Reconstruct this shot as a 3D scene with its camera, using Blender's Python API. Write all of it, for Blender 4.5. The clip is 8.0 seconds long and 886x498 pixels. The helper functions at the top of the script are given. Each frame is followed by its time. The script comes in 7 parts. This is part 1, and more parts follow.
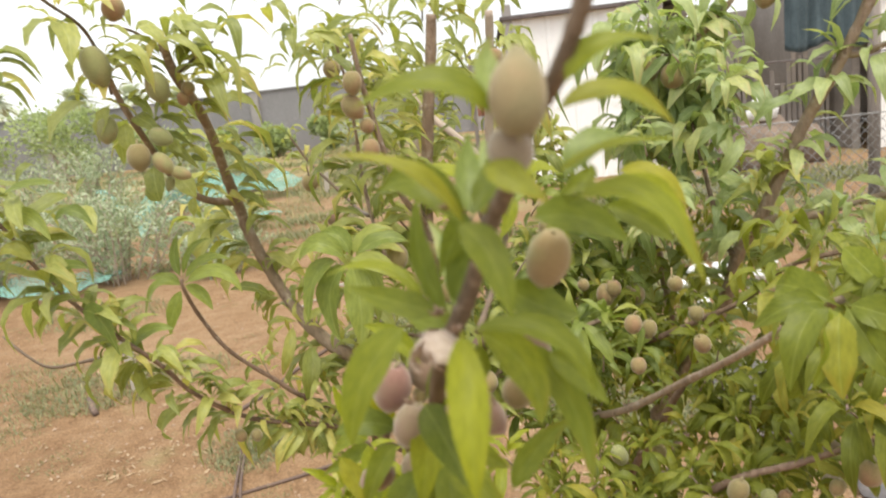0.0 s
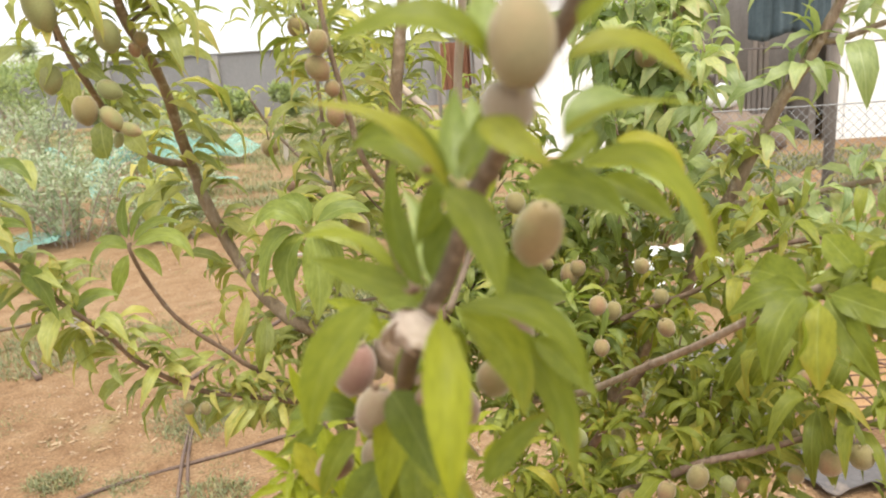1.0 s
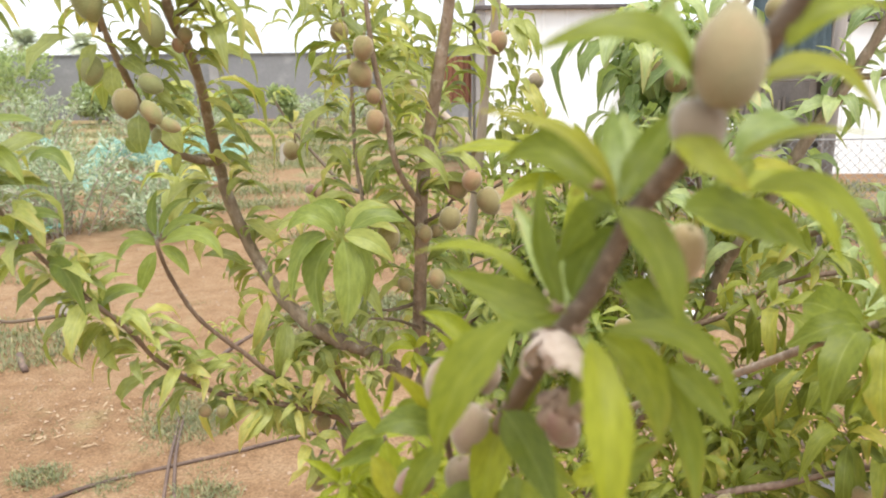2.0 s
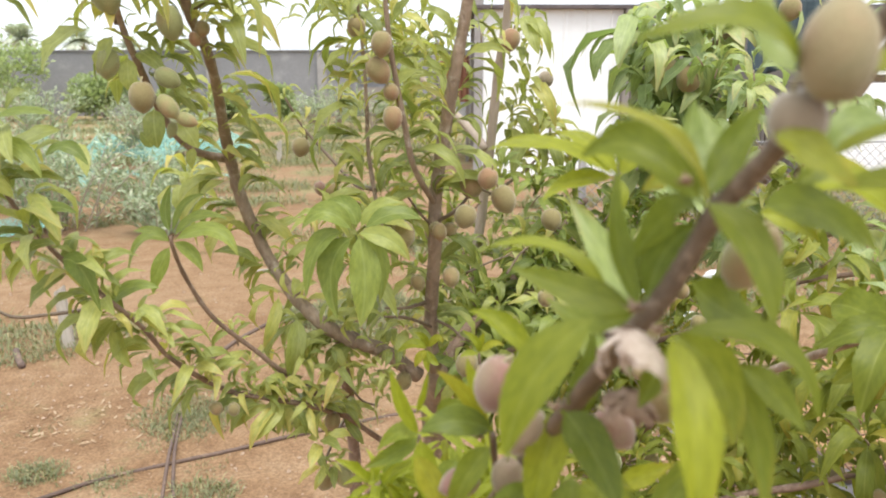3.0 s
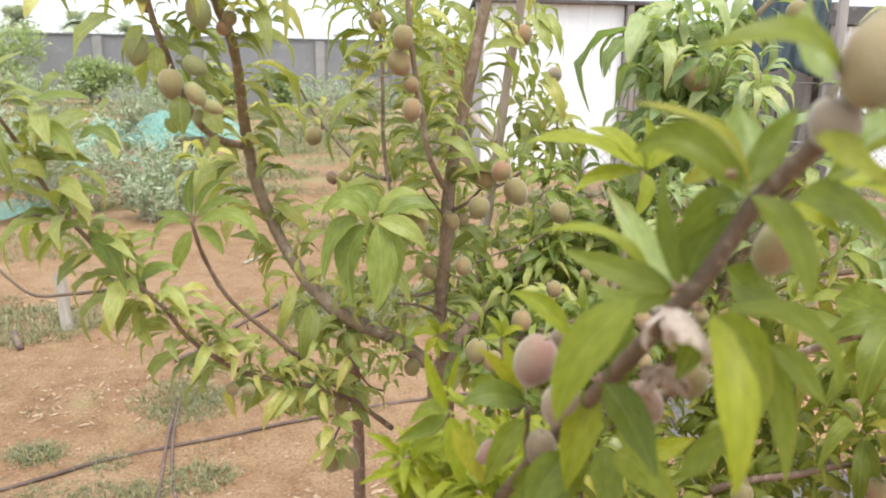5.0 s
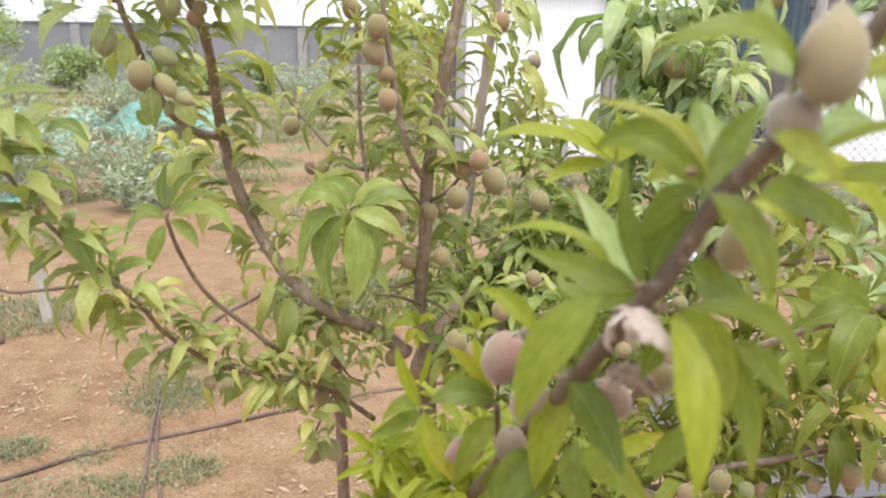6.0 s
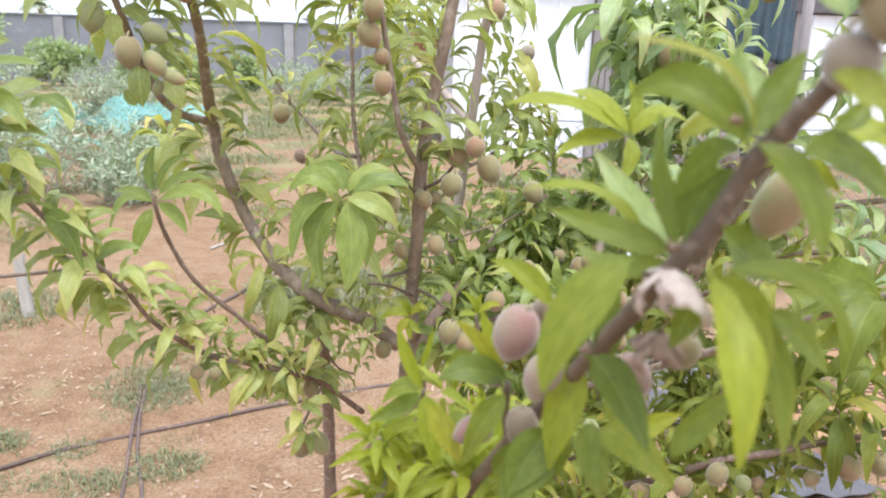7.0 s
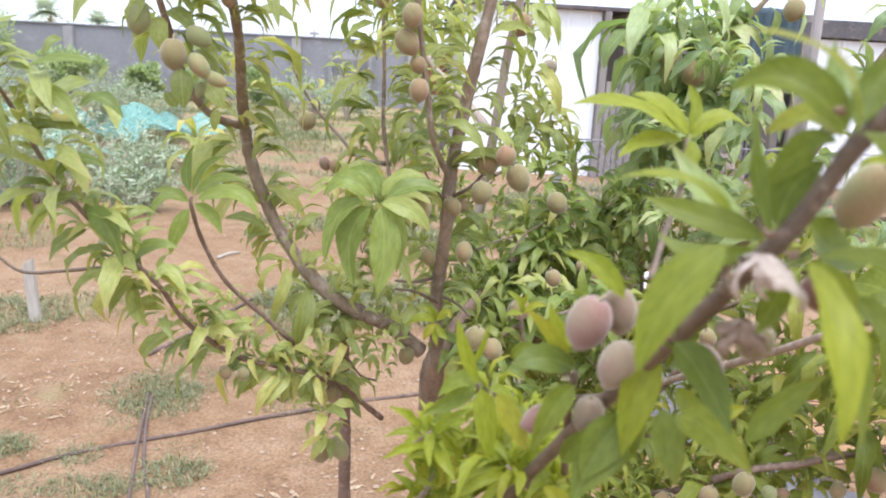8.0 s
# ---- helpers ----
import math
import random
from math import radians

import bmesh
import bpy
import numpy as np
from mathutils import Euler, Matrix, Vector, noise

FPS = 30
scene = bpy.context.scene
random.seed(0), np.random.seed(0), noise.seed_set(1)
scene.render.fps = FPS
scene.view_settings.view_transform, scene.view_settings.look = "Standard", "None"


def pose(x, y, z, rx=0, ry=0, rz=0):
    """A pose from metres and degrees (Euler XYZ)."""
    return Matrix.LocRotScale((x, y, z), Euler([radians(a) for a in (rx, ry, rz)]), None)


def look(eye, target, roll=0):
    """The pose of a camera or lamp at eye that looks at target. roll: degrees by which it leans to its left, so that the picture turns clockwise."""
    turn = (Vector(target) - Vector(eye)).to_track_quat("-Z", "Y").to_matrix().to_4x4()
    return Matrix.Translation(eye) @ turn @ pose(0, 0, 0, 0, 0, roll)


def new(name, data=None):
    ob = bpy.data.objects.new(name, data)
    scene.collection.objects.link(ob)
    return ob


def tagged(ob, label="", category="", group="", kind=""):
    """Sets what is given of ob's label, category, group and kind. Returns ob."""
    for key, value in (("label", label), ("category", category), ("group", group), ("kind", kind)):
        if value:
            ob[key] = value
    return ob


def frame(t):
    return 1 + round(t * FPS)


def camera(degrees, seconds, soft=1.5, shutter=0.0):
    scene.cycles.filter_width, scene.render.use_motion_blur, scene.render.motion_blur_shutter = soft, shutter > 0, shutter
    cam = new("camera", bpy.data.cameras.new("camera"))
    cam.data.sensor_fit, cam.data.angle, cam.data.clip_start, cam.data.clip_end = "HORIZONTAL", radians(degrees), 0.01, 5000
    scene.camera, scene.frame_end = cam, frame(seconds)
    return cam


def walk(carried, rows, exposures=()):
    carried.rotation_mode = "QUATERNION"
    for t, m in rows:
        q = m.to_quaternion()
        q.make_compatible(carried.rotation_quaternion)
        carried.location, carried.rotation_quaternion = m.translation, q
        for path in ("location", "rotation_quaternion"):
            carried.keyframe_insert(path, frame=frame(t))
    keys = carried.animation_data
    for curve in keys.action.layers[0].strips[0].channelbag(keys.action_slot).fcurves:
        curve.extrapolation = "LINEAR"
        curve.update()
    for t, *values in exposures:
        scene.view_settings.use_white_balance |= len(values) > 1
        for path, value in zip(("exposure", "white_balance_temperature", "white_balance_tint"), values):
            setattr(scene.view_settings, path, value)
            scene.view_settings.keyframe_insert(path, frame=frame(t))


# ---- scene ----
# ---- camera and walk ----
cam = camera(61.0, 8.0, soft=1.9, shutter=0.5)
PATH = [
    (0, (0.0465, 0.0788, 1.3347), (-0.1134, 2.0328, 0.9376), -6.7),
    (0.5, (0.0588, 0.0894, 1.3305), (-0.0630, 2.0316, 0.8670), -6.7),
    (1, (0.0376, 0.1096, 1.3275), (-0.0175, 2.0530, 0.8539), -3.9),
    (1.5, (0.0106, 0.1138, 1.3293), (-0.0294, 2.0645, 0.8871), -1.5),
    (3, (-0.0355, 0.1223, 1.3262), (-0.0449, 2.0713, 0.8815), 0.0),
    (3.5, (-0.0377, 0.1169, 1.3276), (-0.0667, 2.0604, 0.8558), -1.2),
    (4, (-0.0492, 0.1124, 1.3266), (-0.0605, 2.0584, 0.8573), -0.2),
    (5.5, (-0.0587, 0.0940, 1.3299), (-0.0497, 2.0396, 0.8654), 1.6),
    (6, (-0.0495, 0.1036, 1.3314), (-0.0044, 2.0422, 0.8335), 1.0),
    (6.5, (-0.0627, 0.1176, 1.3299), (0.0069, 2.0562, 0.8439), 1.25),
    (7, (-0.0600, 0.1174, 1.3139), (0.0258, 2.0533, 0.8160), 1.9),
    (7.5, (-0.0738, 0.1084, 1.3055), (-0.0048, 2.0503, 0.8295), 2.8),
    (8, (-0.0932, 0.1061, 1.3040), (-0.0120, 2.0510, 0.8470), 3.1),
]
# the lens is set on the tree, so what hangs just before it is soft
cam.data.dof.use_dof = True
cam.data.dof.focus_distance = 1.25
cam.data.dof.aperture_fstop = 12.0
walk(cam, [(t, look(eye, target, roll)) for t, eye, target, roll in PATH],
     exposures=[(0, 0.99, 6650, 8.8), (0.5, 1.04, 6740, 8.0), (1, 1.19, 6660, 8.5), (1.5, 1.23, 6400, 9.5), (3, 1.12, 6200, 9.3), (3.5, 1.10, 6250, 9.3), (4, 1.16, 6200, 9),
                (5.5, 1.16, 6000, 10.3), (6.5, 1.25, 5740, 12.1), (7, 1.34, 5510, 13.0), (7.5, 1.39, 5440, 13.0), (8, 1.29, 5490, 14.5)])

# ---- light ----
world = bpy.data.worlds.new("overcast_sky")
scene.world = world
world.use_nodes = True
wn, wl = world.node_tree.nodes, world.node_tree.links
for n in list(wn):
    wn.remove(n)
w_out = wn.new("ShaderNodeOutputWorld")
w_bg = wn.new("ShaderNodeBackground")
w_mix = wn.new("ShaderNodeMixRGB")
w_sky = wn.new("ShaderNodeTexSky")
w_sky.sky_type = "NISHITA"
w_sky.sun_disc = False
w_sky.sun_elevation = radians(70)
w_sky.sun_rotation = radians(156)
w_sky.dust_density = 4.0
w_mix.inputs[0].default_value = 0.86
w_mix.inputs[2].default_value = (5.8, 5.92, 6.1, 1)
wl.new(w_sky.outputs[0], w_mix.inputs[1])
# thin uneven cloud
w_co = wn.new("ShaderNodeTexCoord")
w_cloud = wn.new("ShaderNodeTexNoise")
w_cloud.inputs["Scale"].default_value = 2.2
w_cloud.inputs["Detail"].default_value = 4.0
wl.new(w_co.outputs["Generated"], w_cloud.inputs["Vector"])
w_dim = wn.new("ShaderNodeMapRange")
w_dim.inputs[1].default_value, w_dim.inputs[2].default_value = 0.35, 0.65
w_dim.inputs[3].default_value, w_dim.inputs[4].default_value = 0.72, 1.02
wl.new(w_cloud.outputs[0], w_dim.inputs[0])
w_mul = wn.new("ShaderNodeMixRGB")
w_mul.blend_type = "MULTIPLY"
w_mul.inputs[0].default_value = 1.0
wl.new(w_mix.outputs[0], w_mul.inputs[1])
wl.new(w_dim.outputs[0], w_mul.inputs[2])
wl.new(w_mul.outputs[0], w_bg.inputs[0])
w_bg.inputs[1].default_value = 0.147
wl.new(w_bg.outputs[0], w_out.inputs[0])

sun = new("sun", bpy.data.lights.new("sun", "SUN"))
sun.data.energy = 1.7
sun.data.angle = radians(35)
sun.data.color = (1.0, 0.95, 0.87)
sun.matrix_world = look((1.3, -3.0, 9), (0, 0, 0))


# ---- materials ----
def shader(name):
    m = bpy.data.materials.new(name)
    m.use_nodes = True
    return m, m.node_tree.nodes, m.node_tree.links, m.node_tree.nodes["Principled BSDF"]


def ramp(nodes, stops):
    r = nodes.new("ShaderNodeValToRGB")
    e = r.color_ramp.elements
    e[0].position, e[0].color = stops[0][0], (*stops[0][1], 1)
    e[1].position, e[1].color = stops[-1][0], (*stops[-1][1], 1)
    for p, c in stops[1:-1]:
        k = e.new(p)
        k.color = (*c, 1)
    return r


def noise_node(nodes, links, coord, scale, detail=4.0, rough=0.55, stretch=None):
    n = nodes.new("ShaderNodeTexNoise")
    n.inputs["Scale"].default_value = scale
    n.inputs["Detail"].default_value = detail
    n.inputs["Roughness"].default_value = rough
    if stretch:
        mp = nodes.new("ShaderNodeMapping")
        mp.inputs["Scale"].default_value = stretch
        links.new(coord, mp.inputs[0])
        coord = mp.outputs[0]
    links.new(coord, n.inputs["Vector"])
    return n


def surface(name, dark, light, scale, fine, rough=0.8, bump=0.3, metal=0.0, stretch=None, spread=(0.3, 0.7), stain=None, sheen=0.0, dist=0.01):
    """Two scales of variation and a fine relief, in metres of the object's own space."""
    m, n, l, b = shader(name)
    co = n.new("ShaderNodeTexCoord").outputs["Object"]
    big = noise_node(n, l, co, scale, 5, 0.6, stretch)
    small = noise_node(n, l, co, fine, 4, 0.6, stretch)
    mix = n.new("ShaderNodeMath")
    mix.operation = "MULTIPLY_ADD"
    mix.inputs[1].default_value = 0.6
    l.new(big.outputs[0], mix.inputs[0])
    half = n.new("ShaderNodeMath")
    half.operation = "MULTIPLY"
    half.inputs[1].default_value = 0.4
    l.new(small.outputs[0], half.inputs[0])
    l.new(half.outputs[0], mix.inputs[2])
    r = ramp(n, [(spread[0], dark), (spread[1], light)])
    l.new(mix.outputs[0], r.inputs[0])
    colour = r.outputs[0]
    if stain:
        sn = noise_node(n, l, co, scale * 2.3, 6, 0.65)
        sr = ramp(n, [(0.55, (0, 0, 0)), (0.68, (1, 1, 1))])
        l.new(sn.outputs[0], sr.inputs[0])
        sm = n.new("ShaderNodeMixRGB")
        l.new(sr.outputs[0], sm.inputs[0])
        l.new(colour, sm.inputs[1])
        sm.inputs[2].default_value = (*stain, 1)
        colour = sm.outputs[0]
    l.new(colour, b.inputs["Base Color"])
    b.inputs["Roughness"].default_value = rough
    b.inputs["Metallic"].default_value = metal
    b.inputs["Sheen Weight"].default_value = sheen
    bp = n.new("ShaderNodeBump")
    bp.inputs["Strength"].default_value = bump
    bp.inputs["Distance"].default_value = dist
    l.new(small.outputs[0], bp.inputs["Height"])
    l.new(bp.outputs[0], b.inputs["Normal"])
    return m


def leaf_material(name, dark, light, rib, gloss=0.45, glow=0.38, young=None, shine=0.5):
    """Thin leaf: colour differs from leaf to leaf, paler midrib and veins, light shines through."""
    m, n, l, b = shader(name)
    info = n.new("ShaderNodeObjectInfo")
    geo = n.new("ShaderNodeNewGeometry")
    add = n.new("ShaderNodeMath")
    add.operation = "ADD"
    l.new(info.outputs["Random"], add.inputs[0])
    l.new(geo.outputs["Random Per Island"], add.inputs[1])
    fr = n.new("ShaderNodeMath")
    fr.operation = "FRACT"
    l.new(add.outputs[0], fr.inputs[0])
    stops = [(0.0, dark), (0.8, light)] if young is None else [(0.0, dark), (0.8, light), (1.0, young)]
    r = ramp(n, stops)
    l.new(fr.outputs[0], r.inputs[0])
    co = n.new("ShaderNodeTexCoord")
    mott = noise_node(n, l, co.outputs["UV"], 7.0, 4, 0.6)
    mr = ramp(n, [(0.3, (0.72, 0.74, 0.62)), (0.75, (1.18, 1.12, 1.0))])
    l.new(mott.outputs[0], mr.inputs[0])
    mul = n.new("ShaderNodeMixRGB")
    mul.blend_type = "MULTIPLY"
    mul.inputs[0].default_value = 1.0
    l.new(r.outputs[0], mul.inputs[1])
    l.new(mr.outputs[0], mul.inputs[2])
    sep = n.new("ShaderNodeSeparateXYZ")
    l.new(co.outputs["UV"], sep.inputs[0])
    off = n.new("ShaderNodeMath")
    off.operation = "SUBTRACT"
    off.inputs[1].default_value = 0.5
    l.new(sep.outputs[1], off.inputs[0])
    ab = n.new("ShaderNodeMath")
    ab.operation = "ABSOLUTE"
    l.new(off.outputs[0], ab.inputs[0])
    # side veins run forwards from the midrib
    vein = n.new("ShaderNodeMath")
    vein.operation = "MULTIPLY_ADD"
    vein.inputs[1].default_value = -0.55
    l.new(ab.outputs[0], vein.inputs[0])
    l.new(sep.outputs[0], vein.inputs[2])
    vs = n.new("ShaderNodeMath")
    vs.operation = "MULTIPLY"
    vs.inputs[1].default_value = 58.0
    l.new(vein.outputs[0], vs.inputs[0])
    vsin = n.new("ShaderNodeMath")
    vsin.operation = "SINE"
    l.new(vs.outputs[0], vsin.inputs[0])
    vr = ramp(n, [(0.3, (0, 0, 0)), (1.0, (0.07, 0.07, 0.07))])
    l.new(vsin.outputs[0], vr.inputs[0])
    rr = ramp(n, [(0.01, (0.42, 0.42, 0.42)), (0.05, (0, 0, 0))])
    l.new(ab.outputs[0], rr.inputs[0])
    mx = n.new("ShaderNodeMath")
    mx.operation = "MAXIMUM"
    l.new(rr.outputs[0], mx.inputs[0])
    l.new(vr.outputs[0], mx.inputs[1])
    ribmix = n.new("ShaderNodeMixRGB")
    l.new(mx.outputs[0], ribmix.inputs[0])
    l.new(mul.outputs[0], ribmix.inputs[1])
    ribmix.inputs[2].default_value = (*rib, 1)
    # on some leaves the tip and margin have yellowed and dried
    worn = n.new("ShaderNodeMapRange")
    worn.inputs[1].default_value, worn.inputs[2].default_value = 0.62, 0.9
    l.new(fr.outputs[0], worn.inputs[0])
    edge = n.new("ShaderNodeMath")
    edge.operation = "MULTIPLY_ADD"
    edge.inputs[1].default_value = 0.55
    l.new(ab.outputs[0], edge.inputs[0])
    l.new(sep.outputs[0], edge.inputs[2])
    rag = n.new("ShaderNodeMath")
    rag.operation = "MULTIPLY_ADD"
    rag.inputs[1].default_value = 0.5
    l.new(mott.outputs[0], rag.inputs[0])
    l.new(edge.outputs[0], rag.inputs[2])
    tipr = n.new("ShaderNodeMapRange")
    tipr.inputs[1].default_value, tipr.inputs[2].default_value, tipr.inputs[4].default_value = 1.08, 1.35, 0.8
    l.new(rag.outputs[0], tipr.inputs[0])
    tipm = n.new("ShaderNodeMath")
    tipm.operation = "MULTIPLY"
    l.new(worn.outputs[0], tipm.inputs[0])
    l.new(tipr.outputs[0], tipm.inputs[1])
    fade = n.new("ShaderNodeMixRGB")
    fade.inputs[2].default_value = (light[0] * 1.1, light[1] * 0.72, light[2] * 0.8, 1)
    l.new(tipm.outputs[0], fade.inputs[0])
    l.new(ribmix.outputs[0], fade.inputs[1])
    ribmix = fade
    l.new(ribmix.outputs[0], b.inputs["Base Color"])
    b.inputs["Roughness"].default_value = gloss
    b.inputs["Specular IOR Level"].default_value = shine
    bp = n.new("ShaderNodeBump")
    bp.inputs["Strength"].default_value = 0.35
    bp.inputs["Distance"].default_value = 0.002
    l.new(mx.outputs[0], bp.inputs["Height"])
    bp.invert = True
    l.new(bp.outputs[0], b.inputs["Normal"])
    tr = n.new("ShaderNodeBsdfTranslucent")
    warm = n.new("ShaderNodeMixRGB")
    warm.blend_type = "MULTIPLY"
    warm.inputs[0].default_value = 1.0
    warm.inputs[2].default_value = (1.28, 1.36, 0.78, 1)
    l.new(ribmix.outputs[0], warm.inputs[1])
    l.new(warm.outputs[0], tr.inputs[0])
    ms = n.new("ShaderNodeMixShader")
    ms.inputs[0].default_value = glow
    l.new(b.outputs[0], ms.inputs[1])
    l.new(tr.outputs[0], ms.inputs[2])
    l.new(ms.outputs[0], n["Material Output"].inputs[0])
    return m


def peach_skin(name, green, tan, blush, down=0.22):
    """Downy young fruit, greenish with a tan and pink cheek that differs from fruit to fruit."""
    m, n, l, b = shader(name)
    co = n.new("ShaderNodeTexCoord").outputs["Object"]
    info = n.new("ShaderNodeObjectInfo")
    mp = n.new("ShaderNodeMapping")
    l.new(co, mp.inputs[0])
    l.new(info.outputs["Random"], mp.inputs["Location"])
    big = noise_node(n, l, mp.outputs[0], 1.1, 3, 0.5)
    small = noise_node(n, l, mp.outputs[0], 26.0, 3, 0.7)
    r = ramp(n, [(0.34, green), (0.5, tan), (0.68, blush)])
    sh = n.new("ShaderNodeMath")
    sh.operation = "MULTIPLY_ADD"
    sh.inputs[1].default_value = 0.42
    l.new(info.outputs["Random"], sh.inputs[0])
    sb = n.new("ShaderNodeMath")
    sb.operation = "SUBTRACT"
    sb.inputs[1].default_value = 0.27
    l.new(big.outputs[0], sb.inputs[0])
    l.new(sb.outputs[0], sh.inputs[2])
    l.new(sh.outputs[0], r.inputs[0])
    sr = ramp(n, [(0.3, (0.74, 0.71, 0.66)), (0.7, (1.16, 1.16, 1.14))])
    l.new(small.outputs[0], sr.inputs[0])
    mul = n.new("ShaderNodeMixRGB")
    mul.blend_type = "MULTIPLY"
    mul.inputs[0].default_value = 1.0
    l.new(r.outputs[0], mul.inputs[1])
    l.new(sr.outputs[0], mul.inputs[2])
    l.new(mul.outputs[0], b.inputs["Base Color"])
    b.inputs["Roughness"].default_value = 0.85
    b.inputs["Sheen Weight"].default_value = down
    b.inputs["Sheen Roughness"].default_value = 0.45
    b.inputs["Sheen Tint"].default_value = (0.95, 0.9, 0.8, 1)
    b.inputs["Subsurface Weight"].default_value = 0.0
    bp = n.new("ShaderNodeBump")
    bp.inputs["Strength"].default_value = 0.2
    bp.inputs["Distance"].default_value = 0.01
    l.new(small.outputs[0], bp.inputs["Height"])
    l.new(bp.outputs[0], b.inputs["Normal"])
    return m


def soil_material():
    m, n, l, b = shader("red_sandy_soil")
    co = n.new("ShaderNodeTexCoord").outputs["Object"]
    patch = noise_node(n, l, co, 0.55, 6, 0.6)
    clod = noise_node(n, l, co, 7.0, 6, 0.65)
    grit = noise_node(n, l, co, 90.0, 3, 0.7)
    r = ramp(n, [(0.32, (0.205, 0.113, 0.057)), (0.48, (0.325, 0.2, 0.108)), (0.66, (0.43, 0.292, 0.172))])
    mixv = n.new("ShaderNodeMath")
    mixv.operation = "MULTIPLY_ADD"
    mixv.inputs[1].default_value = 0.5
    hv = n.new("ShaderNodeMath")
    hv.operation = "MULTIPLY"
    hv.inputs[1].default_value = 0.5
    l.new(clod.outputs[0], hv.inputs[0])
    l.new(patch.outputs[0], mixv.inputs[0])
    l.new(hv.outputs[0], mixv.inputs[2])
    l.new(mixv.outputs[0], r.inputs[0])
    gr = ramp(n, [(0.3, (0.6, 0.58, 0.56)), (0.72, (1.26, 1.27, 1.28))])
    l.new(grit.outputs[0], gr.inputs[0])
    mul = n.new("ShaderNodeMixRGB")
    mul.blend_type = "MULTIPLY"
    mul.inputs[0].default_value = 1.0
    l.new(r.outputs[0], mul.inputs[1])
    l.new(gr.outputs[0], mul.inputs[2])
    # thin weeds tint the soil in patches, more of them further out in the field
    weed = noise_node(n, l, co, 0.9, 7, 0.7)
    sep = n.new("ShaderNodeSeparateXYZ")
    l.new(co, sep.inputs[0])
    far = n.new("ShaderNodeMapRange")
    far.inputs[1].default_value = 4.0
    far.inputs[2].default_value = 16.0
    far.inputs[3].default_value = -0.02
    far.inputs[4].default_value = 0.13
    l.new(sep.outputs[1], far.inputs[0])
    ad = n.new("ShaderNodeMath")
    ad.operation = "ADD"
    l.new(weed.outputs[0], ad.inputs[0])
    l.new(far.outputs[0], ad.inputs[1])
    wr = ramp(n, [(0.56, (0, 0, 0)), (0.72, (0.75, 0.75, 0.75))])
    l.new(ad.outputs[0], wr.inputs[0])
    wm = n.new("ShaderNodeMixRGB")
    l.new(wr.outputs[0], wm.inputs[0])
    l.new(mul.outputs[0], wm.inputs[1])
    wm.inputs[2].default_value = (0.3, 0.31, 0.14, 1)
    l.new(wm.outputs[0], b.inputs["Base Color"])
    b.inputs["Roughness"].default_value = 0.95
    b.inputs["Specular IOR Level"].default_value = 0.15
    hm = n.new("ShaderNodeMath")
    hm.operation = "MULTIPLY_ADD"
    hm.inputs[1].default_value = 0.35
    l.new(grit.outputs[0], hm.inputs[0])
    l.new(clod.outputs[0], hm.inputs[2])
    bp = n.new("ShaderNodeBump")
    bp.inputs["Strength"].default_value = 0.9
    bp.inputs["Distance"].default_value = 0.06
    l.new(hm.outputs[0], bp.inputs["Height"])
    l.new(bp.outputs[0], b.inputs["Normal"])
    return m


SOIL = soil_material()
LEAF_NEAR = leaf_material("peach_leaf_green", (0.145, 0.178, 0.02), (0.24, 0.278, 0.03), (0.3, 0.335, 0.07), young=(0.285, 0.29, 0.032), shine=0.3)
LEAF = leaf_material("peach_leaf_mixed", (0.2, 0.24, 0.064), (0.43, 0.455, 0.145), (0.48, 0.5, 0.2), young=(0.54, 0.49, 0.155))
# darker copy of the leaf green: paints inner crown shade, also on single tufts
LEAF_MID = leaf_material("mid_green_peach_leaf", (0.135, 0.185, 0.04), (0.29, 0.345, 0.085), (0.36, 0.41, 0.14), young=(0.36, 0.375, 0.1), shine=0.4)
LEAF_YOUNG = leaf_material("young_yellowish_peach_leaf", (0.225, 0.26, 0.02), (0.3, 0.33, 0.026), (0.335, 0.36, 0.05), young=(0.32, 0.31, 0.03), shine=0.3)
# darker leaf green: shade under the crown is put into this colour
LEAF_LOW = leaf_material("shaded_low_peach_leaf", (0.12, 0.148, 0.022), (0.245, 0.272, 0.045), (0.305, 0.325, 0.08), young=(0.33, 0.3, 0.055), shine=0.25)
# leaf green greyed and paled: haze over the upper crown, painted in
LEAF_GREY = leaf_material("haze_greyed_peach_leaf", (0.205, 0.28, 0.12), (0.41, 0.48, 0.225), (0.46, 0.51, 0.28), young=(0.47, 0.495, 0.225))
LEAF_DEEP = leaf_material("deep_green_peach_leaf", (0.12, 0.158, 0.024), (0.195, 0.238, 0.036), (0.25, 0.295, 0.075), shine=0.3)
# paler, greyer green on both sides of the leaf
LEAF_PALE = leaf_material("pale_peach_leaf", (0.2, 0.27, 0.08), (0.27, 0.335, 0.105), (0.33, 0.385, 0.15))
LEAF_OLIVE = leaf_material("olive_leaf", (0.2, 0.26, 0.17), (0.4, 0.46, 0.34), (0.42, 0.46, 0.36), 0.55, 0.25, young=(0.62, 0.66, 0.58))
# dark citrus green lightened, so the colour carries the haze before the wall
LEAF_CITRUS = leaf_material("hazy_citrus_leaf", (0.28, 0.34, 0.19), (0.43, 0.5, 0.31), (0.44, 0.5, 0.34), 0.6, 0.4)
# far too pale for palm green: distance haze is mixed into the colour
LEAF_PALM = leaf_material("hazy_palm_leaf", (0.42, 0.47, 0.42), (0.56, 0.6, 0.54), (0.56, 0.6, 0.54), 0.5, 0.2)
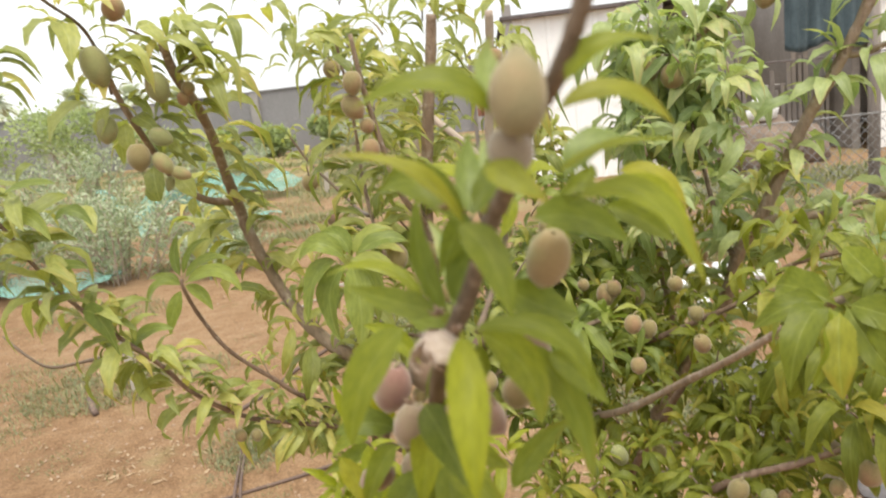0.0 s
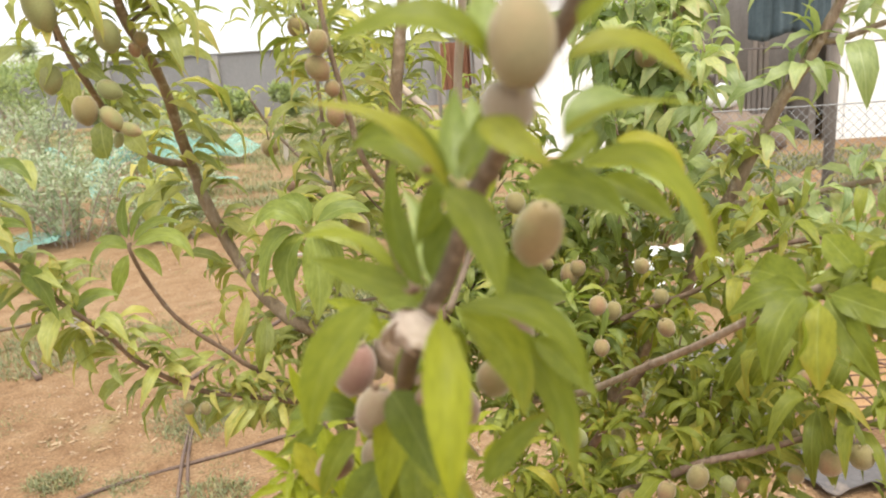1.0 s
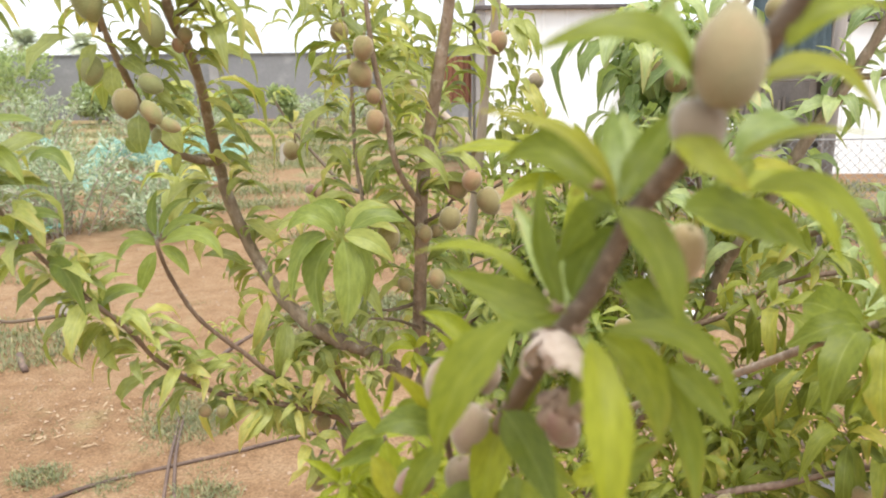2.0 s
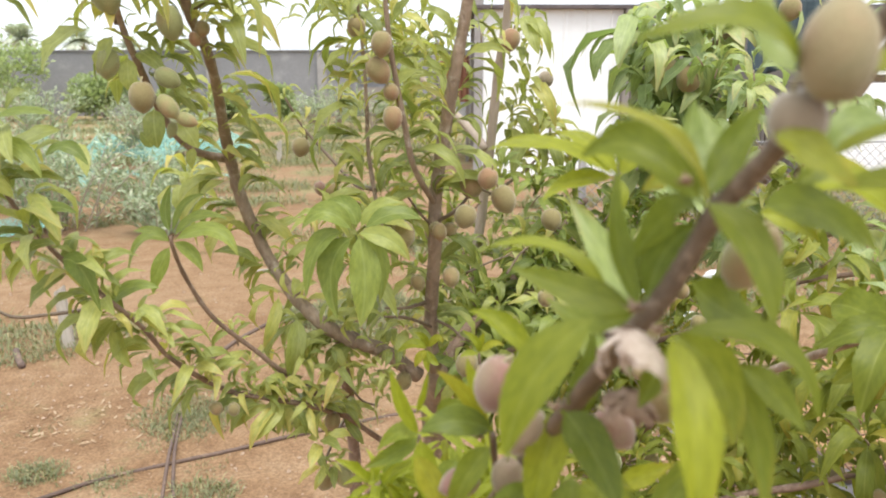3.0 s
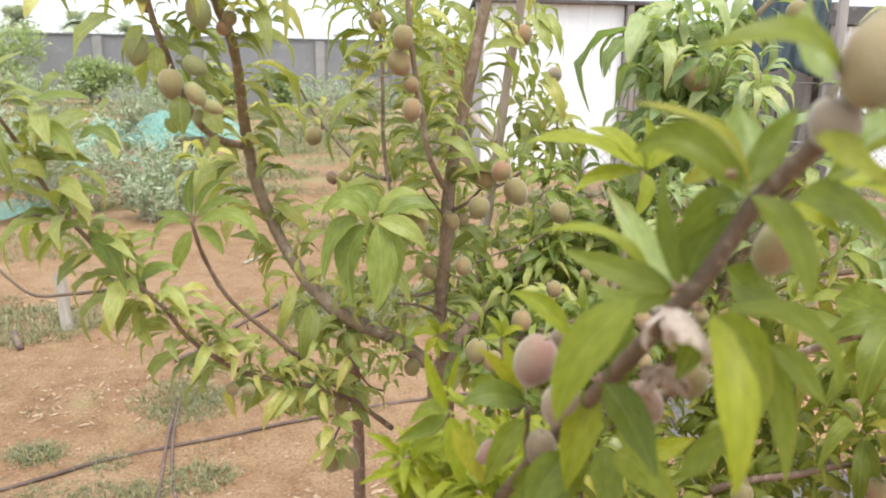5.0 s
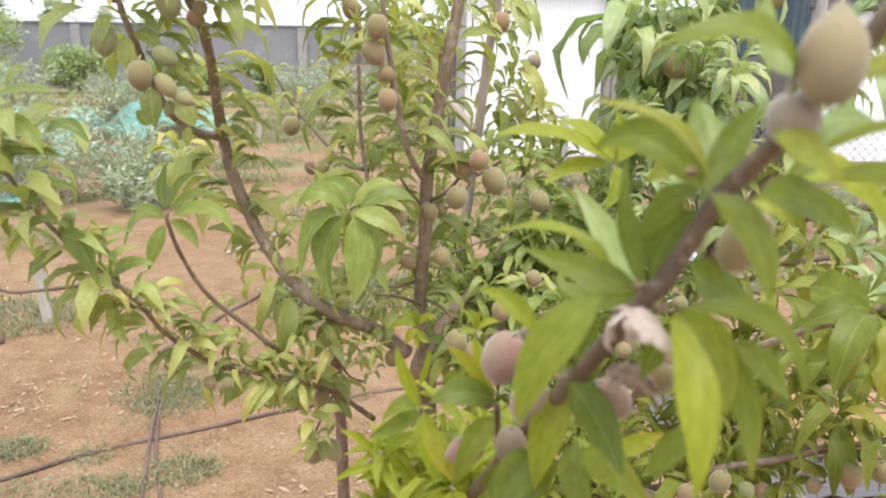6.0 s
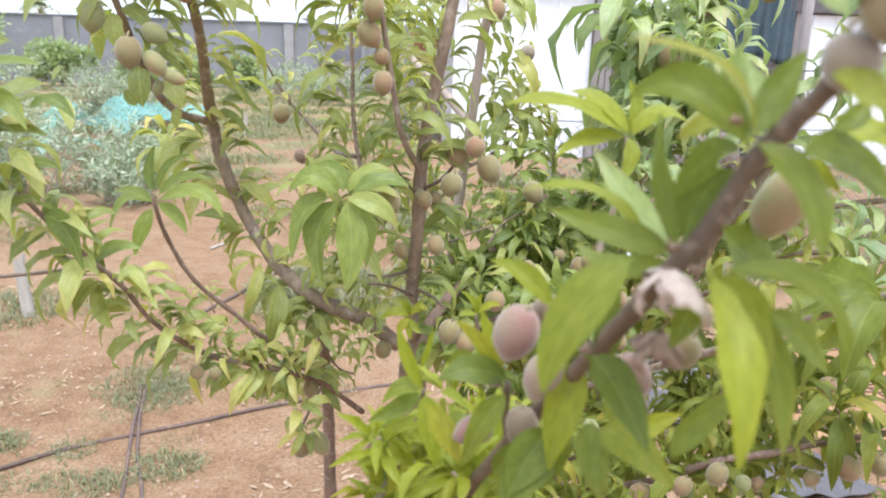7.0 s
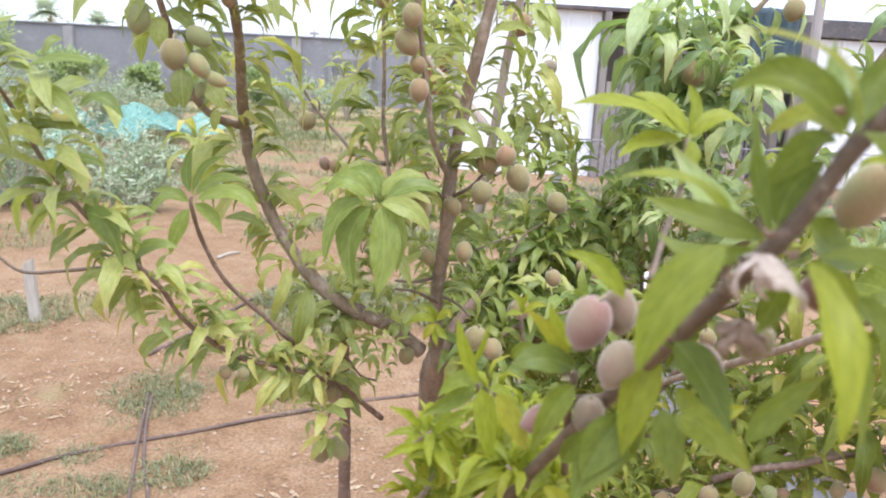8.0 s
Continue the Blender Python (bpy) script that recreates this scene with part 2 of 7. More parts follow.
GRASS = leaf_material("grass_blade", (0.14, 0.16, 0.085), (0.27, 0.275, 0.15), (0.28, 0.28, 0.16), 0.6, 0.3, young=(0.43, 0.37, 0.22))
PEACH = peach_skin("downy_young_peach", (0.235, 0.195, 0.082), (0.265, 0.195, 0.088), (0.29, 0.172, 0.092), 0.45)
PEACH_BIG = peach_skin("downy_brownish_peach", (0.245, 0.212, 0.11), (0.285, 0.228, 0.12), (0.32, 0.21, 0.125), 0.35)
PEACH_PINK = peach_skin("downy_pinkish_peach", (0.26, 0.195, 0.12), (0.255, 0.16, 0.115), (0.245, 0.128, 0.1), 0.6)
PEACH_GREEN = peach_skin("downy_green_peach", (0.25, 0.26, 0.105), (0.295, 0.265, 0.115), (0.325, 0.24, 0.118), 0.4)
PEACH_PALE = surface("pale_downy_peach", (0.24, 0.19, 0.125), (0.32, 0.255, 0.175), 3.0, 30.0, 0.9, 0.25, sheen=0.5)
BARK = surface("brown_peach_bark", (0.15, 0.105, 0.072), (0.42, 0.315, 0.225), 32.0, 150.0, 0.85, 1.0, stretch=(1, 1, 0.45), stain=(0.43, 0.36, 0.29), dist=0.005)
BARK_RED = surface("smooth_reddish_bark", (0.08, 0.054, 0.033), (0.2, 0.14, 0.088), 90.0, 420.0, 0.6, 0.5, stain=(0.24, 0.175, 0.12), dist=0.001)
BARK_STEM = surface("reddish_brown_bark", (0.12, 0.075, 0.05), (0.3, 0.2, 0.14), 40.0, 200.0, 0.8, 0.9, stretch=(1, 1, 0.4), stain=(0.33, 0.25, 0.19), dist=0.003)
BARK_GREY = surface("weathered_grey_bark", (0.3, 0.24, 0.19), (0.52, 0.425, 0.345), 10.0, 90.0, 0.85, 0.6, stretch=(1, 1, 0.3), dist=0.004)
PETAL = surface("dry_papery_petal", (0.36, 0.26, 0.19), (0.68, 0.57, 0.47), 60.0, 300.0, 0.8, 0.4)
HUSK = surface("dry_brown_husk", (0.2, 0.125, 0.08), (0.38, 0.27, 0.19), 40.0, 300.0, 0.9, 0.4)
STALK = surface("greenish_brown_stalk", (0.32, 0.28, 0.15), (0.42, 0.36, 0.21), 20.0, 90.0, 0.9, 0.3)
WALL_GREY = surface("dark_grey_block_wall", (0.2, 0.195, 0.198), (0.27, 0.262, 0.264), 0.7, 9.0, 0.95, 0.5, stain=(0.31, 0.3, 0.295), dist=0.02)
CONCRETE = surface("pale_concrete_post", (0.24, 0.22, 0.21), (0.38, 0.36, 0.34), 3.0, 30.0, 0.9, 0.4)
WHITE_SHEET = surface("white_painted_sheet_metal", (0.8, 0.8, 0.79), (0.88, 0.88, 0.87), 1.2, 14.0, 0.5, 0.12, stain=(0.76, 0.75, 0.72))
DARK_TRIM = surface("dark_rusty_edge", (0.06, 0.05, 0.05), (0.16, 0.13, 0.12), 4.0, 40.0, 0.8, 0.3)
OLD_WOOD = surface("weathered_grey_wood", (0.16, 0.14, 0.125), (0.33, 0.29, 0.255), 6.0, 60.0, 0.9, 0.5, stretch=(1, 1, 0.12))
PALE_WOOD = surface("sun_bleached_stake_wood", (0.3, 0.265, 0.21), (0.5, 0.45, 0.38), 8.0, 70.0, 0.9, 0.5, stretch=(1, 1, 0.15))
BLACK_PE = surface("black_plastic_pipe", (0.07, 0.045, 0.034), (0.16, 0.105, 0.078), 9.0, 70.0, 0.8, 0.2, stain=(0.24, 0.16, 0.105))
TARP_BLUE = surface("dark_blue_green_tarpaulin", (0.04, 0.062, 0.072), (0.09, 0.125, 0.14), 3.0, 25.0, 0.85, 0.4)
TARP_GREY = surface("grey_plastic_sheet", (0.075, 0.068, 0.068), (0.14, 0.128, 0.124), 4.0, 40.0, 1.0, 0.5, stain=(0.22, 0.18, 0.15))
RUST = surface("rusty_red_brown_sheet", (0.2, 0.085, 0.05), (0.36, 0.17, 0.1), 3.0, 25.0, 0.9, 0.4)
WIRE = surface("dull_galvanised_wire", (0.2, 0.2, 0.2), (0.34, 0.34, 0.34), 5.0, 60.0, 0.6, 0.1, metal=0.4)
WIRE_RUST = surface("rusty_wire", (0.09, 0.05, 0.035), (0.2, 0.11, 0.07), 5.0, 60.0, 0.85, 0.2)
BAG = surface("white_plastic_sack", (0.68, 0.68, 0.66), (0.82, 0.82, 0.8), 6.0, 40.0, 0.6, 0.4)
STONE = surface("pale_pebbles", (0.3, 0.2, 0.13), (0.44, 0.32, 0.22), 12.0, 80.0, 0.9, 0.4)
# a guessed brown, for the shed's inner walls and the panel at the boundary wall
INSIDE = surface("brown_boards", (0.19, 0.165, 0.145), (0.34, 0.3, 0.26), 2.0, 20.0, 0.9, 0.4)
SAND = surface("orange_bare_sand", (0.32, 0.18, 0.078), (0.44, 0.265, 0.125), 3.0, 60.0, 0.95, 0.6, dist=0.02)
SACK_BROWN = surface("brown_woven_sack", (0.13, 0.095, 0.068), (0.26, 0.19, 0.14), 5.0, 60.0, 0.9, 0.5)
STRAW = surface("dry_plant_litter", (0.25, 0.16, 0.09), (0.5, 0.38, 0.24), 20.0, 90.0, 0.95, 0.3)


def net_material():
    m, n, l, b = shader("turquoise_harvest_net")
    co = n.new("ShaderNodeTexCoord").outputs["Object"]
    v = noise_node(n, l, co, 2.2, 5, 0.6)
    r = ramp(n, [(0.3, (0.14, 0.34, 0.28)), (0.7, (0.27, 0.47, 0.4))])
    l.new(v.outputs[0], r.inputs[0])
    l.new(r.outputs[0], b.inputs["Base Color"])
    b.inputs["Roughness"].default_value = 0.7
    w = noise_node(n, l, co, 60.0, 2, 0.5)
    ar = ramp(n, [(0.4, (0.2, 0.2, 0.2)), (0.58, (0.85, 0.85, 0.85))])
    l.new(w.outputs[0], ar.inputs[0])
    l.new(ar.outputs[0], b.inputs["Alpha"])
    return m


NET = net_material()


# ---- building blocks ----
def mesh_of(name, verts, faces, material, smooth=True, uvs=None):
    me = bpy.data.meshes.new(name)
    me.from_pydata([tuple(v) for v in verts], [], faces)
    if uvs is not None:
        layer = me.uv_layers.new(name="UVMap")
        flat = [c for f in faces for i in f for c in uvs[i]]
        layer.data.foreach_set("uv", flat)
    me.materials.append(material)
    if smooth:
        me.polygons.foreach_set("use_smooth", [True] * len(me.polygons))
    me.update()
    return me


def part(name, me, parent, label=""):
    ob = new(name, me)
    ob.parent = parent
    if label:
        tagged(ob, label)
    return ob


def base_at(name, place, label, category, group="", kind=""):
    ob = new(name)
    ob.location = place
    ob.empty_display_size = 0.05
    return tagged(ob, label, category, group, kind)


def glide(points, steps):
    """Points along a smooth line through those given."""
    p = [Vector(q) for q in points]
    p = [p[0] * 2 - p[1]] + p + [p[-1] * 2 - p[-2]]
    out = []
    for i in range(1, len(p) - 2):
        for k in range(steps):
            t = k / steps
            a, b, c, d = p[i - 1], p[i], p[i + 1], p[i + 2]
            out.append(0.5 * ((2 * b) + (c - a) * t + (2 * a - 5 * b + 4 * c - d) * t * t + (3 * b - a - 3 * c + d) * t ** 3))
    out.append(p[-2])
    return out


def tube_data(points, r0, r1, sides=8, knobs=0.0, rng=None):
    verts, faces = [], []
    n = len(points)
    side = Vector((0.3, 1, 0.2))
    for i, q in enumerate(points):
        d = (points[min(i + 1, n - 1)] - points[max(i - 1, 0)]).normalized()
        u = d.cross(side)
        u = u.normalized() if u.length > 1e-4 else d.orthogonal().normalized()
        v = d.cross(u)
        side = -v if v.dot(side) < 0 else v
        side = u.cross(d)
        r = r0 + (r1 - r0) * i / (n - 1)
        if knobs:
            r *= 1 + knobs * rng.uniform(-0.5, 1) * (1 if rng.random() < 0.6 else 2.2)
        for k in range(sides):
            a = 2 * math.pi * k / sides
            verts.append(q + (u * math.cos(a) + v * math.sin(a)) * r)
    for i in range(n - 1):
        for k in range(sides):
            a, b = i * sides + k, i * sides + (k + 1) % sides
            faces.append((a, b, b + sides, a + sides))
    faces.append(tuple(range(sides))[::-1])
    faces.append(tuple((n - 1) * sides + k for k in range(sides)))
    return verts, faces


def box_data(x0, y0, z0, x1, y1, z1, bevel=0.0):
    bm = bmesh.new()
    bmesh.ops.create_cube(bm, size=1)
    for v in bm.verts:
        v.co = Vector(((x0 + x1) / 2 + v.co.x * (x1 - x0), (y0 + y1) / 2 + v.co.y * (y1 - y0), (z0 + z1) / 2 + v.co.z * (z1 - z0)))
    if bevel:
        bmesh.ops.bevel(bm, geom=bm.edges[:], offset=bevel, segments=2, affect="EDGES")
    return bm


def bm_mesh(name, bm, material, smooth=False):
    me = bpy.data.meshes.new(name)
    bm.to_mesh(me)
    bm.free()
    me.materials.append(material)
    if smooth:
        me.polygons.foreach_set("use_smooth", [True] * len(me.polygons))
    return me


def leaf_shape(width, arch, fold, wave, twist, fine=False):
    """A lance-shaped leaf one metre long, from its stalk at the origin to its tip on the x axis."""
    if fine:
        stations = (0.0, 0.04) + tuple(0.08 + 0.9 * i / 26 for i in range(27)) + (1.0,)
        across = (-1, -0.55, 0, 0.55, 1)
    else:
        stations = (0.0, 0.05, 0.14, 0.3, 0.48, 0.66, 0.82, 0.93, 1.0)
        across = (-1, 0, 1)
    verts, uvs, faces = [], [], []
    for row, s in enumerate(stations):
        w = 0.07 if s < 0.06 else min(1.0, max(0.0, 1.19 * math.sin(math.pi * ((s - 0.045) / 0.955) ** 0.86) ** 0.8 * (1.08 - 0.22 * s)))
        w = 0.0 if s == 1.0 else w
        h = arch * 4 * s * (1 - s) * (1.15 - 0.3 * s) + wave * math.sin(s * 11) * w * 0.12
        half = w * width / 2
        half *= 1 + (0.035 if row % 2 else -0.02) * (fine and 0.06 < s < 0.99)
        tw = twist * (s - 0.5)
        for k in across:
            lift = fold * half * abs(k) ** 1.4 + wave * math.sin(s * 15 + k * 2.3) * half * k * k
            verts.append(Vector((s, k * half * math.cos(tw), h + lift + k * half * math.sin(tw))))
            uvs.append((s, 0.5 + 0.5 * k * max(w, 0.25)))
    n = len(across)
    for i in range(len(stations) - 1):
        for k in range(n - 1):
            a = i * n + k
            faces.append((a, a + n, a + n + 1, a + 1))
    return verts, faces, uvs


LEAF_FORMS = [leaf_shape(*p) for p in ((0.25, 0.18, 0.3, 0.12, 0.3), (0.23, 0.34, 0.45, 0.14, -0.6), (0.27, 0.24, 0.25, 0.18, 0.5), (0.22, 0.46, 0.5, 0.12, 0.9), (0.24, 0.4, 0.5, 0.16, -0.9), (0.25, 0.14, 0.4, 0.22, 0.2))]
FINE_FORMS = [leaf_shape(*p, True) for p in ((0.25, 0.1, 0.3, 0.12, 0.35), (0.24, 0.24, 0.35, 0.14, -0.5), (0.27, 0.13, 0.2, 0.2, 0.5), (0.24, 0.3, 0.45, 0.12, 0.8), (0.25, 0.2, 0.5, 0.18, -0.8), (0.26, 0.08, 0.35, 0.22, -0.3))]


def leaf_meshes(material, tag, forms):
    return [mesh_of(tag, v, f, material, True, uv) for v, f, uv in forms]


LEAF_NEAR_MESHES = leaf_meshes(LEAF_NEAR, "peach_leaf", FINE_FORMS)
LEAF_MESHES = leaf_meshes(LEAF, "peach_leaf", LEAF_FORMS)
LEAF_GREY_MESHES = leaf_meshes(LEAF_GREY, "peach_leaf", LEAF_FORMS)
LEAF_YOUNG_MESHES = leaf_meshes(LEAF_YOUNG, "peach_leaf", FINE_FORMS)


def leaf_matrix(base, tip, face, width=1.0):
    """Stands a leaf from base to tip, its upper side towards face."""
    x = Vector(tip) - Vector(base)
    size = x.length
    x.normalize()
    z = Vector(face) - x * Vector(face).dot(x)
    z = z.normalized() if z.length > 1e-3 else x.orthogonal().normalized()
    y = z.cross(x)
    m = Matrix((x * size, y * size * width, z * size)).transposed().to_4x4()
    m.translation = base
    return m


class Foliage:
    """Leaves of one tree: the nearest as parts of their own, the rest joined."""

    def __init__(self, tree, meshes, near_y, limit=290, seed=1):
        self.tree, self.meshes, self.near_y, self.left = tree, meshes, near_y, limit
        self.rng = random.Random(seed)
        self.verts, self.faces, self.uvs = [], [], []
        self.twig_v, self.twig_f = [], []
        self.slim = 1.0

    def leaf(self, base, tip, face=(0, -0.35, 1), width=1.0, form=None, single=False):
        k = self.rng.randrange(len(LEAF_FORMS)) if form is None else form
        m = leaf_matrix(base, tip, face, width)
        if single or (self.left > 0 and base[1] < self.near_y):
            self.left -= 0 if single else 1
            ob = part("leaf", self.meshes[k], self.tree)
            ob.matrix_basis = self.tree.matrix_basis.inverted() @ m
            return
        v, f, uv = LEAF_FORMS[k]
        o = len(self.verts)
        self.verts += [m @ q for q in v]
        self.faces += [tuple(i + o for i in g) for g in f]
        self.uvs += uv

    def sprig(self, place, axis, count, size, droop=0.55, spread=1.0):
        """A tuft of leaves round the point of a shoot; the leaves rise, arch over and hang."""
        r = self.rng
        axis = Vector(axis).normalized()
        u = axis.orthogonal().normalized()
        v = axis.cross(u)
        turn = r.uniform(0, 6.28)
        for i in range(count):
            a = turn + i * 2.4
            out = (u * math.cos(a) + v * math.sin(a)) * spread + axis * r.uniform(0.0, 0.8)
            out.normalize()
            ln = size * r.uniform(0.6, 1.15)
            b = Vector(place) + axis * r.uniform(-0.25, 0.2) * size + out * 0.004
            t = b + out * ln * 0.85 + Vector((0, 0, -droop * ln * r.uniform(0.1, 1.1)))
            face = Vector((r.uniform(-0.6, 0.6), r.uniform(-1.0, 0.2), 1.0)) + out * 0.35
            self.leaf(b, t, face, self.slim * r.uniform(1.0, 1.4), r.choice((0, 1, 1, 2, 3, 3, 4, 4, 5)))

    def along(self, points, gap, count, size, droop=0.55, start=0.0):
        """Tufts at even gaps along a shoot."""
        line = glide(points, 8)
        run, last = 0.0, line[0]
        total = sum((b - a).length for a, b in zip(line, line[1:]))
        walked = 0.0
        for a, b in zip(line, line[1:]):
            step = (b - a).length
            run += step
            walked += step
            if run > gap and walked > start * total:
                run = self.rng.uniform(-0.3, 0.2) * gap
                d = (b - a).normalized()
                side = Vector((self.rng.uniform(-1, 1), self.rng.uniform(-1, 1), self.rng.uniform(-0.2, 1)))
                self.sprig(b + side * 0.006, d * 0.4 + side * 0.8, count + self.rng.randint(-1, 1), size, droop)

    def beside(self, points, gap, count, size, droop=0.6, start=0.0):
        """Small bunches of leaves that spring from alternate flanks of a limb and leave its bark in view."""
        r = self.rng
        line = glide(points, 8)
        total = sum((b - a).length for a, b in zip(line, line[1:]))
        run, walked, flank = 0.0, 0.0, 1
        for a, b in zip(line, line[1:]):
            step = (b - a).length
            run += step
            walked += step
            if run < gap or walked < start * total:
                continue
            run, flank = r.uniform(-0.35, 0.3) * gap, -flank
            d = (b - a).normalized()
            side = d.cross(Vector((0, 1, 0))).normalized() * flank
            root = b + side * 0.007
            for k in range(count + r.randint(-1, 1)):
                out = (side * r.uniform(0.5, 1.2) + d * r.uniform(-0.5, 0.9) + Vector((0, r.uniform(-0.5, 0.7), 0.1))).normalized()
                ln = size * r.uniform(0.55, 1.25)
                tip = root + out * ln * 0.85 + Vector((0, 0, -droop * ln * r.uniform(0.0, 1.0)))
                self.leaf(root + d * r.uniform(-0.006, 0.006), tip, Vector((r.uniform(-0.6, 0.6), r.uniform(-1, 0.1), 1)) + out * 0.4, self.slim * r.uniform(0.85, 1.25), r.choice((1, 1, 3, 3, 4, 4, 0, 2)))

    def fill(self, low, high, tufts, count, size, droop=0.55):
        """Leafy twigs spread through a part of the crown."""
        r = self.rng
        for i in range(tufts):
            p = Vector([r.uniform(a, b) for a, b in zip(low, high)])
            d = Vector((r.uniform(-0.7, 0.7), r.uniform(-0.7, 0.5), r.uniform(0.2, 1))).normalized()
            ln = size * r.uniform(0.25, 0.5)
            q = [p - d * ln + Vector((0, 0, -0.1 * ln)), p - d * ln * 0.5, p]
            v, f = tube_data(q, 0.0014, 0.0009, 5)
            o = len(self.twig_v)
            self.twig_v += v
            self.twig_f += [tuple(k + o for k in g) for g in f]
            self.sprig(p, d, count + r.randint(-2, 2), size, droop)
            self.sprig(p - d * ln * 0.6, d, max(2, count // 2), size * 0.85, droop)

    def join(self, material, name="foliage"):
        if self.twig_f:
            tw = part("fine_branching", mesh_of("fine_branching", self.twig_v, self.twig_f, BARK), self.tree)
            tw.matrix_basis = self.tree.matrix_basis.inverted()
            tagged(tw, kind="stuff")
        if self.faces:
            ob = part(name, mesh_of(name, self.verts, self.faces, material, True, self.uvs), self.tree, "")
            ob.matrix_basis = self.tree.matrix_basis.inverted()
            tagged(ob, kind="stuff")


def peach_mesh(name, material, long, tip):
    """A downy fruit of unit width: a soft hollow at the stalk end, a seam down one side, a small point below."""
    verts, faces = [], []
    rows, cols = 16, 22
    for i in range(rows + 1):
        th = math.pi * i / rows
        for k in range(cols):
            ph = 2 * math.pi * k / cols
            r = 0.5 * math.sin(th) ** 0.92 if 0 < i < rows else 0.0
            r *= 1 - 0.07 * math.exp(-(min(ph, 2 * math.pi - ph) / 0.35) ** 2) * math.sin(th)
            z = 0.5 * long * math.cos(th)
            if th < 1.0:
                z -= 0.09 * math.exp(-(r / 0.13) ** 2)
            z -= tip * math.exp(-((math.pi - th) / 0.3) ** 2)
            verts.append(Vector((r * math.cos(ph), r * math.sin(ph), z)))
    for i in range(rows):
        for k in range(cols):
            a, b = i * cols + k, i * cols + (k + 1) % cols
            faces.append((a, a + cols, b + cols, b))
    return mesh_of(name, verts, faces, material)


PEACHES = {"tan": [peach_mesh("peach", PEACH, 1.08, 0.05), peach_mesh("peach", PEACH, 1.2, 0.08)],
           "big": [peach_mesh("peach", PEACH_BIG, 1.42, 0.17)],
           "pink": [peach_mesh("peach", PEACH_PINK, 1.3, 0.12)],
           "pale": [peach_mesh("peach", PEACH_PALE, 1.05, 0.05)],
           "green": [peach_mesh("peach", PEACH_GREEN, 1.3, 0.08), peach_mesh("peach", PEACH_GREEN, 1.45, 0.1)],
           "long": [peach_mesh("peach", PEACH_GREEN, 1.6, 0.12)]}


def stalk_mesh(bend):
    """Short woody stalk with a collar, in widths of the fruit."""
    v, f = tube_data(glide([(0, 0, 0.42), (0.01, 0, 0.55), (0.05 * bend, 0.02, 0.66), (0.13 * bend, 0.04, 0.74)], 3), 0.05, 0.04, 6)
    return mesh_of("stalk", v, f, STALK)


STALKS = [stalk_mesh(b) for b in (1.0, -1.0, 0.3, -1.8)]


def peach(tree, place, width, skin="tan", tilt=None, rng=random.Random(5)):
    ob = part("peach", rng.choice(PEACHES[skin]), tree)
    t = tilt or (rng.uniform(-25, 25), rng.uniform(-25, 25))
    ob.matrix_basis = tree.matrix_basis.inverted() @ pose(*place, t[0], t[1], 0) @ Matrix.Rotation(rng.uniform(0, 6.28), 4, "Z") @ Matrix.Scale(width, 4)
    part("stalk", STALKS[rng.randrange(len(STALKS))], ob)
    return ob


def limb(tree, points, r0, r1, bark, name="limb", sides=9, rng=random.Random(8)):
    v, f = tube_data(glide(points, 7), r0, r1, sides, 0.09, rng)
    ob = part(name, mesh_of(name, v, f, bark), tree)
    ob.matrix_basis = tree.matrix_basis.inverted()
    return ob


def dried_flower(tree, place, size, seed, stuff=PETAL):
    """Shrivelled papery petals: narrow strips, each curled and crumpled in its own way, hanging from the calyx of a young fruit."""
    r = random.Random(seed)
    verts, faces = [], []
    rows, cols = 12, 5
    for p in range(12):
        turn = 2 * math.pi * p / 12 + r.uniform(-0.3, 0.3)
        out = Vector((math.cos(turn), math.sin(turn), 0))
        side = Vector((-math.sin(turn), math.cos(turn), 0))
        long, wide, flare, hook = r.uniform(0.6, 1.6), r.uniform(0.12, 0.3), r.uniform(0.15, 0.85), r.uniform(-0.5, 0.7)
        o = len(verts)
        for i in range(rows):
            s = i / (rows - 1)
            w = wide * (0.5 + 0.8 * math.sin(math.pi * min(0.95, 0.1 + 0.85 * s)))
            mid = out * (0.1 + flare * math.sin(1.9 * s) + hook * 0.3 * s * s) + Vector((0.3 * s * s, 0, 0.12 - long * s * (1 - 0.18 * s)))
            mid += 0.16 * s * noise.noise_vector(Vector((p * 2.3, seed, s * 2.5)))
            roll = 1.2 * noise.noise(Vector((p * 1.9, s * 2.2, seed)))
            for k in range(cols):
                u = k / (cols - 1) - 0.5
                q = mid + (side * math.cos(roll) + out * math.sin(roll)) * (u * 2 * w) + out * (0.55 * w * (1 - 4 * u * u))
                q += 0.06 * noise.noise_vector(q * 7 + Vector((p * 3.1, seed, 0)))
                verts.append(Vector(place) + q * size)
        for i in range(rows - 1):
            for k in range(cols - 1):
                c = o + i * cols + k
                faces.append((c, c + cols, c + cols + 1, c + 1))
    ob = part("dried_flower", mesh_of("dried_flower", verts, faces, stuff), tree, "papery cream dried flower remains")
    ob.matrix_basis = tree.matrix_basis.inverted()
    return ob


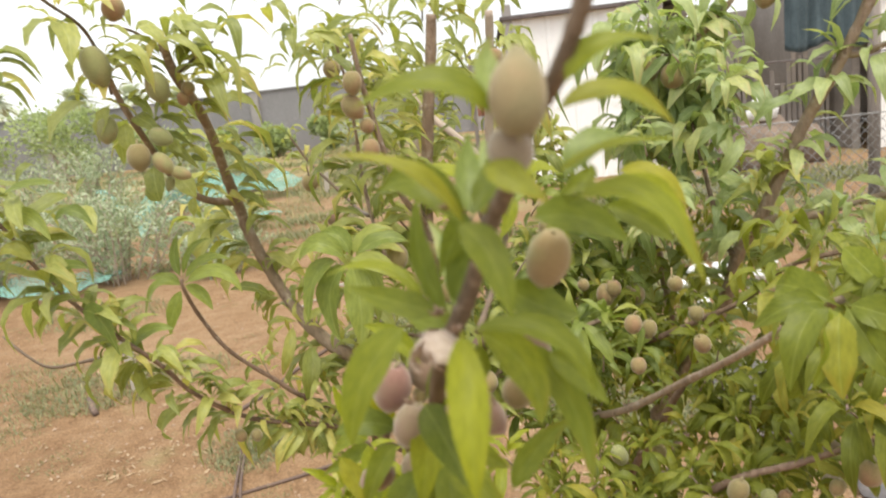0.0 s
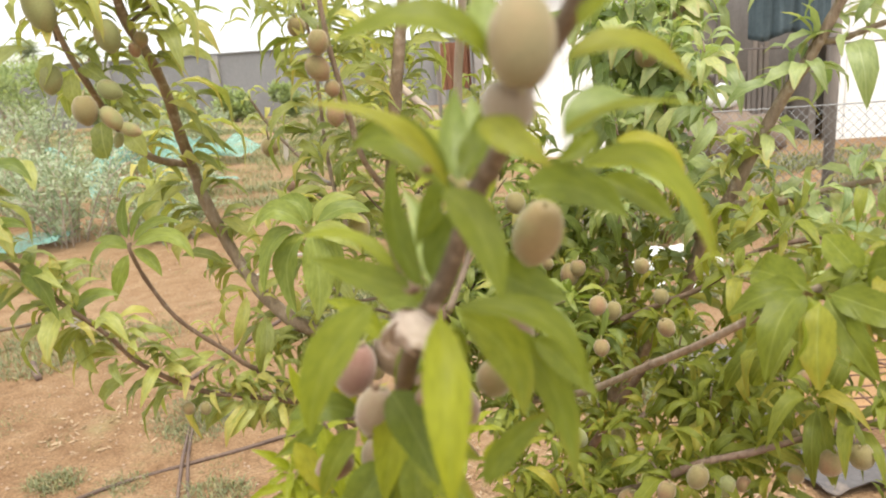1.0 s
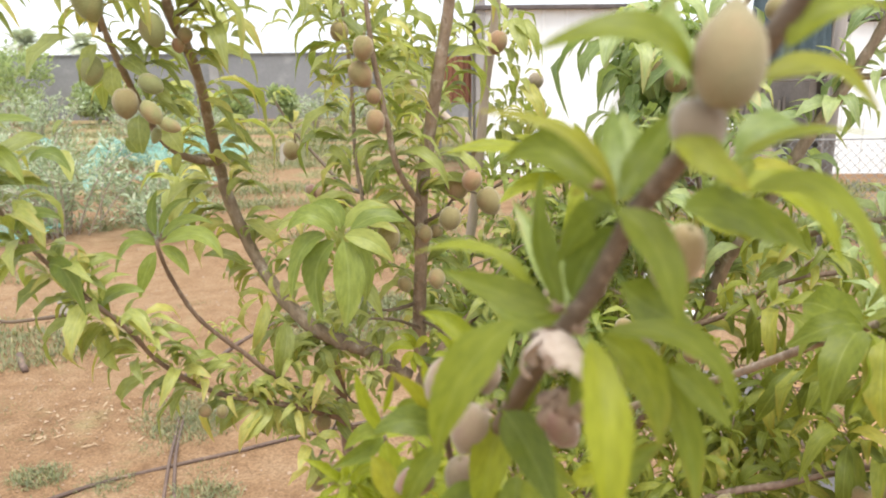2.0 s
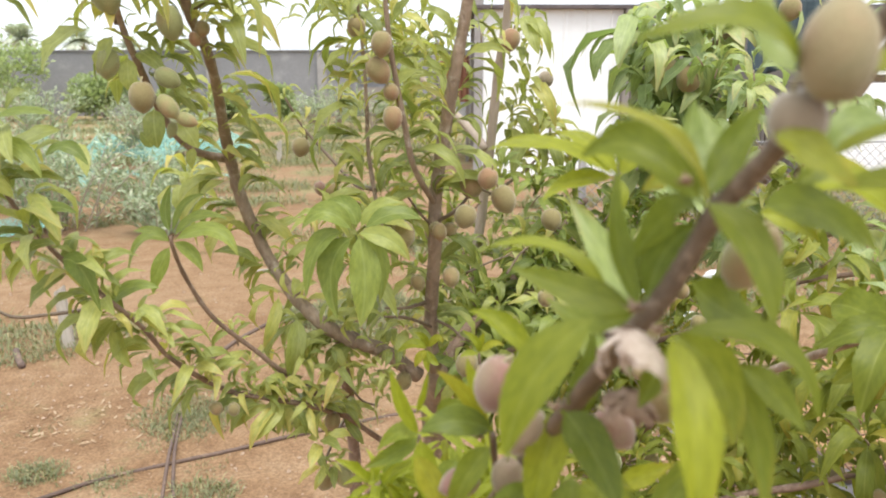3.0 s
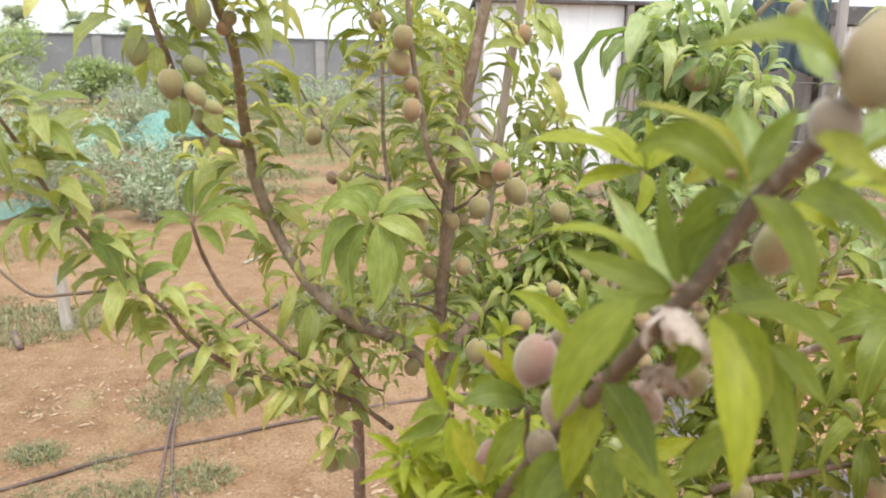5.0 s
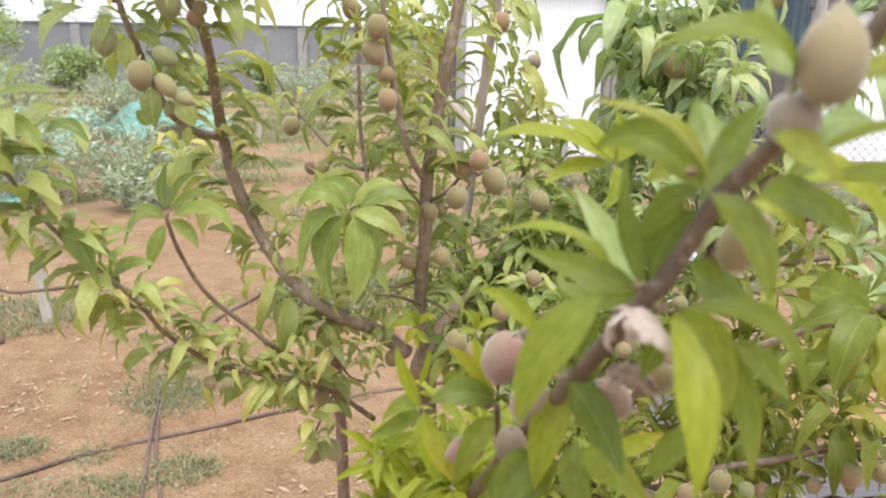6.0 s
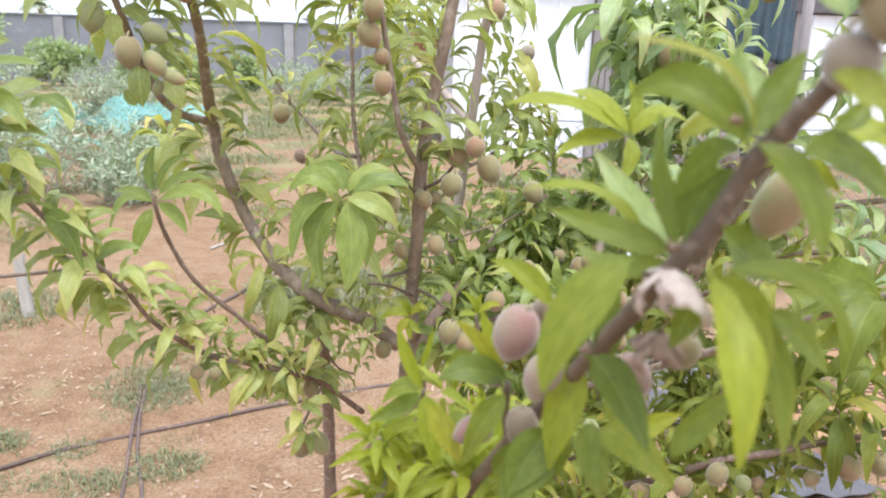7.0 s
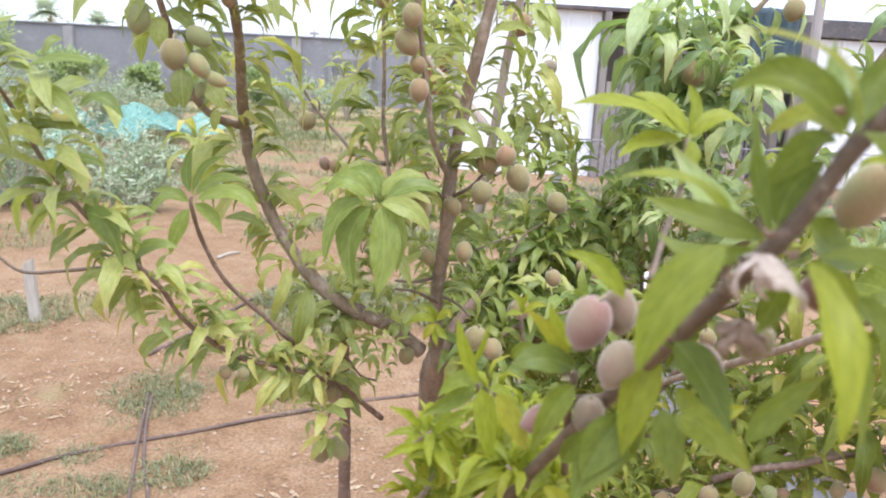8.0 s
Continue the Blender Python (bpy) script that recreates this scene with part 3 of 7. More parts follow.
def dry_bud(tree, place, size, seed):
    """Dry brown scales left in a leaf axil."""
    r = random.Random(seed)
    verts, faces = [], []
    for k in range(9):
        a = 0.7 * k + r.uniform(-0.2, 0.2)
        out = Vector((math.cos(a), math.sin(a), r.uniform(0.1, 1.1))).normalized()
        side = out.cross(Vector((0, 0, 1))).normalized()
        o, ln, wd = len(verts), size * r.uniform(0.6, 1.2), size * r.uniform(0.18, 0.3)
        for i in range(6):
            q = i / 5
            w = wd * math.sin(math.pi * (0.12 + 0.86 * q))
            mid = Vector(place) + out * ln * q + Vector((0, 0, ln * 0.25 * q * q))
            verts += [mid - side * w, mid + out.cross(side) * w * 0.5, mid + side * w]
        for i in range(5):
            c = o + i * 3
            faces += [(c, c + 3, c + 4, c + 1), (c + 1, c + 4, c + 5, c + 2)]
    ob = part("dry_bud", mesh_of("dry_bud", verts, faces, HUSK), tree, "dry brown scaly bud")
    ob.matrix_basis = tree.matrix_basis.inverted()
    return ob


NEAR_TONES = {"green": LEAF_NEAR, "deep": LEAF_DEEP, "pale": LEAF_PALE, "young": LEAF_YOUNG, "mid": LEAF_MID}


def blade_mesh(base, mid, tip, width, face, material, rng):
    """One long leaf bent over a smooth midrib: folded along it, its toothed margin waved, its point drawn out."""
    a, b, c = Vector(base), Vector(mid), Vector(tip)
    turn = b * 2 - (a + c) * 0.5
    rows, across = 30, (-1, -0.72, -0.36, 0, 0.36, 0.72, 1)
    fold, wave, phase, twist = rng.uniform(0.12, 0.42), rng.uniform(0.05, 0.16), rng.uniform(0, 6.28), rng.uniform(-0.5, 0.5)
    curl = rng.uniform(-0.25, 0.3)
    verts, uvs, faces = [], [], []
    for i in range(rows + 1):
        s = i / rows
        p = a * (1 - s) ** 2 + turn * 2 * s * (1 - s) + c * s * s
        d = ((turn - a) * (1 - s) + (c - turn) * s).normalized()
        up = Vector(face) - d * Vector(face).dot(d)
        up = up.normalized() if up.length > 1e-3 else d.orthogonal().normalized()
        side = up.cross(d)
        w = 0.06 if s < 0.05 else math.sin(math.pi * ((s - 0.03) / 0.97) ** 0.8) ** 0.85 * (1.05 - 0.15 * s)
        w = 0.0 if i == rows else max(w, 0.02)
        half = width * 0.47 * w
        lean = twist * (s - 0.4)
        for k in across:
            tooth = 1 + (0.03 if i % 2 else -0.02) * (abs(k) == 1)
            lift = half * (fold * abs(k) ** 1.3 + wave * math.sin(s * 13 + phase + k * 1.7) * k * k + curl * (abs(k) ** 3) * s)
            x = k * half * tooth
            verts.append(p + side * (x * math.cos(lean)) + up * (lift + x * math.sin(lean)))
            uvs.append((s, 0.5 + 0.5 * k * max(w, 0.25)))
    n = len(across)
    for i in range(rows):
        for k in range(n - 1):
            q = i * n + k
            faces.append((q, q + n, q + n + 1, q + 1))
    return mesh_of("leaf", verts, faces, material, True, uvs)


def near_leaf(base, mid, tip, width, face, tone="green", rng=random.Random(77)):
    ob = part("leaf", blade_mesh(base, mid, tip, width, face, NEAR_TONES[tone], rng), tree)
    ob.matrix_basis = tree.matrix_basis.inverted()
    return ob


# ---- the field ----
def ground_height(x, y):
    h = 0.022 * noise.noise(Vector((x * 1.1, y * 1.1, 0))) + 0.012 * noise.noise(Vector((x * 4, y * 4, 3)))
    return h * (1 if y < 40 else 0.3)


def build_ground():
    xs = sorted(set([round(-6 + 0.1 * i, 3) for i in range(121)] + [-400, -150, -70, -40, -28, -20, -15, -12, -10, -8.5, -7.2, 7, 8, 10, 13, 18, 26, 40, 70, 150, 400]))
    ys = sorted(set([round(-1 + 0.1 * i, 3) for i in range(111)] + [-400, -120, -40, -15, -7, -4, -2.4, -1.6, 10.6, 11.4, 12.4, 14, 16, 19, 23, 28, 36, 50, 80, 140, 240, 400]))
    verts = [(x, y, ground_height(x, y)) for y in ys for x in xs]
    w = len(xs)
    faces = [(j * w + i, j * w + i + 1, (j + 1) * w + i + 1, (j + 1) * w + i) for j in range(len(ys) - 1) for i in range(w - 1)]
    ob = new("ground", mesh_of("ground", verts, faces, SOIL))
    return tagged(ob, "reddish sandy orchard soil with thin patches of weeds", "ground", kind="structure")


build_ground()


def grass_stuff(name, label, spots, seed, material=GRASS):
    """Blades in clumps: (x, y, radius, number, height)."""
    r = random.Random(seed)
    verts, faces, uvs = [], [], []
    for x, y, rad, num, hgt in spots:
        for i in range(int(num * 1.8)):
            a, q = r.uniform(0, 6.28), rad * math.sqrt(r.random())
            bx, by = x + q * math.cos(a), y + q * math.sin(a) * 0.8
            b = Vector((bx, by, ground_height(bx, by) - 0.005))
            d = Vector((r.uniform(-1, 1), r.uniform(-1, 1), r.uniform(0.25, 1.3))).normalized()
            ln = hgt * r.uniform(0.4, 1.2)
            s = d.cross(Vector((0, 0, 1))).normalized() * ln * r.uniform(0.02, 0.05)
            bend = Vector((0, 0, -0.3 * ln))
            o = len(verts)
            verts += [b - s * 0.6, b + s * 0.6, b + d * ln * 0.55 - s, b + d * ln * 0.55 + s, b + d * ln + bend]
            uvs += [(0, 0.2), (0, 0.8), (0.5, 0.1), (0.5, 0.9), (1, 0.5)]
            faces += [(o, o + 1, o + 3, o + 2), (o + 2, o + 3, o + 4)]
    ob = new(name, mesh_of(name, verts, faces, material, True, uvs))
    return tagged(ob, label, "weeds", kind="stuff")


r0 = random.Random(11)
tufts = [(-1.26, 2.21, 0.10, 150, 0.040), (-1.06, 2.21, 0.12, 260, 0.045), (-0.97, 2.24, 0.08, 150, 0.045), (-1.19, 2.40, 0.09, 120, 0.040), (-1.04, 2.81, 0.16, 420, 0.045), (-1.02, 2.94, 0.12, 260, 0.045), (-1.44, 2.44, 0.08, 200, 0.045), (-0.48, 2.90, 0.20, 200, 0.050)]
tufts += [(-1.43, 2.45, 0.11, 220, 0.05), (-0.83, 2.33, 0.12, 300, 0.055), (-1.6, 2.25, 0.12, 160, 0.04), (-1.95, 2.9, 0.15, 120, 0.04), (-1.17, 2.42, 0.08, 70, 0.045),
         (-1.1, 2.9, 0.2, 700, 0.045), (-1.0, 3.05, 0.2, 400, 0.04), (-0.6, 3.9, 0.3, 900, 0.07), (-2.2, 3.75, 0.4, 1100, 0.075), (-2.6, 3.3, 0.4, 700, 0.06), (-1.8, 3.95, 0.3, 300, 0.07),
         (-2.7, 4.0, 0.35, 400, 0.07)]
tufts += [(-0.75, 4.2, 0.22, 420, 0.12), (-0.55, 4.5, 0.25, 420, 0.12),
         (-1.35, 2.05, 0.1, 120, 0.05), (-0.2, 4.3, 0.4, 500, 0.13), (0.35, 4.0, 0.45, 600, 0.14),
         (0.8, 3.6, 0.35, 500, 0.12), (0.5, 3.0, 0.35, 500, 0.1), (0.9, 4.6, 0.4, 500, 0.14), (-3.0, 5.4, 0.5, 500, 0.09)]
for i in range(90):
    y = 1.9 + 4 * r0.random()
    tufts.append((r0.uniform(-0.75 * y, -0.1 * y), y, 0.07, r0.choice((12, 20, 40)), 0.03))
for i in range(60):
    y = r0.uniform(5.5, 24)
    tufts.append((r0.uniform(-0.62 * y, 0.1 * y), y, 0.2 + 0.03 * y, 160, 0.1 + 0.006 * y))
for i in range(90):
    y = r0.choice((12.5, 14.5, 17, 19.5, 22.5)) + r0.uniform(-0.5, 0.5)
    tufts.append((r0.uniform(-0.5 * y, 0.0), y, 0.7, 150, 0.16))
for i in range(70):
    tufts.append((r0.uniform(0.6, 5.2), r0.uniform(4.4, 9.3), 0.3, 130, 0.16))
for i in range(44):
    y = r0.uniform(7.5, 15)
    tufts.append((r0.uniform(-0.4 * y, -0.15 * y), y, 0.35, 110, 0.1))
for i in range(24):
    tufts.append((r0.uniform(0.2, 1.3), r0.uniform(2.9, 4.4), 0.16, 150, 0.09))
grass_stuff("low_weeds", "low green and straw-coloured weeds in patches on the soil", tufts, 3)


def pebbles():
    r = random.Random(21)
    verts, faces = [], []
    for i in range(3400):
        y = 1.7 + 5.0 * r.random() ** 1.6
        x = r.uniform(-0.75 * y, 0.75 * y)
        s = r.choice((0.003, 0.004, 0.004, 0.006, 0.009)) * r.uniform(0.7, 1.4)
        c = Vector((x, y, ground_height(x, y) + s * 0.25))
        o = len(verts)
        ax = r.uniform(0, 6.28)
        for dx, dy, dz in ((1, 0, 0), (0, 0.8, 0), (-1, 0, 0.1), (0, -0.8, 0), (0.1, 0, 0.7), (0, 0, -0.6)):
            verts.append(c + Vector((dx * math.cos(ax) - dy * math.sin(ax), dx * math.sin(ax) + dy * math.cos(ax), dz)) * s * r.uniform(0.8, 1.2))
        for a, b, q in ((0, 1, 4), (1, 2, 4), (2, 3, 4), (3, 0, 4), (1, 0, 5), (2, 1, 5), (3, 2, 5), (0, 3, 5)):
            faces.append((o + a, o + b, o + q))
    tagged(new("pebbles", mesh_of("pebbles", verts, faces, STONE, False)), "small pale stones scattered on the red soil", "pebbles", kind="stuff")


pebbles()


def litter():
    """Dry leaves and stalks on the ground under the trees."""
    r = random.Random(31)
    verts, faces = [], []
    spots = [(-1.45, 2.85, 0.22, 70), (-0.1, 2.0, 0.5, 300), (0.6, 2.4, 0.6, 700), (-2.2, 4.1, 0.35, 120), (0.4, 3.4, 0.6, 260), (1.4, 3.2, 0.6, 120), (-1.5, 3.3, 0.7, 120)]
    for x, y, rad, num in spots:
        for i in range(num):
            a, q = r.uniform(0, 6.28), rad * math.sqrt(r.random())
            bx, by = x + q * math.cos(a), y + q * math.sin(a)
            c = Vector((bx, by, ground_height(bx, by) + 0.006))
            d = Vector((r.uniform(-1, 1), r.uniform(-1, 1), r.uniform(-0.1, 0.3))).normalized() * r.uniform(0.006, 0.026)
            s = d.cross(Vector((0, 0, 1))) * r.uniform(0.08, 0.3) + Vector((0, 0, r.uniform(-0.004, 0.004)))
            o = len(verts)
            verts += [c - d, c + s, c + d, c - s]
            faces.append((o, o + 1, o + 2, o + 3))
    tagged(new("dry_litter", mesh_of("dry_litter", verts, faces, STRAW)), "dry fallen leaves and stalks on the soil", "litter", kind="stuff")


litter()


# ---- irrigation ----
def pipe(name, points, r, label):
    line = [Vector((x, y, ground_height(x, y) + r * 0.8 + dz)) for x, y, dz in points]
    v, f = tube_data(glide(line, 8), r, r, 10)
    return tagged(new(name, mesh_of(name, v, f, BLACK_PE)), label, "irrigation pipe", "irrigation pipes")


pipe("irrigation_pipe", [(-2.2, 1.72, 0), (-1.7, 2.02, 0), (-1.37, 2.26, 0), (-1.215, 2.4, 0), (-1.0, 2.53, 0.0), (-0.81, 2.635, 0), (-0.62, 2.735, 0), (-0.1, 2.98, 0), (0.7, 3.2, 0)], 0.0072, "thick black irrigation pipe lying across the soil")
pipe("drip_line", [(-0.86, 1.95, 0), (-0.925, 2.21, 0), (-0.966, 2.35, 0), (-1.016, 2.54, 0.016), (-1.058, 2.7, 0.0), (-1.11, 2.9, 0.0)], 0.006, "thin black drip line crossing over the thick pipe")
pipe("drip_line", [(-0.79, 1.98, 0), (-0.872, 2.21, 0), (-0.933, 2.35, 0), (-0.996, 2.54, 0.016), (-1.043, 2.7, 0.0), (-1.09, 2.9, 0.0)], 0.006, "thin black drip line crossing over the thick pipe")
pipe("irrigation_pipe", [(-1.25, 3.3, 0), (-1.167, 3.58, 0), (-1.107, 3.78, 0), (-1.004, 4.11, 0), (-0.85, 4.6, 0)], 0.01, "black irrigation pipe running along the tree row")
pipe("irrigation_pipe", [(-2.16, 3.62, 0), (-2.08, 3.5, 0), (-2.02, 3.42, 0)], 0.016, "short stub of black pipe beside a stake")


def stake(x, y, w, h, lean, label):
    bm = box_data(-w / 2, -w * 0.35, -0.05, w / 2, w * 0.35, h, w * 0.08)
    for v in bm.verts:
        v.co.x += 0.006 * math.sin(v.co.z * 31)
        if v.co.z > h * 0.9:
            v.co.z += v.co.x * 0.6
    ob = new("wooden_stake", bm_mesh("wooden_stake", bm, PALE_WOOD))
    ob.matrix_world = pose(x, y, 0, 0, lean, 8)
    return tagged(ob, label, "stake", "stakes in the row")


stake(-1.93, 3.7, 0.05, 0.31, -4, "short bleached wooden stake in the soil beside a pipe")
stake(-2.72, 12.2, 0.08, 0.34, 3, "short pale wooden stake in the far field")
stake(-1.2, 5.6, 0.05, 0.03, 80, "loose pale piece of wood lying on the path")


# ---- far wall ----
def build_wall():
    bm = box_data(-70, 26.9, -0.2, 2.2, 27.15, 2.2, 0.0)
    wall = tagged(new("wall_far", bm_mesh("wall_far", bm, WALL_GREY)), "long dark grey plastered boundary wall across the field", "wall", kind="structure")
    # courses of blocks show faintly on the face
    for i, x in enumerate([-24.4, -20.2, -16.1, -12.0, -8.2, -4.35, -0.4]):
        p = box_data(x - 0.16, 26.76, -0.1, x + 0.16, 26.897, 2.17, 0.01)
        ob = new("wall_post", bm_mesh("wall_post", p, CONCRETE))
        ob.parent = wall
    c = box_data(-70, 26.84, 2.2, 2.2, 27.2, 2.25, 0.01)
    ob = new("coping", bm_mesh("coping", c, WALL_GREY))
    ob.parent = wall
    return wall


build_wall()


def hatch():
    """A dark recessed frame with a pale lintel before the wall."""
    base = base_at("wall_opening", (-2.5, 26.6, 0), "dark opening with a pale lintel in the boundary wall", "opening")
    for name, b, m in (("lintel", (-0.75, 0, 1.55, 0.75, 0.14, 1.66), CONCRETE), ("dark_panel", (-0.6, 0.05, 0.1, 0.6, 0.12, 1.0), INSIDE), ("jamb", (-0.75, 0, 0, -0.62, 0.12, 1.54), WALL_GREY), ("jamb", (0.62, 0, 0, 0.75, 0.12, 1.54), WALL_GREY)):
        part(name, bm_mesh(name, box_data(*b, 0.008), m), base)


hatch()


# ---- shed and white sheets ----
def ribbed_sheet(name, x0, x1, z0, z1, y, gap, material, parent, depth=0.018):
    """Upright sheet with trapezoid ribs and a folded back."""
    xs = [(x0, 0.0)]
    x = x0 + gap * 0.5
    while x < x1 - gap * 0.3:
        xs += [(x - 0.03, 0.0), (x - 0.015, -depth), (x + 0.015, -depth), (x + 0.03, 0.0)]
        x += gap
    xs.append((x1, 0.0))
    verts = [(px, y + d + k * 0.012, z) for k in (0, 1) for z in (z0, z1) for px, d in xs]
    n = len(xs)
    faces = []
    for i in range(n - 1):
        faces.append((i, i + 1, n + i + 1, n + i))
        faces.append((2 * n + i + 1, 2 * n + i, 3 * n + i, 3 * n + i + 1))
        faces.append((n + i, n + i + 1, 3 * n + i + 1, 3 * n + i))
    return part(name, mesh_of(name, verts, faces, material, False), parent)


shed = base_at("shed", (0.3, 10.6, 0), "white sheet-metal shed with dark roof edge and open bay", "shed")


def shed_box(name, b, material, bevel=0.005, label=""):
    ob = part(name, bm_mesh(name, box_data(*b, bevel), material), shed, label)
    ob.matrix_basis = Matrix.Translation((-0.3, -10.6, 0))
    return ob


s1 = ribbed_sheet("front_sheet", 0.45, 2.3, 0.0, 2.2, 10.5, 0.31, WHITE_SHEET, shed)
s2 = ribbed_sheet("side_sheet", 5.12, 9.5, 0.0, 2.0, 10.45, 0.31, WHITE_SHEET, shed)
for s in (s1, s2):
    s.matrix_basis = Matrix.Translation((-0.3, -10.6, 0))
shed_box("roof_edge", (0.3, 10.38, 2.2, 2.9, 10.56, 2.25), DARK_TRIM)
shed_box("roof", (0.3, 10.56, 2.21, 2.74, 14.5, 2.27), TARP_GREY)
shed_box("roof", (4.84, 10.56, 2.21, 9.6, 14.5, 2.27), TARP_GREY)
shed_box("roof_edge", (4.8, 10.34, 2.02, 9.6, 10.55, 2.2), TARP_GREY, label="dark grey sheet roof edge")
shed_box("corner_post", (0.33, 10.42, 0.0, 0.45, 10.56, 2.4), CONCRETE)
shed_box("bay_post", (2.31, 10.38, 0.0, 2.4, 10.48, 2.2), OLD_WOOD)
for i in range(5):
    shed_box("board", (2.42 + 0.085 * i, 10.42, 0.0, 2.495 + 0.085 * i, 10.45, 1.3 - 0.05 * (i % 3)), OLD_WOOD, 0.004)
shed_box("bay_post", (4.98, 10.36, 0.0, 5.08, 10.46, 2.3), OLD_WOOD)
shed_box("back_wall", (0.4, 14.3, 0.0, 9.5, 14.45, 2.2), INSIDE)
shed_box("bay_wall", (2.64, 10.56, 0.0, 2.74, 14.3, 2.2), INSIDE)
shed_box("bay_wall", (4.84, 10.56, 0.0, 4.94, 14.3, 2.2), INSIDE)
shed_box("shelf", (2.78, 11.2, 0.9, 4.8, 11.7, 0.94), OLD_WOOD)
rs = random.Random(4)
for i in range(26):
    x = 2.82 + i * 0.075
    shed_box("plank", (x, 11.0 + 0.05 * rs.random(), 0.02, x + rs.uniform(0.04, 0.07), 11.06 + 0.05 * rs.random(), rs.uniform(0.7, 1.5)), OLD_WOOD, 0.004)


def tarpaulin():
    """Dark cover hanging in folds over the open bay."""
    verts, faces = [], []
    nx, nz = 28, 12
    for k in range(nz + 1):
        for i in range(nx + 1):
            u, w = i / nx, k / nz
            x = 3.9 + 1.04 * u
            z = 2.35 - (0.95 + 0.05 * math.sin(u * 9)) * w
            y = 10.3 + 0.04 * math.sin(u * 21 + w * 2) + 0.04 * math.sin(u * 47)
            verts.append((x, y, z))
    for k in range(nz):
        for i in range(nx):
            a = k * (nx + 1) + i
            faces.append((a, a + 1, a + nx + 2, a + nx + 1))
    ob = new("tarpaulin", mesh_of("tarpaulin", verts, faces, TARP_BLUE))
    so = ob.modifiers.new("thick", "SOLIDIFY")
    so.thickness = 0.008
    tagged(ob, "dark blue-green tarpaulin hanging over the open shed bay", "tarpaulin")


tarpaulin()


def sack(x, y, z, w, h, name, label, seed, material=BAG):
    bm = bmesh.new()
    bmesh.ops.create_icosphere(bm, subdivisions=3, radius=0.5)
    for v in bm.verts:
        n = noise.noise(v.co * 2.3 + Vector((seed, 0, 0)))
        v.co *= 1 + 0.34 * n + 0.1 * noise.noise(v.co * 15) + 0.2 * noise.noise(v.co * 6 + Vector((seed, 3, 0)))
        v.co.x *= w
        v.co.y *= w * 0.8
        v.co.z = max(v.co.z, -0.38) * h
    ob = new(name, bm_mesh(name, bm, material, True))
    ob.location = (x, y, z + 0.38 * h)
    return tagged(ob, label, "sack")


sack(3.27, 9.55, 0.0, 0.85, 0.72, "sack", "brown stuffed sack lying before the shed", 8, SACK_BROWN)
sack(3.9, 9.9, 0.0, 0.7, 0.5, "sack", "brown stuffed sack lying before the shed", 5, SACK_BROWN)
sack(3.29, 9.5, 0.6, 0.34, 0.34, "sack", "crumpled white plastic sack on top of a brown sack", 2)



rusty = base_at("rusty_panel", (0.1, 12.2, 0), "upright rusty red-brown corrugated panel beside the shed", "panel")
ribbed_sheet("sheet", -0.24, 0.22, 0.95, 1.66, 0.0, 0.09, RUST, rusty, 0.03)
part("post", bm_mesh("post", box_data(0.17, 0.03, 0, 0.22, 0.09, 1.6, 0.004), OLD_WOOD), rusty)
part("post", bm_mesh("post", box_data(-0.32, 0.03, 0, -0.26, 0.1, 1.9, 0.004), OLD_WOOD), rusty)


# ---- fence ----
def chain_link(x0, x1, y0, y1, h):
    """Diamond mesh between two posts."""
    cell = 0.075
    length = math.hypot(x1 - x0, y1 - y0)
    dx, dy = (x1 - x0) / length, (y1 - y0) / length
    verts, faces = [], []
    n = int((length + h) / cell)
    for sgn in (1, -1):
        for i in range(-int(h / cell), n):
            s0 = i * cell
            a, b = s0, s0 + h
            za, zb = (0.02, 0.02 + h) if sgn > 0 else (0.02 + h, 0.02)
            lo, hi = max(a, 0), min(b, length)
            if hi - lo < 0.02:
                continue
            pa = za + (zb - za) * (lo - a) / h
            pb = za + (zb - za) * (hi - a) / h
            off = 0.002 * sgn
            q = [Vector((x0 + dx * lo, y0 + dy * lo + off, pa)), Vector((x0 + dx * hi, y0 + dy * hi + off, pb))]
            v, f = tube_data(q, 0.0022, 0.0022, 4)
            o = len(verts)
            verts += v
            faces += [tuple(k + o for k in g) for g in f]
    return verts, faces


fence = base_at("wire_fence", (1.05, 5.9, 0), "chain-link fence of grey wire on wooden posts", "fence")
FB = Matrix.Translation((-1.05, -5.9, 0))


def fence_piece(name, verts, faces, material, label=""):
    ob = part(name, mesh_of(name, verts, faces, material), fence, label)
    ob.matrix_basis = FB
    return ob


for x, y, h, r in ((1.02, 6.0, 0.9, 0.034), (2.86, 5.9, 2.3, 0.042), (5.0, 5.7, 1.7, 0.045)):
    v, f = tube_data([Vector((x, y, -0.1)), Vector((x + 0.01, y, h * 0.5)), Vector((x, y, h))], r, r * 0.9, 10)
    fence_piece("post", v, f, OLD_WOOD if h > 1 else CONCRETE)
for a, b in (((1.02, 6.0), (2.86, 5.9)), ((2.86, 5.9), (5.0, 5.7))):
    v, f = chain_link(a[0], b[0], a[1] - 0.05, b[1] - 0.05, 0.82)
    fence_piece("mesh_panel", v, f, WIRE)
for z, x0 in ((1.29, 2.0), (0.85, 1.02)):
    v, f = tube_data(glide([(x0, 5.9, z + 0.01), (2.86, 5.85, z), (5.0, 5.65, z + 0.04)], 6), 0.006, 0.006, 6)
    fence_piece("strand", v, f, WIRE if z < 1 else DARK_TRIM)


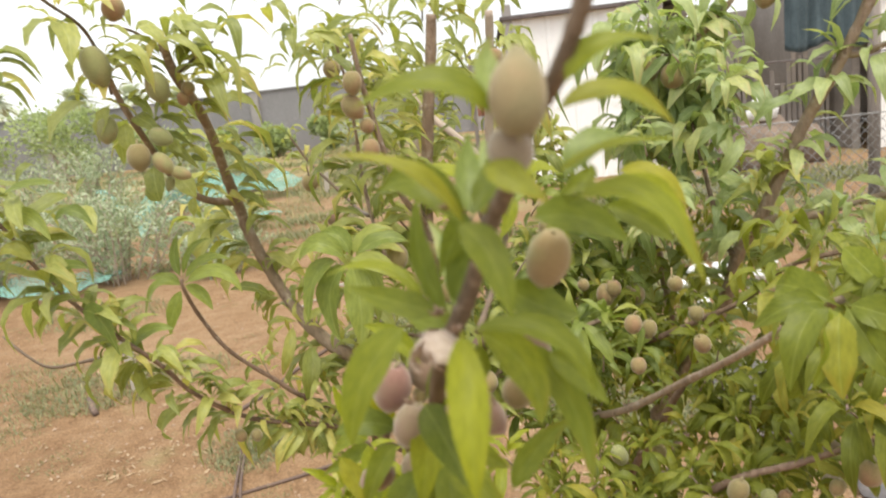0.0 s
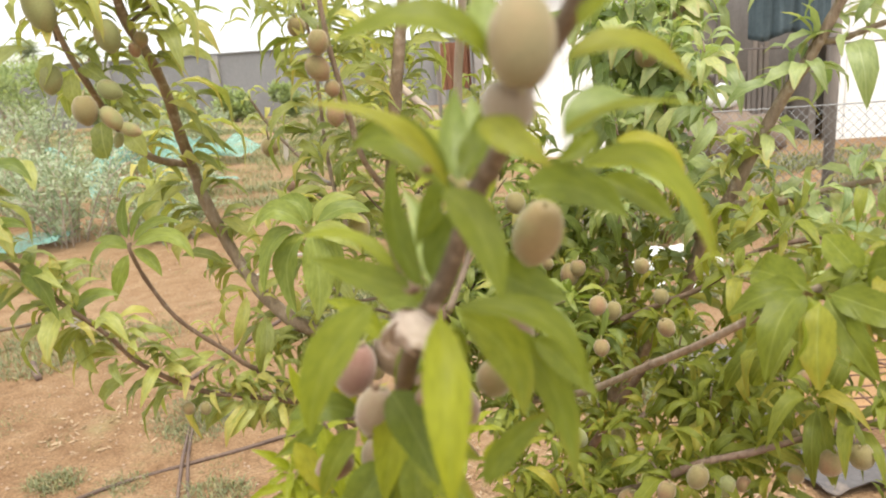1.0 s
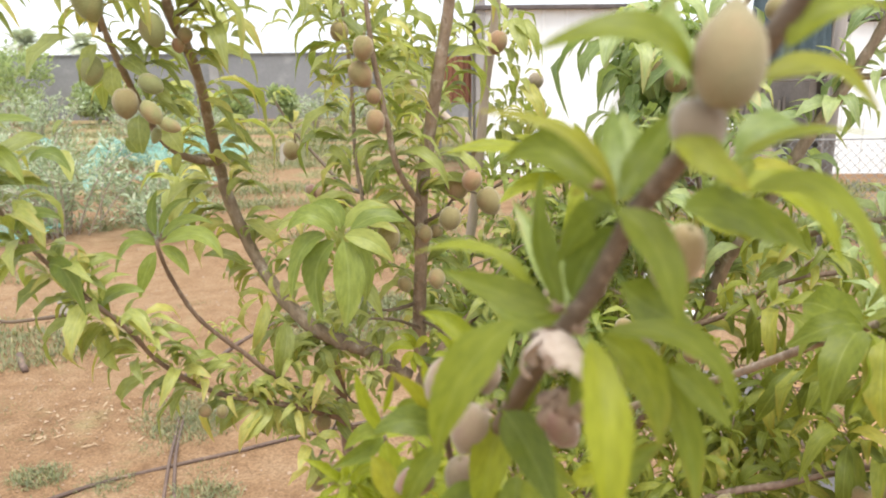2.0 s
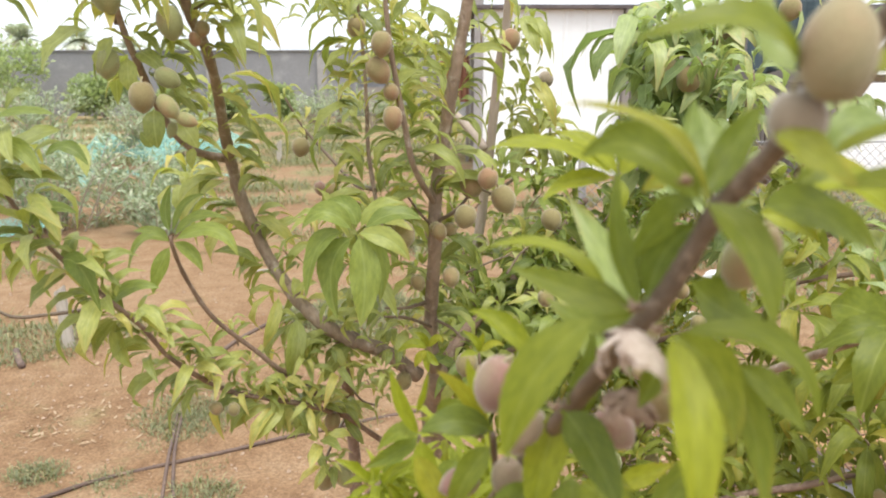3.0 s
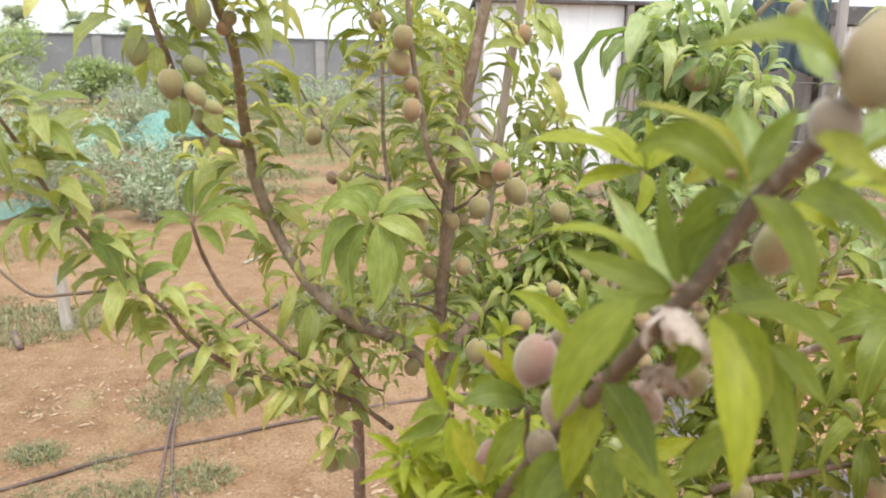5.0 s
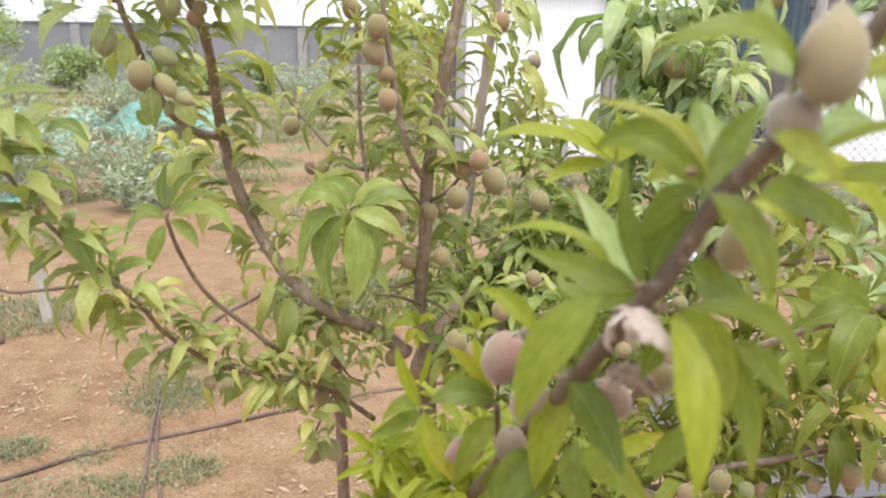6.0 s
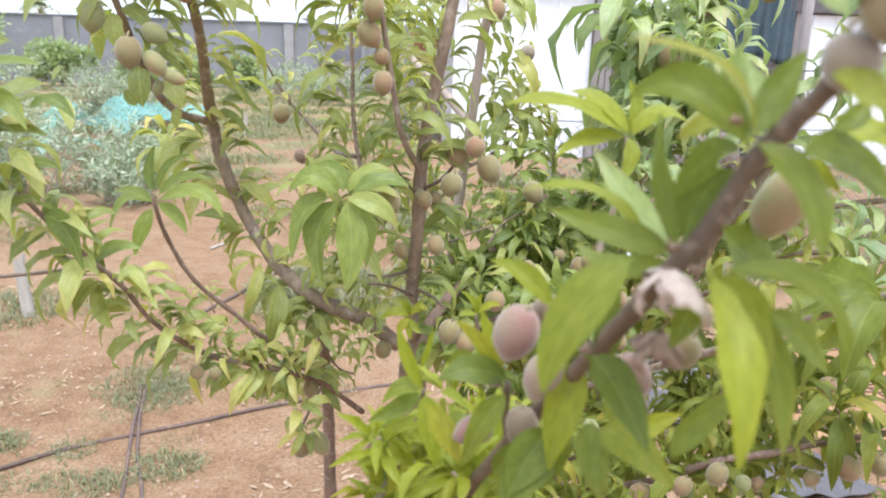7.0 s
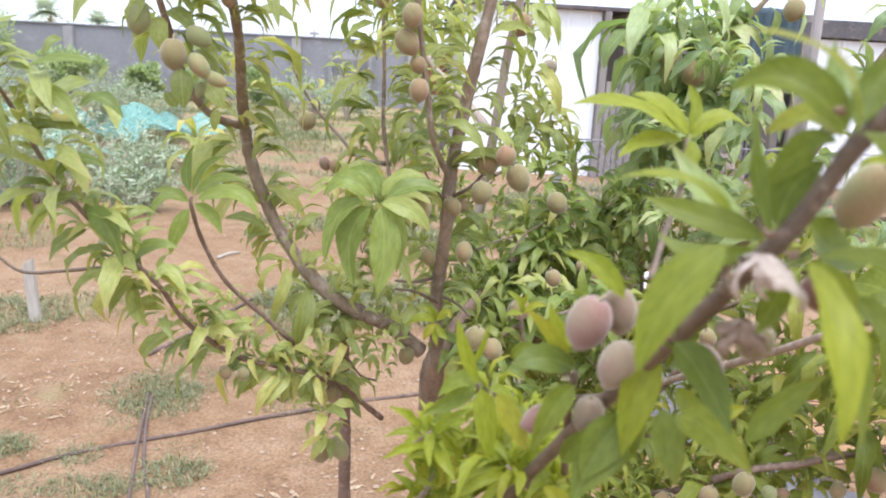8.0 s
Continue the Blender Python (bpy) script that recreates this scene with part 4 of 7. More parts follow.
def wire_panel():
    """Rusty welded mesh lying over the sand, one edge lifted."""
    base = base_at("wire_mesh_panel", (1.3, 2.3, 0), "rusty welded wire mesh lying bent over bare sand", "wire mesh")
    r = random.Random(6)

    def h(u, w):
        return 0.05 + 0.1 * u * u + 0.03 * math.sin(w * 5 + u * 3)
    for i in range(16):
        w = i / 15
        line = [Vector((1.4 * u, 1.25 * w + 0.03 * math.sin(u * 6 + i), h(u, w))) for u in [k / 10 for k in range(11)]]
        v, f = tube_data(line, 0.0036, 0.0036, 5)
        part("wire", mesh_of("wire", v, f, WIRE_RUST), base)
    for i in range(12):
        u = i / 11
        line = [Vector((1.4 * u, 1.25 * w + 0.03 * math.sin(u * 6 + w * 15), h(u, w) + 0.004)) for w in [k / 10 for k in range(11)]]
        v, f = tube_data(line, 0.0036, 0.0036, 5)
        part("wire", mesh_of("wire", v, f, WIRE_RUST), base)


wire_panel()


def ground_sheet(name, corners, label, seed, lift=0.02):
    """Crumpled plastic lying on the soil."""
    a, b, c, d = [Vector(q) for q in corners]
    verts, faces = [], []
    n = 22
    for j in range(n + 1):
        for i in range(n + 1):
            u, w = i / n, j / n
            q = (a * (1 - u) + b * u) * (1 - w) + (d * (1 - u) + c * u) * w
            e = 0.05 * noise.noise(q * 6 + Vector((seed, 0, 0)))
            q = q + Vector((e, e * 0.6, 0))
            z = ground_height(q.x, q.y) + lift + 0.035 * abs(noise.noise(q * 5 + Vector((0, seed, 0)))) + 0.012 * noise.noise(q * 17)
            verts.append((q.x, q.y, z))
    for j in range(n):
        for i in range(n):
            k = j * (n + 1) + i
            faces.append((k, k + 1, k + n + 2, k + n + 1))
    ob = new(name, mesh_of(name, verts, faces, TARP_GREY))
    so = ob.modifiers.new("thick", "SOLIDIFY")
    so.thickness = 0.004
    return tagged(ob, label, "plastic sheet")


ground_sheet("plastic_sheet", [(0.8, 2.6, 0), (1.12, 2.62, 0), (1.34, 3.3, 0), (0.88, 3.35, 0)], "grey plastic sheet lying crumpled on the soil", 1)
ground_sheet("plastic_sheet", [(1.05, 2.1, 0), (1.42, 2.15, 0), (1.32, 2.5, 0), (1.08, 2.45, 0)], "grey plastic sheet lying crumpled on the soil", 4)
pipe("irrigation_pipe", [(1.28, 2.35, 0.03), (1.24, 2.7, 0.03), (1.3, 3.05, 0.03), (1.38, 3.4, 0.02)], 0.016, "black irrigation pipe beside the wire mesh")
pipe("irrigation_pipe", [(0.86, 2.45, 0.02), (0.86, 2.8, 0.03), (0.9, 3.2, 0.03), (1.0, 3.6, 0.02)], 0.012, "black irrigation pipe along the plastic sheet")


def sand_patch():
    verts, faces = [], []
    n = 26
    for j in range(n + 1):
        for i in range(n + 1):
            u, w = i / n * 2 - 1, j / n * 2 - 1
            x, y = 2.05 + u * 0.85, 2.95 + w * 0.75
            d = max(0.0, 1 - (u * u + w * w) - 0.55 * abs(noise.noise(Vector((x * 1.7, y * 1.7, 3)))) + 0.25 * noise.noise(Vector((x * 4, y * 4, 8))))
            z = ground_height(x, y) - 0.03 + 0.07 * d ** 0.5 + 0.012 * noise.noise(Vector((x * 6, y * 6, 1)))
            verts.append((x, y, z))
    for j in range(n):
        for i in range(n):
            k = j * (n + 1) + i
            faces.append((k, k + 1, k + n + 2, k + n + 1))
    tagged(new("bare_sand", mesh_of("bare_sand", verts, faces, SAND)), "low spread of orange bare sand under the wire mesh", "sand")


sand_patch()
for i, (x, y, s) in enumerate(((1.22, 4.6, 0.09), (1.38, 4.75, 0.07), (1.5, 4.5, 0.06), (1.15, 4.3, 0.05), (1.75, 5.0, 0.08), (0.95, 4.9, 0.08), (1.32, 4.15, 0.06), (1.28, 4.9, 0.1), (1.1, 4.65, 0.07), (1.45, 4.95, 0.09), (1.6, 4.7, 0.08), (1.05, 4.45, 0.05))):
    sack(x, y, 0.0, s * 1.4, s, "plastic_scrap", "white scrap of plastic rubbish lying on the ground", i + 11)


# ---- olive shrubs, net, bushes, palms ----
def shrub(name, place, rx, rz, leaves, size, material, label, category, seed, stems=6, bark=BARK_GREY, narrow=0.22):
    r = random.Random(seed)
    base = base_at(name, (place[0], place[1], 0), label, category, category + "s")
    for i in range(stems):
        a = r.uniform(0, 6.28)
        tip = Vector((math.cos(a) * rx * r.uniform(0.3, 0.8), math.sin(a) * rx * r.uniform(0.3, 0.8), rz * r.uniform(0.6, 0.98)))
        v, f = tube_data(glide([(0.02 * math.cos(a), 0.02 * math.sin(a), -0.05), tuple(tip * 0.4 + Vector((0, 0, 0.1 * rz))), tuple(tip)], 5), 0.022 * rz, 0.004, 6)
        part("stem", mesh_of("stem", v, f, bark), base)
    lumps = [(Vector((r.uniform(-0.7, 0.7) * rx, r.uniform(-0.7, 0.7) * rx, rz * r.uniform(0.3, 0.9))), r.uniform(0.18, 0.4)) for i in range(16)]
    verts, faces, uvs = [], [], []
    for i in range(leaves):
        c, q = lumps[i % len(lumps)]
        d = Vector((r.gauss(0, 1), r.gauss(0, 1), r.gauss(0, 0.9))).normalized()
        p = c + Vector((d.x * q * rx, d.y * q * rx, d.z * q * rz * 0.75)) * r.uniform(0.5, 1.25)
        if p.z < 0.04:
            continue
        ax = (d + Vector((r.uniform(-0.8, 0.8), r.uniform(-0.8, 0.8), r.uniform(-0.2, 1.0)))).normalized()
        ln = size * r.uniform(0.6, 1.3)
        s = ax.cross(Vector((r.uniform(-1, 1), r.uniform(-1, 1), 1))).normalized() * ln * narrow
        o = len(verts)
        verts += [p, p + ax * ln * 0.5 + s, p + ax * ln, p + ax * ln * 0.5 - s]
        uvs += [(0, 0.5), (0.5, 1), (1, 0.5), (0.5, 0)]
        faces += [(o, o + 1, o + 2), (o, o + 2, o + 3)]
    crown = part("crown", mesh_of("crown", verts, faces, material, False, uvs), base)
    tagged(crown, kind="stuff")
    return base


def olive_shrub(x, y, rx, rz, seed, shoots=30):
    """Airy clump of upright silvery shoots with narrow leaves in pairs."""
    r = random.Random(seed)
    base = base_at("olive_shrub", (x, y, 0), "low grey-green olive shrub with narrow silvery leaves", "olive shrub", "olive shrubs")
    verts, faces, uvs, tv, tf = [], [], [], [], []

    def dress(line, gap, size):
        run = 0.0
        for p, q in zip(line, line[1:]):
            run += (q - p).length
            if run < gap:
                continue
            run = 0.0
            along = (q - p).normalized()
            out = along.orthogonal().normalized()
            turn = r.uniform(0, 3.14)
            for sg in (0, 3.14):
                o = Matrix.Rotation(turn + sg, 3, along) @ out
                ax = (o + along * r.uniform(0.4, 1.3)).normalized()
                ln = size * r.uniform(0.6, 1.25)
                s = ax.cross(Vector((r.uniform(-1, 1), r.uniform(-1, 1), 0.6))).normalized() * ln * 0.13
                k = len(verts)
                verts.extend([q, q + ax * ln * 0.5 + s, q + ax * ln, q + ax * ln * 0.5 - s])
                uvs.extend([(0, 0.5), (0.5, 1), (1, 0.5), (0.5, 0)])
                faces.extend([(k, k + 1, k + 2), (k, k + 2, k + 3)])

    for i in range(shoots):
        ang = r.uniform(0, 6.28)
        d = Vector((math.cos(ang), math.sin(ang), 0))
        foot = d * rx * r.uniform(0.0, 0.35)
        tip = d * rx * r.uniform(0.2, 1.0) + Vector((0, 0, rz * r.uniform(0.55, 1.1)))
        mid = (foot + tip) * 0.5 + Vector((r.uniform(-0.1, 0.1), r.uniform(-0.1, 0.1), 0.12 * rz))
        line = glide([tuple(foot - Vector((0, 0, 0.05))), tuple(mid), tuple(tip)], 16)
        v, f = tube_data(line, 0.011 * rz, 0.003, 5)
        if i < 8:
            part("stem", mesh_of("stem", v, f, BARK_GREY), base)
        else:
            o = len(tv)
            tv.extend(v)
            tf.extend([tuple(k + o for k in g) for g in f])
        dress(line[2:], 0.03, 0.075)
        for k in range(5):
            at = line[r.randrange(4, len(line) - 3)]
            side = Vector((r.uniform(-1, 1), r.uniform(-1, 1), r.uniform(0.1, 1.0))).normalized() * rz * r.uniform(0.2, 0.4)
            dress(glide([tuple(at), tuple(at + side * 0.5 + Vector((0, 0, 0.03))), tuple(at + side)], 8), 0.028, 0.07)
    tagged(part("fine_branching", mesh_of("fine_branching", tv, tf, BARK_GREY), base), kind="stuff")
    tagged(part("crown", mesh_of("crown", verts, faces, LEAF_OLIVE, False, uvs), base), kind="stuff")


for i, (x, y, rx, rz) in enumerate(((-3.5, 6.7, 0.95, 0.8), (-4.5, 7.7, 1.0, 0.72), (-2.9, 7.4, 0.75, 0.55), (-3.2, 8.9, 0.5, 0.28), (-6.3, 9.4, 1.0, 1.05), (-5.8, 14.5, 0.9, 0.9), (-5.9, 7.6, 0.9, 0.8), (-6.4, 11.8, 1.2, 1.1), (-4.7, 6.4, 0.8, 0.7), (-7.6, 10.2, 1.0, 0.95), (-4.6, 13.5, 0.9, 0.8), (-2.5, 6.5, 0.5, 0.35))):
    olive_shrub(x, y, rx, rz, 40 + i)
CI = "rounded bushy green fruit tree near the boundary wall"
for i, (x, y, rx, rz) in enumerate(((-14.0, 24.0, 1.6, 2.15), (-11.0, 24.5, 0.95, 1.35), (-16.8, 23.5, 1.5, 1.9), (-7.0, 24.6, 0.6, 0.95), (-5.4, 24.8, 0.5, 1.0), (-9.0, 25.0, 0.7, 0.9), (-20.5, 23.5, 1.7, 1.8))):
    shrub("bushy_tree", (x, y), rx, rz, 2600, 0.17, LEAF_CITRUS, CI, "bushy tree", 70 + i, narrow=0.3)
for i, (x, y, rx, rz) in enumerate(((-2.9, 20.5, 0.8, 0.95), (-3.8, 21.5, 0.7, 0.8), (-1.9, 19.5, 0.7, 0.9))):
    shrub("dry_shrub", (x, y), rx, rz, 1100, 0.12, LEAF_OLIVE, "greyish half-bare twiggy shrub before the wall", "dry shrub", 90 + i, stems=14, narrow=0.12)


def net(name, line, width, seed, label, rise=0.12):
    """Loose harvest net lying in folds."""
    pts = glide([(x, y, 0) for x, y in line], 14)
    verts, faces = [], []
    m = 12
    for i, p in enumerate(pts):
        d = (pts[min(i + 1, len(pts) - 1)] - pts[max(i - 1, 0)]).normalized()
        s = Vector((d.y, -d.x, 0))
        for k in range(m + 1):
            w = (k / m - 0.5) * width * (1 + 0.25 * noise.noise(p * 0.9 + Vector((seed, 0, 0))))
            q = p + s * w
            z = 0.04 + rise * (0.5 + noise.noise(q * 1.7 + Vector((0, 0, seed)))) + 0.06 * noise.noise(q * 5)
            verts.append((q.x, q.y, max(z, 0.015) + ground_height(q.x, q.y)))
    for i in range(len(pts) - 1):
        for k in range(m):
            a = i * (m + 1) + k
            faces.append((a, a + 1, a + m + 2, a + m + 1))
    ob = new(name, mesh_of(name, verts, faces, NET))
    return tagged(ob, label, "net", "nets under the shrubs")


net("harvest_net", [(-5.4, 5.9), (-4.4, 6.3), (-3.75, 6.45), (-3.4, 6.5)], 0.7, 2, "turquoise harvest net spread loosely among the shrubs")
net("harvest_net", [(-5.6, 10.4), (-4.9, 11.0), (-4.3, 11.9), (-3.8, 13.0)], 1.3, 5, "turquoise harvest net spread loosely among the shrubs", 0.5)
net("harvest_net", [(-4.3, 8.8), (-3.5, 9.3), (-3.0, 9.9)], 0.6, 9, "turquoise harvest net spread loosely among the shrubs", 0.2)


def palm(x, y, h, spread, seed):
    r = random.Random(seed)
    base = base_at("palm_tree", (x, y, 0), "distant date palm rising behind the boundary wall", "palm", "palms")
    v, f = tube_data(glide([(0, 0, -0.2), (0.1, 0, h * 0.5), (0, 0, h)], 5), 0.28, 0.22, 8)
    part("trunk", mesh_of("trunk", v, f, BARK), base)
    verts, faces, uvs = [], [], []
    for i in range(34):
        a = r.uniform(0, 6.28)
        e = r.uniform(-0.3, 1.35)
        ln = spread * r.uniform(0.8, 1.1)
        d = Vector((math.cos(a) * math.cos(e), math.sin(a) * math.cos(e), math.sin(e)))
        prev = Vector((0, 0, h))
        for k in range(1, 11):
            s = k / 10
            p = Vector((0, 0, h)) + d * ln * s + Vector((0, 0, -0.45 * ln * s * s))
            along = (p - prev).normalized()
            side = along.cross(Vector((0, 0, 1))).normalized()
            for sg in (-1, 1):
                lf = (side * sg + along * 0.7 + Vector((0, 0, -0.25))).normalized() * spread * 0.3 * (1.1 - 0.7 * s)
                o = len(verts)
                verts += [prev, p, p + lf * 0.95, prev + lf]
                uvs += [(0, 0.5), (0.3, 0.5), (1, 0.6), (1, 0.4)]
                faces.append((o, o + 1, o + 2))
                faces.append((o, o + 2, o + 3)) if k % 2 else None
            prev = p
    part("crown", mesh_of("crown", verts, faces, LEAF_PALM, False, uvs), base)


for i, (x, h, s) in enumerate(((-37.5, 4.6, 2.8), (-33.0, 4.5, 2.6), (-29.3, 4.0, 2.2), (-45.5, 5.4, 3.0), (-24.6, 3.8, 2.0), (-52, 5.6, 3.2))):
    palm(x, 68 + 2 * (i % 3), h, s, 5 + i)


def mast():
    base = base_at("mast", (-8.3, 60, 0), "thin distant mast beyond the boundary wall", "mast")
    v, f = tube_data([Vector((0, 0, 0)), Vector((0, 0, 4.0))], 0.1, 0.07, 6)
    part("pole", mesh_of("pole", v, f, CONCRETE), base)
    part("head", bm_mesh("head", box_data(-0.35, -0.1, 3.55, 0.35, 0.1, 3.75, 0.02), CONCRETE), base)


mast()


# ---- pale stick lying on the soil ----
v, f = tube_data(glide([(-1.398, 5.053, 0.012), (-1.343, 5.162, 0.020), (-1.288, 5.231, 0.012)], 4), 0.009, 0.006, 7)
tagged(new("stick", mesh_of("stick", v, f, PALE_WOOD)), "short pale dry stick lying on the bare soil", "stick")


# ---- peach trees ----
tree = base_at("peach_tree", (0.02, 1.42, 0), "young peach tree with long green leaves and downy unripe fruit", "peach tree", "peach trees")
foliage = Foliage(tree, LEAF_MESHES, 1.35, 280, 1)
near = Foliage(tree, LEAF_YOUNG_MESHES, 0.9, 120, 2)
# leaves deep in the crown, joined below in a green darkened for shade
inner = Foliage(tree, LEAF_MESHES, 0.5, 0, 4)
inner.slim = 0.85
foliage.slim = 0.92
# trunk, stem and main limbs
limb(tree, [(-0.03, 1.36, -0.06), (-0.028, 1.31, 0.4), (-0.052, 1.200, 0.802), (-0.046, 1.140, 0.898), (-0.038, 1.150, 0.929)], 0.026, 0.0165, BARK, "trunk", 12)
limb(tree, [(-0.19, 1.5, -0.05), (-0.199, 1.380, 0.471), (-0.199, 1.350, 0.653), (-0.200, 1.330, 0.735), (-0.197, 1.250, 0.869), (-0.180, 1.090, 0.983)], 0.0125, 0.0078, BARK_STEM, "stem", 10)
shoot = [(-0.075, 1.120, 0.915), (-0.121, 1.100, 0.958), (-0.165, 1.080, 0.984), (-0.204, 1.070, 1.012), (-0.252, 1.100, 1.054), (-0.290, 1.130, 1.103), (-0.315, 1.130, 1.170), (-0.321, 1.120, 1.214), (-0.314, 1.070, 1.266), (-0.305, 1.020, 1.319), (-0.299, 0.970, 1.359), (-0.301, 0.930, 1.391), (-0.297, 0.900, 1.424)]
limb(tree, shoot, 0.0108, 0.0045, BARK, "limb", 11)
foliage.beside(shoot, 0.015, 4, 0.066, 0.75, 0.12)
foliage.beside([(x, y - 0.03, z) for x, y, z in shoot], 0.024, 3, 0.056, 0.65, 0.15)
shoot = [(-0.321, 1.120, 1.220), (-0.347, 1.080, 1.232), (-0.359, 1.040, 1.253), (-0.365, 1.000, 1.288), (-0.363, 0.950, 1.333), (-0.364, 0.920, 1.367), (-0.364, 0.900, 1.399), (-0.361, 0.880, 1.423)]
limb(tree, shoot, 0.0052, 0.0026, BARK, "limb")
foliage.beside(shoot, 0.02, 4, 0.055, 0.8, 0.5)
limb(tree, [(-0.038, 1.150, 0.924), (0.000, 1.200, 0.959), (0.049, 1.280, 0.983), (0.103, 1.360, 1.019), (0.164, 1.450, 1.043), (0.226, 1.520, 1.103)], 0.010, 0.0055, BARK_STEM, "limb")
shoot = [(-0.046, 1.140, 0.898), (-0.056, 1.120, 0.953), (-0.057, 1.100, 1.010), (-0.051, 1.060, 1.107), (-0.049, 1.050, 1.182), (-0.037, 1.030, 1.267), (-0.026, 1.010, 1.332), (-0.016, 1.000, 1.387), (-0.010, 0.990, 1.428)]
limb(tree, shoot, 0.0098, 0.0062, BARK, "limb", 11)
foliage.beside(shoot, 0.016, 4, 0.064, 0.75, 0.2)
shoot = [(-0.049, 1.050, 1.171), (-0.073, 1.000, 1.222), (-0.083, 0.980, 1.274), (-0.091, 0.970, 1.321), (-0.097, 0.960, 1.363), (-0.101, 0.950, 1.414)]
limb(tree, shoot, 0.0038, 0.0026, BARK, "limb")
foliage.beside(shoot, 0.014, 4, 0.06, 0.75, 0.05)
shoot = [(-0.114, 1.080, 1.126), (-0.128, 1.100, 1.168), (-0.139, 1.120, 1.233), (-0.140, 1.120, 1.292), (-0.143, 1.120, 1.356), (-0.147, 1.100, 1.424)]
limb(tree, shoot, 0.003, 0.002, BARK, "limb")
foliage.beside(shoot, 0.013, 5, 0.07, 0.8, 0.05)
limb(tree, [(-0.130, 1.200, 0.769), (-0.175, 1.150, 0.832), (-0.226, 1.060, 0.926), (-0.251, 1.014, 0.970), (-0.268, 1.000, 0.994), (-0.311, 0.970, 1.049), (-0.333, 0.950, 1.104), (-0.338, 0.930, 1.146), (-0.338, 0.930, 1.157)], 0.0042, 0.0019, BARK_STEM, "shoot")
limb(tree, [(0.013, 1.400, 0.891), (0.016, 1.420, 1.001), (0.028, 1.430, 1.106), (0.039, 1.400, 1.222), (0.047, 1.380, 1.324), (0.057, 1.350, 1.401), (0.061, 1.330, 1.458)], 0.0098, 0.0066, BARK_GREY, "limb", 10)
limb(tree, [(0.031, 1.400, 1.208), (-0.008, 1.430, 1.252), (-0.056, 1.460, 1.297), (-0.090, 1.480, 1.341)], 0.0078, 0.0052, BARK_GREY, "limb")
limb(tree, [(-0.053, 1.100, 1.033), (-0.085, 1.050, 1.037), (-0.113, 1.030, 1.043)], 0.0028, 0.0015, BARK_RED, "shoot")
limb(tree, [(-0.055, 1.100, 0.994), (-0.086, 1.050, 1.023), (-0.111, 1.000, 1.041)], 0.0024, 0.0015, BARK_RED, "shoot")
limb(tree, [(-0.055, 1.100, 1.006), (-0.030, 1.080, 1.000), (-0.012, 1.060, 0.989)], 0.0024, 0.0015, BARK_RED, "shoot")
limb(tree, [(-0.141, 1.200, 0.832), (-0.167, 1.200, 0.842), (-0.192, 1.200, 0.880)], 0.002, 0.0015, BARK_RED, "shoot")
limb(tree, [(-0.201, 1.250, 0.785), (-0.215, 1.200, 0.765), (-0.222, 1.180, 0.747), (-0.209, 1.150, 0.749)], 0.0022, 0.0015, BARK_RED, "shoot")
limb(tree, [(-0.050, 1.050, 1.149), (-0.025, 1.040, 1.165), (-0.003, 1.050, 1.188), (0.013, 1.060, 1.201)], 0.0026, 0.0015, BARK_RED, "shoot")
shoot = [(-0.189, 1.220, 0.802), (-0.214, 1.050, 0.900), (-0.258, 1.000, 0.933), (-0.295, 0.980, 0.950), (-0.325, 0.950, 0.982), (-0.348, 0.915, 1.023), (-0.361, 0.885, 1.067), (-0.398, 0.863, 1.117), (-0.432, 0.851, 1.163), (-0.450, 0.832, 1.207), (-0.464, 0.820, 1.248), (-0.476, 0.799, 1.287)]
limb(tree, shoot, 0.0036, 0.0018, BARK_STEM, "limb")
foliage.along(shoot, 0.04, 5, 0.056, 0.5, 0.05)
foliage.beside(shoot, 0.014, 4, 0.058, 0.6, 0.05)
limb(tree, [(-0.412, 0.913, 1.080), (-0.478, 0.927, 1.067), (-0.527, 0.933, 1.062), (-0.554, 0.933, 1.080), (-0.583, 0.940, 1.105)], 0.0022, 0.0014, BARK_RED, "shoot")
limb(tree, [(-0.129, 1.110, 1.181), (-0.180, 1.290, 1.165), (-0.223, 1.350, 1.196), (-0.270, 1.373, 1.244), (-0.300, 1.373, 1.295)], 0.0036, 0.0017, BARK_RED, "shoot")
foliage.sprig((-0.300, 1.373, 1.295), (-0.2, 0, 1), 6, 0.0465, 0.4)
shoot = [(-0.052, 1.140, 0.903), (0.011, 1.240, 0.945), (0.079, 1.310, 0.979), (0.163, 1.373, 1.019), (0.243, 1.394, 1.073)]
limb(tree, shoot, 0.008, 0.004, BARK, "limb")
inner.along(shoot, 0.0248, 9, 0.078625, 0.55, 0.2)
shoot = [(-0.052, 1.140, 0.903), (-0.004, 1.090, 0.923), (0.048, 1.070, 0.971), (0.106, 1.050, 1.000), (0.170, 1.046, 1.023)]
limb(tree, shoot, 0.005, 0.003, BARK, "limb")
inner.along(shoot, 0.0248, 9, 0.074, 0.55, 0.0)
foliage.along([(0.035, 1.483, 1.017), (0.069, 1.483, 1.244), (0.086, 1.458, 1.577)], 0.0393, 8, 0.0590, 0.7, 0.0)
foliage.along([(0.004, 1.492, 1.255), (-0.098, 1.492, 1.384)], 0.0389, 8, 0.0584, 0.7, 0.0)
foliage.sprig((0.084, 1.432, 1.378), (0.5, -0.1, 0.8), 8, 0.0688, 0.9)
foliage.sprig((0.105, 1.441, 1.322), (0.5, -0.1, 0.8), 8, 0.0684, 0.9)
foliage.sprig((0.087, 1.449, 1.275), (0.5, -0.1, 0.8), 8, 0.0640, 0.9)
